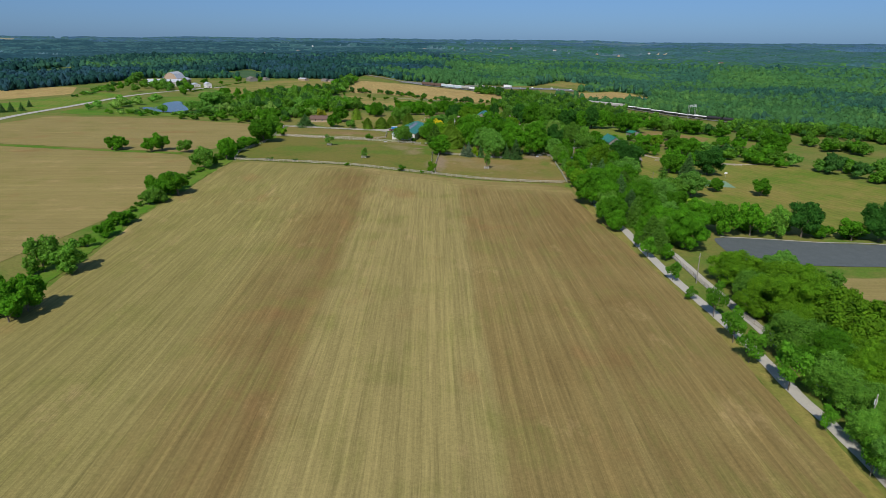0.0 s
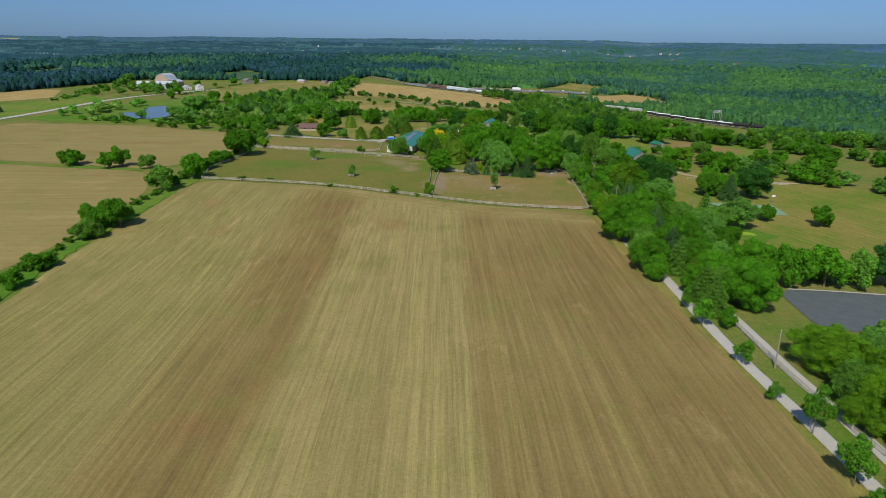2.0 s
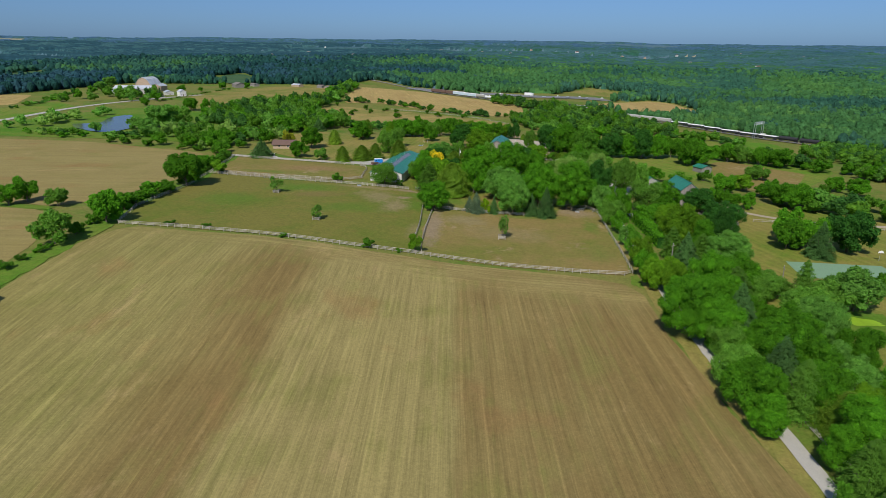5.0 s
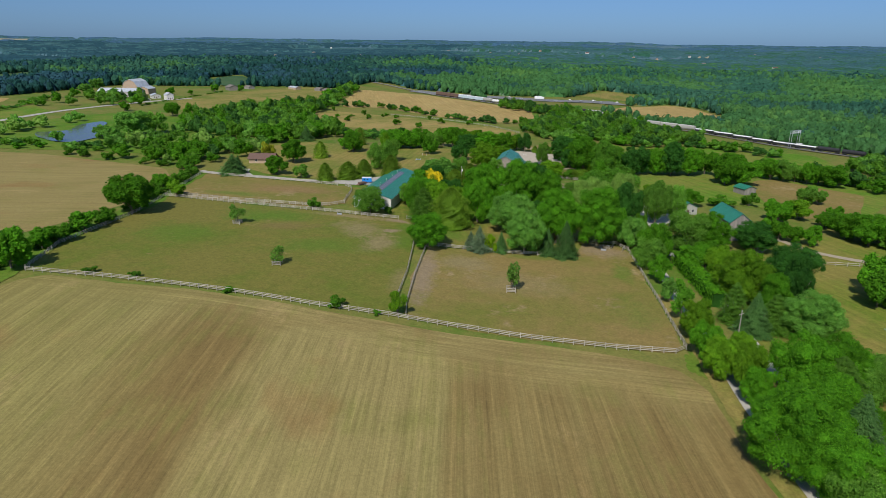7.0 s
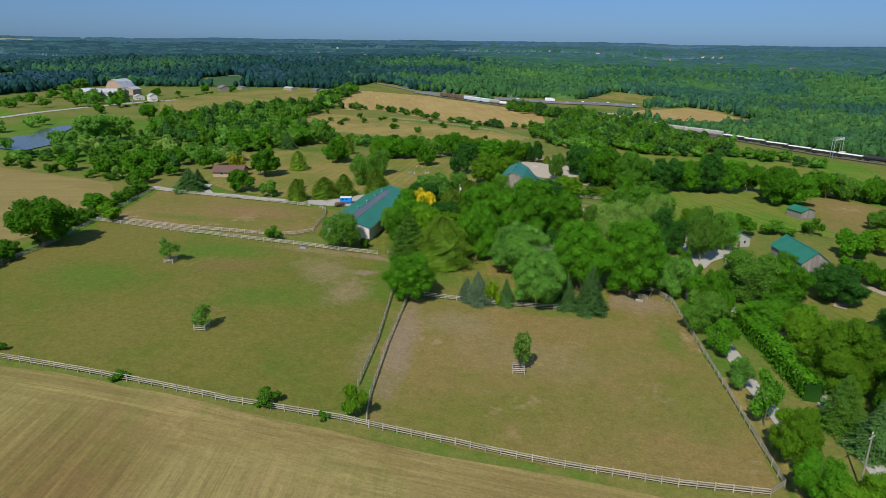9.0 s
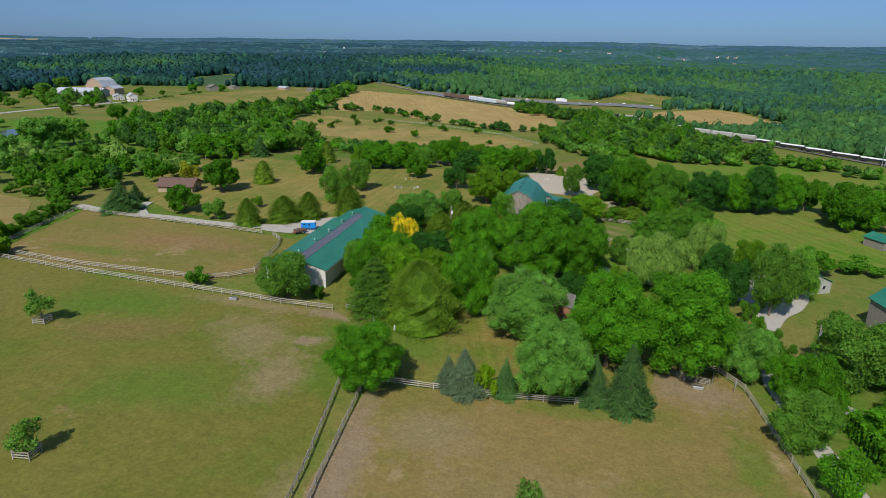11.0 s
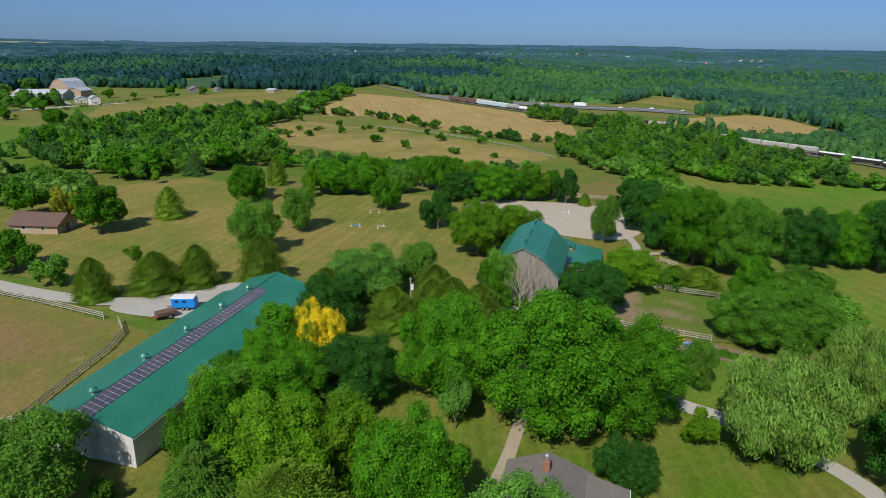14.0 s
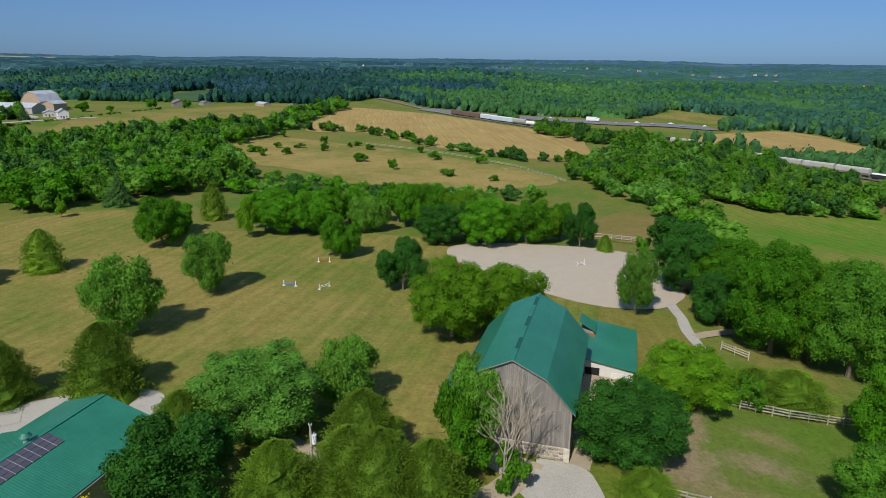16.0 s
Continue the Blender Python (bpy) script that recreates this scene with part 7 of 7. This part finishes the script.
def utility_pole(x, y, h, turn, drum=True, lean=0.0):
    p = thing("utility_pole", side_pose(x, y, turn) @ pose(0, 0, 0, lean), "grey wooden utility pole" + (" with a transformer" if drum else " with a crossarm"), "utility pole", "utility poles")
    part("pole", rod((0, 0, -0.5), (0, 0, h), 0.17, 0.11, 10), M_POLE, p)
    if drum:
        d = part("transformer", rod((0.34, 0, h - 2.1), (0.34, 0, h - 1.1), 0.25, None, 14), M_WHITE, p, "pale grey transformer drum")
        part("bushing", rod((0.34, 0, h - 1.1), (0.34, 0, h - 0.8), 0.05), M_GALV, d)
    else:
        part("crossarm", box(-0.9, 0.9, -0.06, 0.06, h - 0.8, h - 0.65, 0.01), M_POLE, p)
    for s in (-1, 1):
        part("insulator", rod((s * 0.12, 0, h - 0.05), (s * 0.12, 0, h + 0.2), 0.05, 0.03), M_WHITE, p)
    return p


POLES = [(-105.3, 455.1, 8.6), (-18.2, 405.8, 10.0), (-5.6, 326.5, 9.5), (29.8, 192.4, 9.0), (51.0, 117.5, 9.5), (23.5, 317.0, 9.0)]
for i, (x, y, h) in enumerate(POLES):
    utility_pole(x, y, h, 20 + 15 * i, i in (0, 1, 4))


def wire(a, b, sag, label):
    pts = []
    for i in range(13):
        t = i / 12
        p = Vector(a).lerp(Vector(b), t)
        p.z -= sag * 4 * t * (1 - t)
        pts.append(p)
    bm = bmesh.new()
    side = (Vector(b) - Vector(a)).cross(Vector((0, 0, 1))).normalized() * 0.018
    rise = Vector((0, 0, 0.018))
    rings = [[bm.verts.new(p + o) for o in (side, rise, -side, -rise)] for p in pts]
    for r, s in zip(rings, rings[1:]):
        for k in range(4):
            bm.faces.new((r[k], r[(k + 1) % 4], s[(k + 1) % 4], s[k]))
    tagged(part("power_line", bm, M_BLACK), label, "cable", "power lines")


def pole_top(i, dz=0.0):
    x, y, h = POLES[i]
    return (x, y, drop(x, y) + h - dz)


wire(pole_top(0), (-74.6, 420.0, 6.2), 1.0, "thin black power line to the farmhouse")
wire(pole_top(0, 1.6), (-82.0, 474.0, 8.0), 0.8, "thin black power line to the barn")
wire(pole_top(1), pole_top(2), 1.2, "thin black power line along the drive")
wire(pole_top(3), pole_top(4), 1.2, "thin black power line beside the drive")


def garden_statue(x, y):
    s = thing("garden_ornament", side_pose(x, y, 0), "small pale stone ornament on the lawn", "ornament")
    part("plinth", box(-0.25, 0.25, -0.25, 0.25, 0, 0.4, 0.03), M_STONE, s)
    part("column", rod((0, 0, 0.4), (0, 0, 1.3), 0.2, 0.14, 10), M_WHITE, s)


garden_statue(-97.8, 392.5)


def backboard(x, y, turn):
    b = thing("basketball_hoop", side_pose(x, y, turn), "white fan-shaped basketball backboard on a steel pole", "basketball hoop")
    part("pole", rod((0, 0, -0.3), (0, 0, 3.2), 0.07, 0.06, 8), M_GALV, b)
    board = part("board", prism([(math.cos(a * math.pi / 8) * 0.95, 2.9 + math.sin(a * math.pi / 8) * 0.85) for a in range(9)], -0.28, -0.22), M_WHITE, b)
    part("hoop", rod((0, -0.55, 2.96), (0, -0.55, 3.0), 0.23, None, 14), M_RED, board)


backboard(64.0, 367.0, 12)


def trough(x, y, turn):
    t = thing("water_trough", side_pose(x, y, turn), "grey metal water trough standing in the paddock", "water trough", "troughs")
    bm = box(-0.9, 0.9, -0.4, 0.4, 0, 0.6, 0.05)
    part("tub", bm, M_GALV, t)
    part("water", box(-0.8, 0.8, -0.3, 0.3, 0.6, 0.61), M_WATER, t)


trough(-135.5, 391.5, 10), trough(-39.0, 393.2, 5)


def metal_gate(a, b):
    """A tubular field gate between two points."""
    long = math.dist(a, b)
    g = thing("metal_gate", pose(a[0], a[1], drop(*a), 0, 0, math.degrees(math.atan2(b[1] - a[1], b[0] - a[0]))), "grey tubular steel field gate", "gate", "steel gates at the paddock corner")
    for z in (0.3, 0.55, 0.8, 1.05, 1.3):
        part("rail", rod((0, 0, z), (long, 0, z), 0.03, None, 6), M_GALV, g)
    for x in (0.02, long / 2, long - 0.02):
        part("upright", rod((x, 0, 0.0), (x, 0, 1.4), 0.035, None, 6), M_GALV, g)


metal_gate((-44, 397.4), (-41.4, 395.4)), metal_gate((-41.3, 395.3), (-37.0, 395.0)), metal_gate((-36.6, 395.1), (-36.0, 398.4)), metal_gate((-32.2, 396.8), (-33.0, 393.4))


def dead_tree(x, y, h):
    t = thing("bare_tree", side_pose(x, y, 0), "bare grey branching tree before the barn", "tree")
    bm = bmesh.new()
    rng = random.Random(9)

    def branch(p, d, length, r, depth):
        q = p + d * length
        rod(p, q, r, r * 0.6, 5, bm)
        if depth:
            for _ in range(3):
                e = (d + Vector((rng.uniform(-1, 1), rng.uniform(-1, 1), rng.uniform(-0.2, 0.6))) * 0.62).normalized()
                branch(q if rng.random() < 0.6 else p.lerp(q, 0.7), e, length * rng.uniform(0.60, 0.92), r * 0.60, depth - 1)

    branch(Vector((0, 0, -0.2)), Vector((0.05, 0, 1)), h * 0.30, 0.22, 6)
    part("bare_crown", bm, M_TWIG, t)


dead_tree(-87.6, 463.6, 12.5)


def flower_clump(x, y, r, h, petals, label, count=60):
    """A rounded perennial: a dome of small leaves with flower heads standing out of it."""
    base = thing("flowering_shrub", side_pose(x, y, (x * 53) % 360), label, "flowers", "flower bed plants")
    rng = np.random.default_rng(int(abs(x * 10)))
    v = unit(rng.normal(0, 1, (900, 3)))
    v[:, 2] = abs(v[:, 2])
    p = v * [r, r, h] * rng.uniform(0.6, 1.0, (900, 1)) * (1 + 0.15 * np.sin(v[:, :1] * 7 + x))
    ob = new("foliage", fast_mesh("foliage", *leaves(p, unit(v + [0, 0, 0.5]), 0.16, rng, 1.6), [LEAF["bush"]]))
    ob.parent = base
    if petals:
        v = unit(rng.normal(0, 1, (count, 3)) + [0, -0.2, 0.4])
        v[:, 2] = abs(v[:, 2])
        c = v * [r, r, h] * 1.02
        heads = [(KNOT_V * rng.uniform(0.07, 0.15) * [1, 1, 0.7] + q, KNOT_F) for q in c]
        ob = new("flower_heads", fast_mesh("flower_heads", *weld(heads), [petals]))
        ob.parent = base
    return base


M_YELLOWBLOOM = plain_material("yellow_petals", (0.75, 0.62, 0.03), 0.8, 0, 0.2)
M_BLUEBLOOM = plain_material("blue_petals", (0.20, 0.30, 0.62), 0.8, 0, 0.2)
M_WHITEBLOOM = plain_material("cream_petals", (0.70, 0.72, 0.50), 0.8, 0, 0.15)
for x, y, r, h, petals, label, count in (
    (-59.3, 468.8, 0.9, 1.3, M_YELLOWBLOOM, "yellow flowers in a mulched bed", 70), (-58.1, 467.6, 0.75, 0.9, M_BLUEBLOOM, "blue hydrangea in a mulched bed", 110),
    (-61.5, 469.3, 0.9, 1.1, None, "leafy green perennial in a mulched bed", 0), (-55.6, 468.9, 0.9, 0.9, M_YELLOWBLOOM, "yellow-dotted flowers by the fence", 16),
    (-54.8, 466.1, 1.0, 0.8, M_WHITEBLOOM, "cream flowers at the edge of a bed", 60), (-56.4, 466.6, 1.1, 1.2, None, "leafy green perennial in a mulched bed", 0),
    (-52.2, 467.2, 1.3, 1.3, None, "leafy green perennial in a mulched bed", 0), (-50.6, 466.8, 1.1, 1.2, None, "leafy green perennial in a mulched bed", 0),
    (-48.2, 467.1, 1.2, 1.1, M_YELLOWBLOOM, "yellow-dotted flowers at a bed's edge", 22), (-46.2, 467.4, 1.2, 1.1, None, "leafy green perennial in a mulched bed", 0),
    (-64.5, 467.6, 1.2, 0.8, None, "leafy green perennial in a mulched bed", 0), (-67.0, 468.2, 1.0, 0.7, M_WHITEBLOOM, "cream flowers at the edge of a bed", 24),
    (-62.6, 466.6, 1.3, 0.9, M_YELLOWBLOOM, "yellow-dotted flowers at a bed's edge", 14), (-69.0, 467.4, 0.9, 0.7, None, "leafy green perennial in a mulched bed", 0),
):
    flower_clump(x, y, r, h, petals, label, count)


def clipped_hedge(name, pts, width, height, label):
    """A trimmed hedge: a leafy body along a line."""
    rng = np.random.default_rng(len(pts))
    base = thing(name, pose(pts[0][0], pts[0][1], 0), label, "hedge")
    line = curve_points(pts, 1.0)
    v, n = [], []
    for p in line:
        k = int(46 * height)
        s, u = rng.uniform(-1, 1, k), rng.uniform(0, 1, k)
        on_top = rng.uniform(size=k) < 0.4
        off = np.where(on_top, s * width / 2, np.sign(s) * width / 2 * rng.uniform(0.9, 1.1, k))
        z = np.where(on_top, height * rng.uniform(0.94, 1.08, k), u * height)
        w = rng.uniform(-0.6, 0.6, k)
        x, y = p.x + off + w, p.y + w
        v.append(np.stack([x - pts[0][0], y - pts[0][1], land(x, y) + z], 1))
        n.append(np.stack([np.where(on_top, s * 0.3, np.sign(s)), rng.normal(0, 0.3, k), np.where(on_top, 1.0, 0.4)], 1))
    v, n = np.concatenate(v), unit(np.concatenate(n) + rng.normal(0, 0.3, (sum(map(len, n)), 3)))
    ob = new("foliage", fast_mesh("foliage", *leaves(v, n, 0.42, rng), [LEAF["maple"]]))
    ob.parent = base
    bm = bmesh.new()
    for a, b in zip(line, line[1:]):
        m = (a + b) / 2
        z = drop(m.x, m.y)
        box(m.x - pts[0][0] - width * 0.42, m.x - pts[0][0] + width * 0.42, m.y - pts[0][1] - 0.65, m.y - pts[0][1] + 0.65, z - 0.2, z + height * 0.9, 0, bm)
    part("hedge_core", bm, LEAF["dark"], base)


clipped_hedge("clipped_hedge", [(-15.5, 386), (-13, 377), (-10, 365), (-7, 352)], 3.4, 4.2, "long clipped green hedge beside the drive")

# ---- railway and highway ----


def rail_point(d):
    """A place d metres along the railway, and its heading."""
    line = curve_points(RAIL, 6.0)
    for a, b in zip(line, line[1:]):
        step = (b - a).length
        if d <= step:
            return a.lerp(b, d / step), b - a
        d -= step
    return line[-1], line[-1] - line[-2]


for s in (-0.72, 0.72):
    line = curve_points(RAIL, 6.0)
    vs, fs = [], []
    for i, p in enumerate(line):
        d = (line[min(i + 1, len(line) - 1)] - line[max(i - 1, 0)]).normalized()
        q = p + Vector((-d.y, d.x, 0)) * s
        z = drop(p.x, p.y, 0.6)
        for ox, oz in ((-0.04, 0), (0.04, 0), (0.04, 0.16), (-0.04, 0.16)):
            vs.append((q.x + ox, q.y, z + oz))
    for i in range(len(line) - 1):
        for k in range(4):
            a, b = i * 4 + k, i * 4 + (k + 1) % 4
            fs += [(a, b, b + 4), (a, b + 4, a + 4)]
    tagged(new("track_rail", fast_mesh("track_rail", vs, fs, [M_GALV])), "worn steel rail on the ballast bed", "rail", "", "structure")


def wagon(d, kind):
    p, heading = rail_point(d)
    m = Matrix.Translation((p.x, p.y, drop(p.x, p.y, 0.76))) @ heading.to_track_quat("Y", "Z").to_matrix().to_4x4()
    labels = {"box": ("pale blue-white boxcar of a freight train", M_PALEBLUE), "hopper": ("grey covered hopper wagon of a freight train", M_RAILGREY), "tank": ("black tank wagon of a freight train", M_BLACK), "whitetank": ("white tank wagon of a freight train", M_WHITE), "rack": ("dark wagon with a pale roof", M_BLACK), "brown": ("dark rust-brown boxcar of a freight train", M_BROWNROOF)}
    label, mat = labels[kind]
    w = thing("freight_wagon", m, label, "freight wagon", "wagons of the freight train")
    L = 8.2
    if kind in ("tank", "whitetank"):
        part("tank", rod((0, -L + 0.6, 2.4), (0, L - 0.6, 2.4), 1.5, None, 16), mat, w)
        part("dome", rod((0, 0, 3.8), (0, 0, 4.3), 0.5, None, 10), mat, w)
    elif kind == "hopper":
        part("body", prism([(-0.9, 1.1), (0.9, 1.1), (1.5, 2.2), (1.5, 4.0), (1.0, 4.5), (-1.0, 4.5), (-1.5, 4.0), (-1.5, 2.2)], -L, L), mat, w)
        part("roof_walk", box(-0.35, 0.35, -L, L, 4.55, 4.65), M_WHITE, w)
    elif kind == "rack":
        part("body", box(-1.45, 1.45, -L, L, 1.1, 2.6, 0.06), mat, w)
        part("roof", prism([(-1.5, 2.6), (1.5, 2.6), (1.0, 3.1), (-1.0, 3.1)], -L - 0.05, L - 0.4), M_WHITE, w, "pale tarpaulin cover")
    else:
        part("body", box(-1.5, 1.5, -L, L, 1.1, 4.3, 0.06), mat, w)
        part("roof", prism([(-1.55, 4.3), (1.55, 4.3), (0.8, 4.7), (-0.8, 4.7)], -L - 0.05, L + 0.05), M_WHITE if kind == "box" else mat, w)
        for s in (-1, 1):
            part("sliding_door", box(s * 1.5 - 0.06, s * 1.5 + 0.06, -1.6, 1.6, 1.2, 4.1, 0.01), mat, w)
    part("frame", box(-1.3, 1.3, -L - 0.3, L + 0.3, 0.85, 1.1), M_BLACK, w)
    for y in (-L + 2, L - 2):
        bogie = part("bogie", box(-1.0, 1.0, y - 1.1, y + 1.1, 0.4, 0.84, 0.05), M_BLACK, w)
        for o in (-0.85, 0.85):
            for s in (-1, 1):
                part("wheel", rod((s * 0.66, y + o, 0.45), (s * 0.8, y + o, 0.45), 0.45, None, 12), M_BLACK, bogie)


TRAIN = ["tank"] * 2 + ["rack"] * 6 + ["hopper"] * 7 + ["tank"] * 4 + ["whitetank"] + ["tank"] * 2 + ["whitetank", "hopper"] + ["box"] * 3 + ["brown"] * 3
for i, kind in enumerate(TRAIN):
    wagon(268 + i * 17.4, kind)


def signal_gantry():
    p, heading = rail_point(312)
    m = Matrix.Translation((p.x, p.y, drop(p.x, p.y))) @ heading.to_track_quat("Y", "Z").to_matrix().to_4x4()
    m = m @ Matrix.Diagonal((1.15, 1.4, 1.45, 1))
    g = thing("signal_gantry", m, "pale steel signal gantry over the railway", "signal gantry")
    for s in (-1, 1):
        for o in (-0.6, 0.6):
            part("leg", rod((s * 5.0, o, 0), (s * 5.0, o, 9.5), 0.14, None, 6), M_GALV, g)
    for z in (8.3, 9.5):
        for o in (-0.6, 0.6):
            part("beam", rod((-5.3, o, z), (5.3, o, z), 0.13, None, 6), M_GALV, g)
    for i in range(8):
        x = -5 + i * 1.25
        part("brace", rod((x, -0.6, 8.3), (x + 1.25, -0.6, 9.5), 0.08, None, 5), M_GALV, g)
        part("brace", rod((x, 0.6, 9.5), (x + 1.25, 0.6, 8.3), 0.08, None, 5), M_GALV, g)
    part("cabinet", box(5.6, 8.6, -1.2, 1.2, 0, 2.4, 0.05), M_WHITE, g, "white equipment cabinet")


signal_gantry()


def vehicle(x, y, turn, mat, long, high, label, name, lift=0.62):
    v = thing(name, pose(x, y, drop(x, y, lift), 0, 0, turn), label, "vehicle", "traffic on the highway")
    part("body", box(-0.95, 0.95, -long / 2, long / 2, 0.35, high * 0.55, 0.12), mat, v)
    if high > 2.5:
        part("trailer_box", box(-1.25, 1.25, -long / 2, long / 2 - 2.6, 0.9, high, 0.05), M_WHITE, v, "white cargo box")
        part("cab", box(-1.15, 1.15, long / 2 - 2.3, long / 2, 0.6, high * 0.8, 0.2), mat, v)
    else:
        part("cabin", box(-0.82, 0.82, -long * 0.28, long * 0.2, high * 0.55, high, 0.22), mat, v)
        part("windscreen", box(-0.74, 0.74, long * 0.2 - 0.12, long * 0.2 + 0.02, high * 0.6, high * 0.92), M_GLASS, v)
    for s in (-1, 1):
        for y0 in (-long * 0.32, long * 0.32):
            wheel(v, (s * 0.85, y0, 0.34), 0.34, 0.22)


for i, (x, y, t, kind) in enumerate(((-190, 1016, -105, 1), (-172, 999, -105, 1), (-150, 1004, -100, 2), (-128, 988, -88, 1), (-112, 1002, -80, 1), (-98, 994, -78, 1), (-84, 1008, -75, 1), (-74, 998, -72, 1), (-56, 1020, -45, 1))):
    if kind == 2:
        vehicle(x, y, t, M_WHITE, 12.0, 3.9, "white lorry on the far highway", "lorry")
    else:
        vehicle(x, y, t, M_GALV if i % 2 else M_WHITE, 4.5, 1.5, "pale car on the far highway", "car")
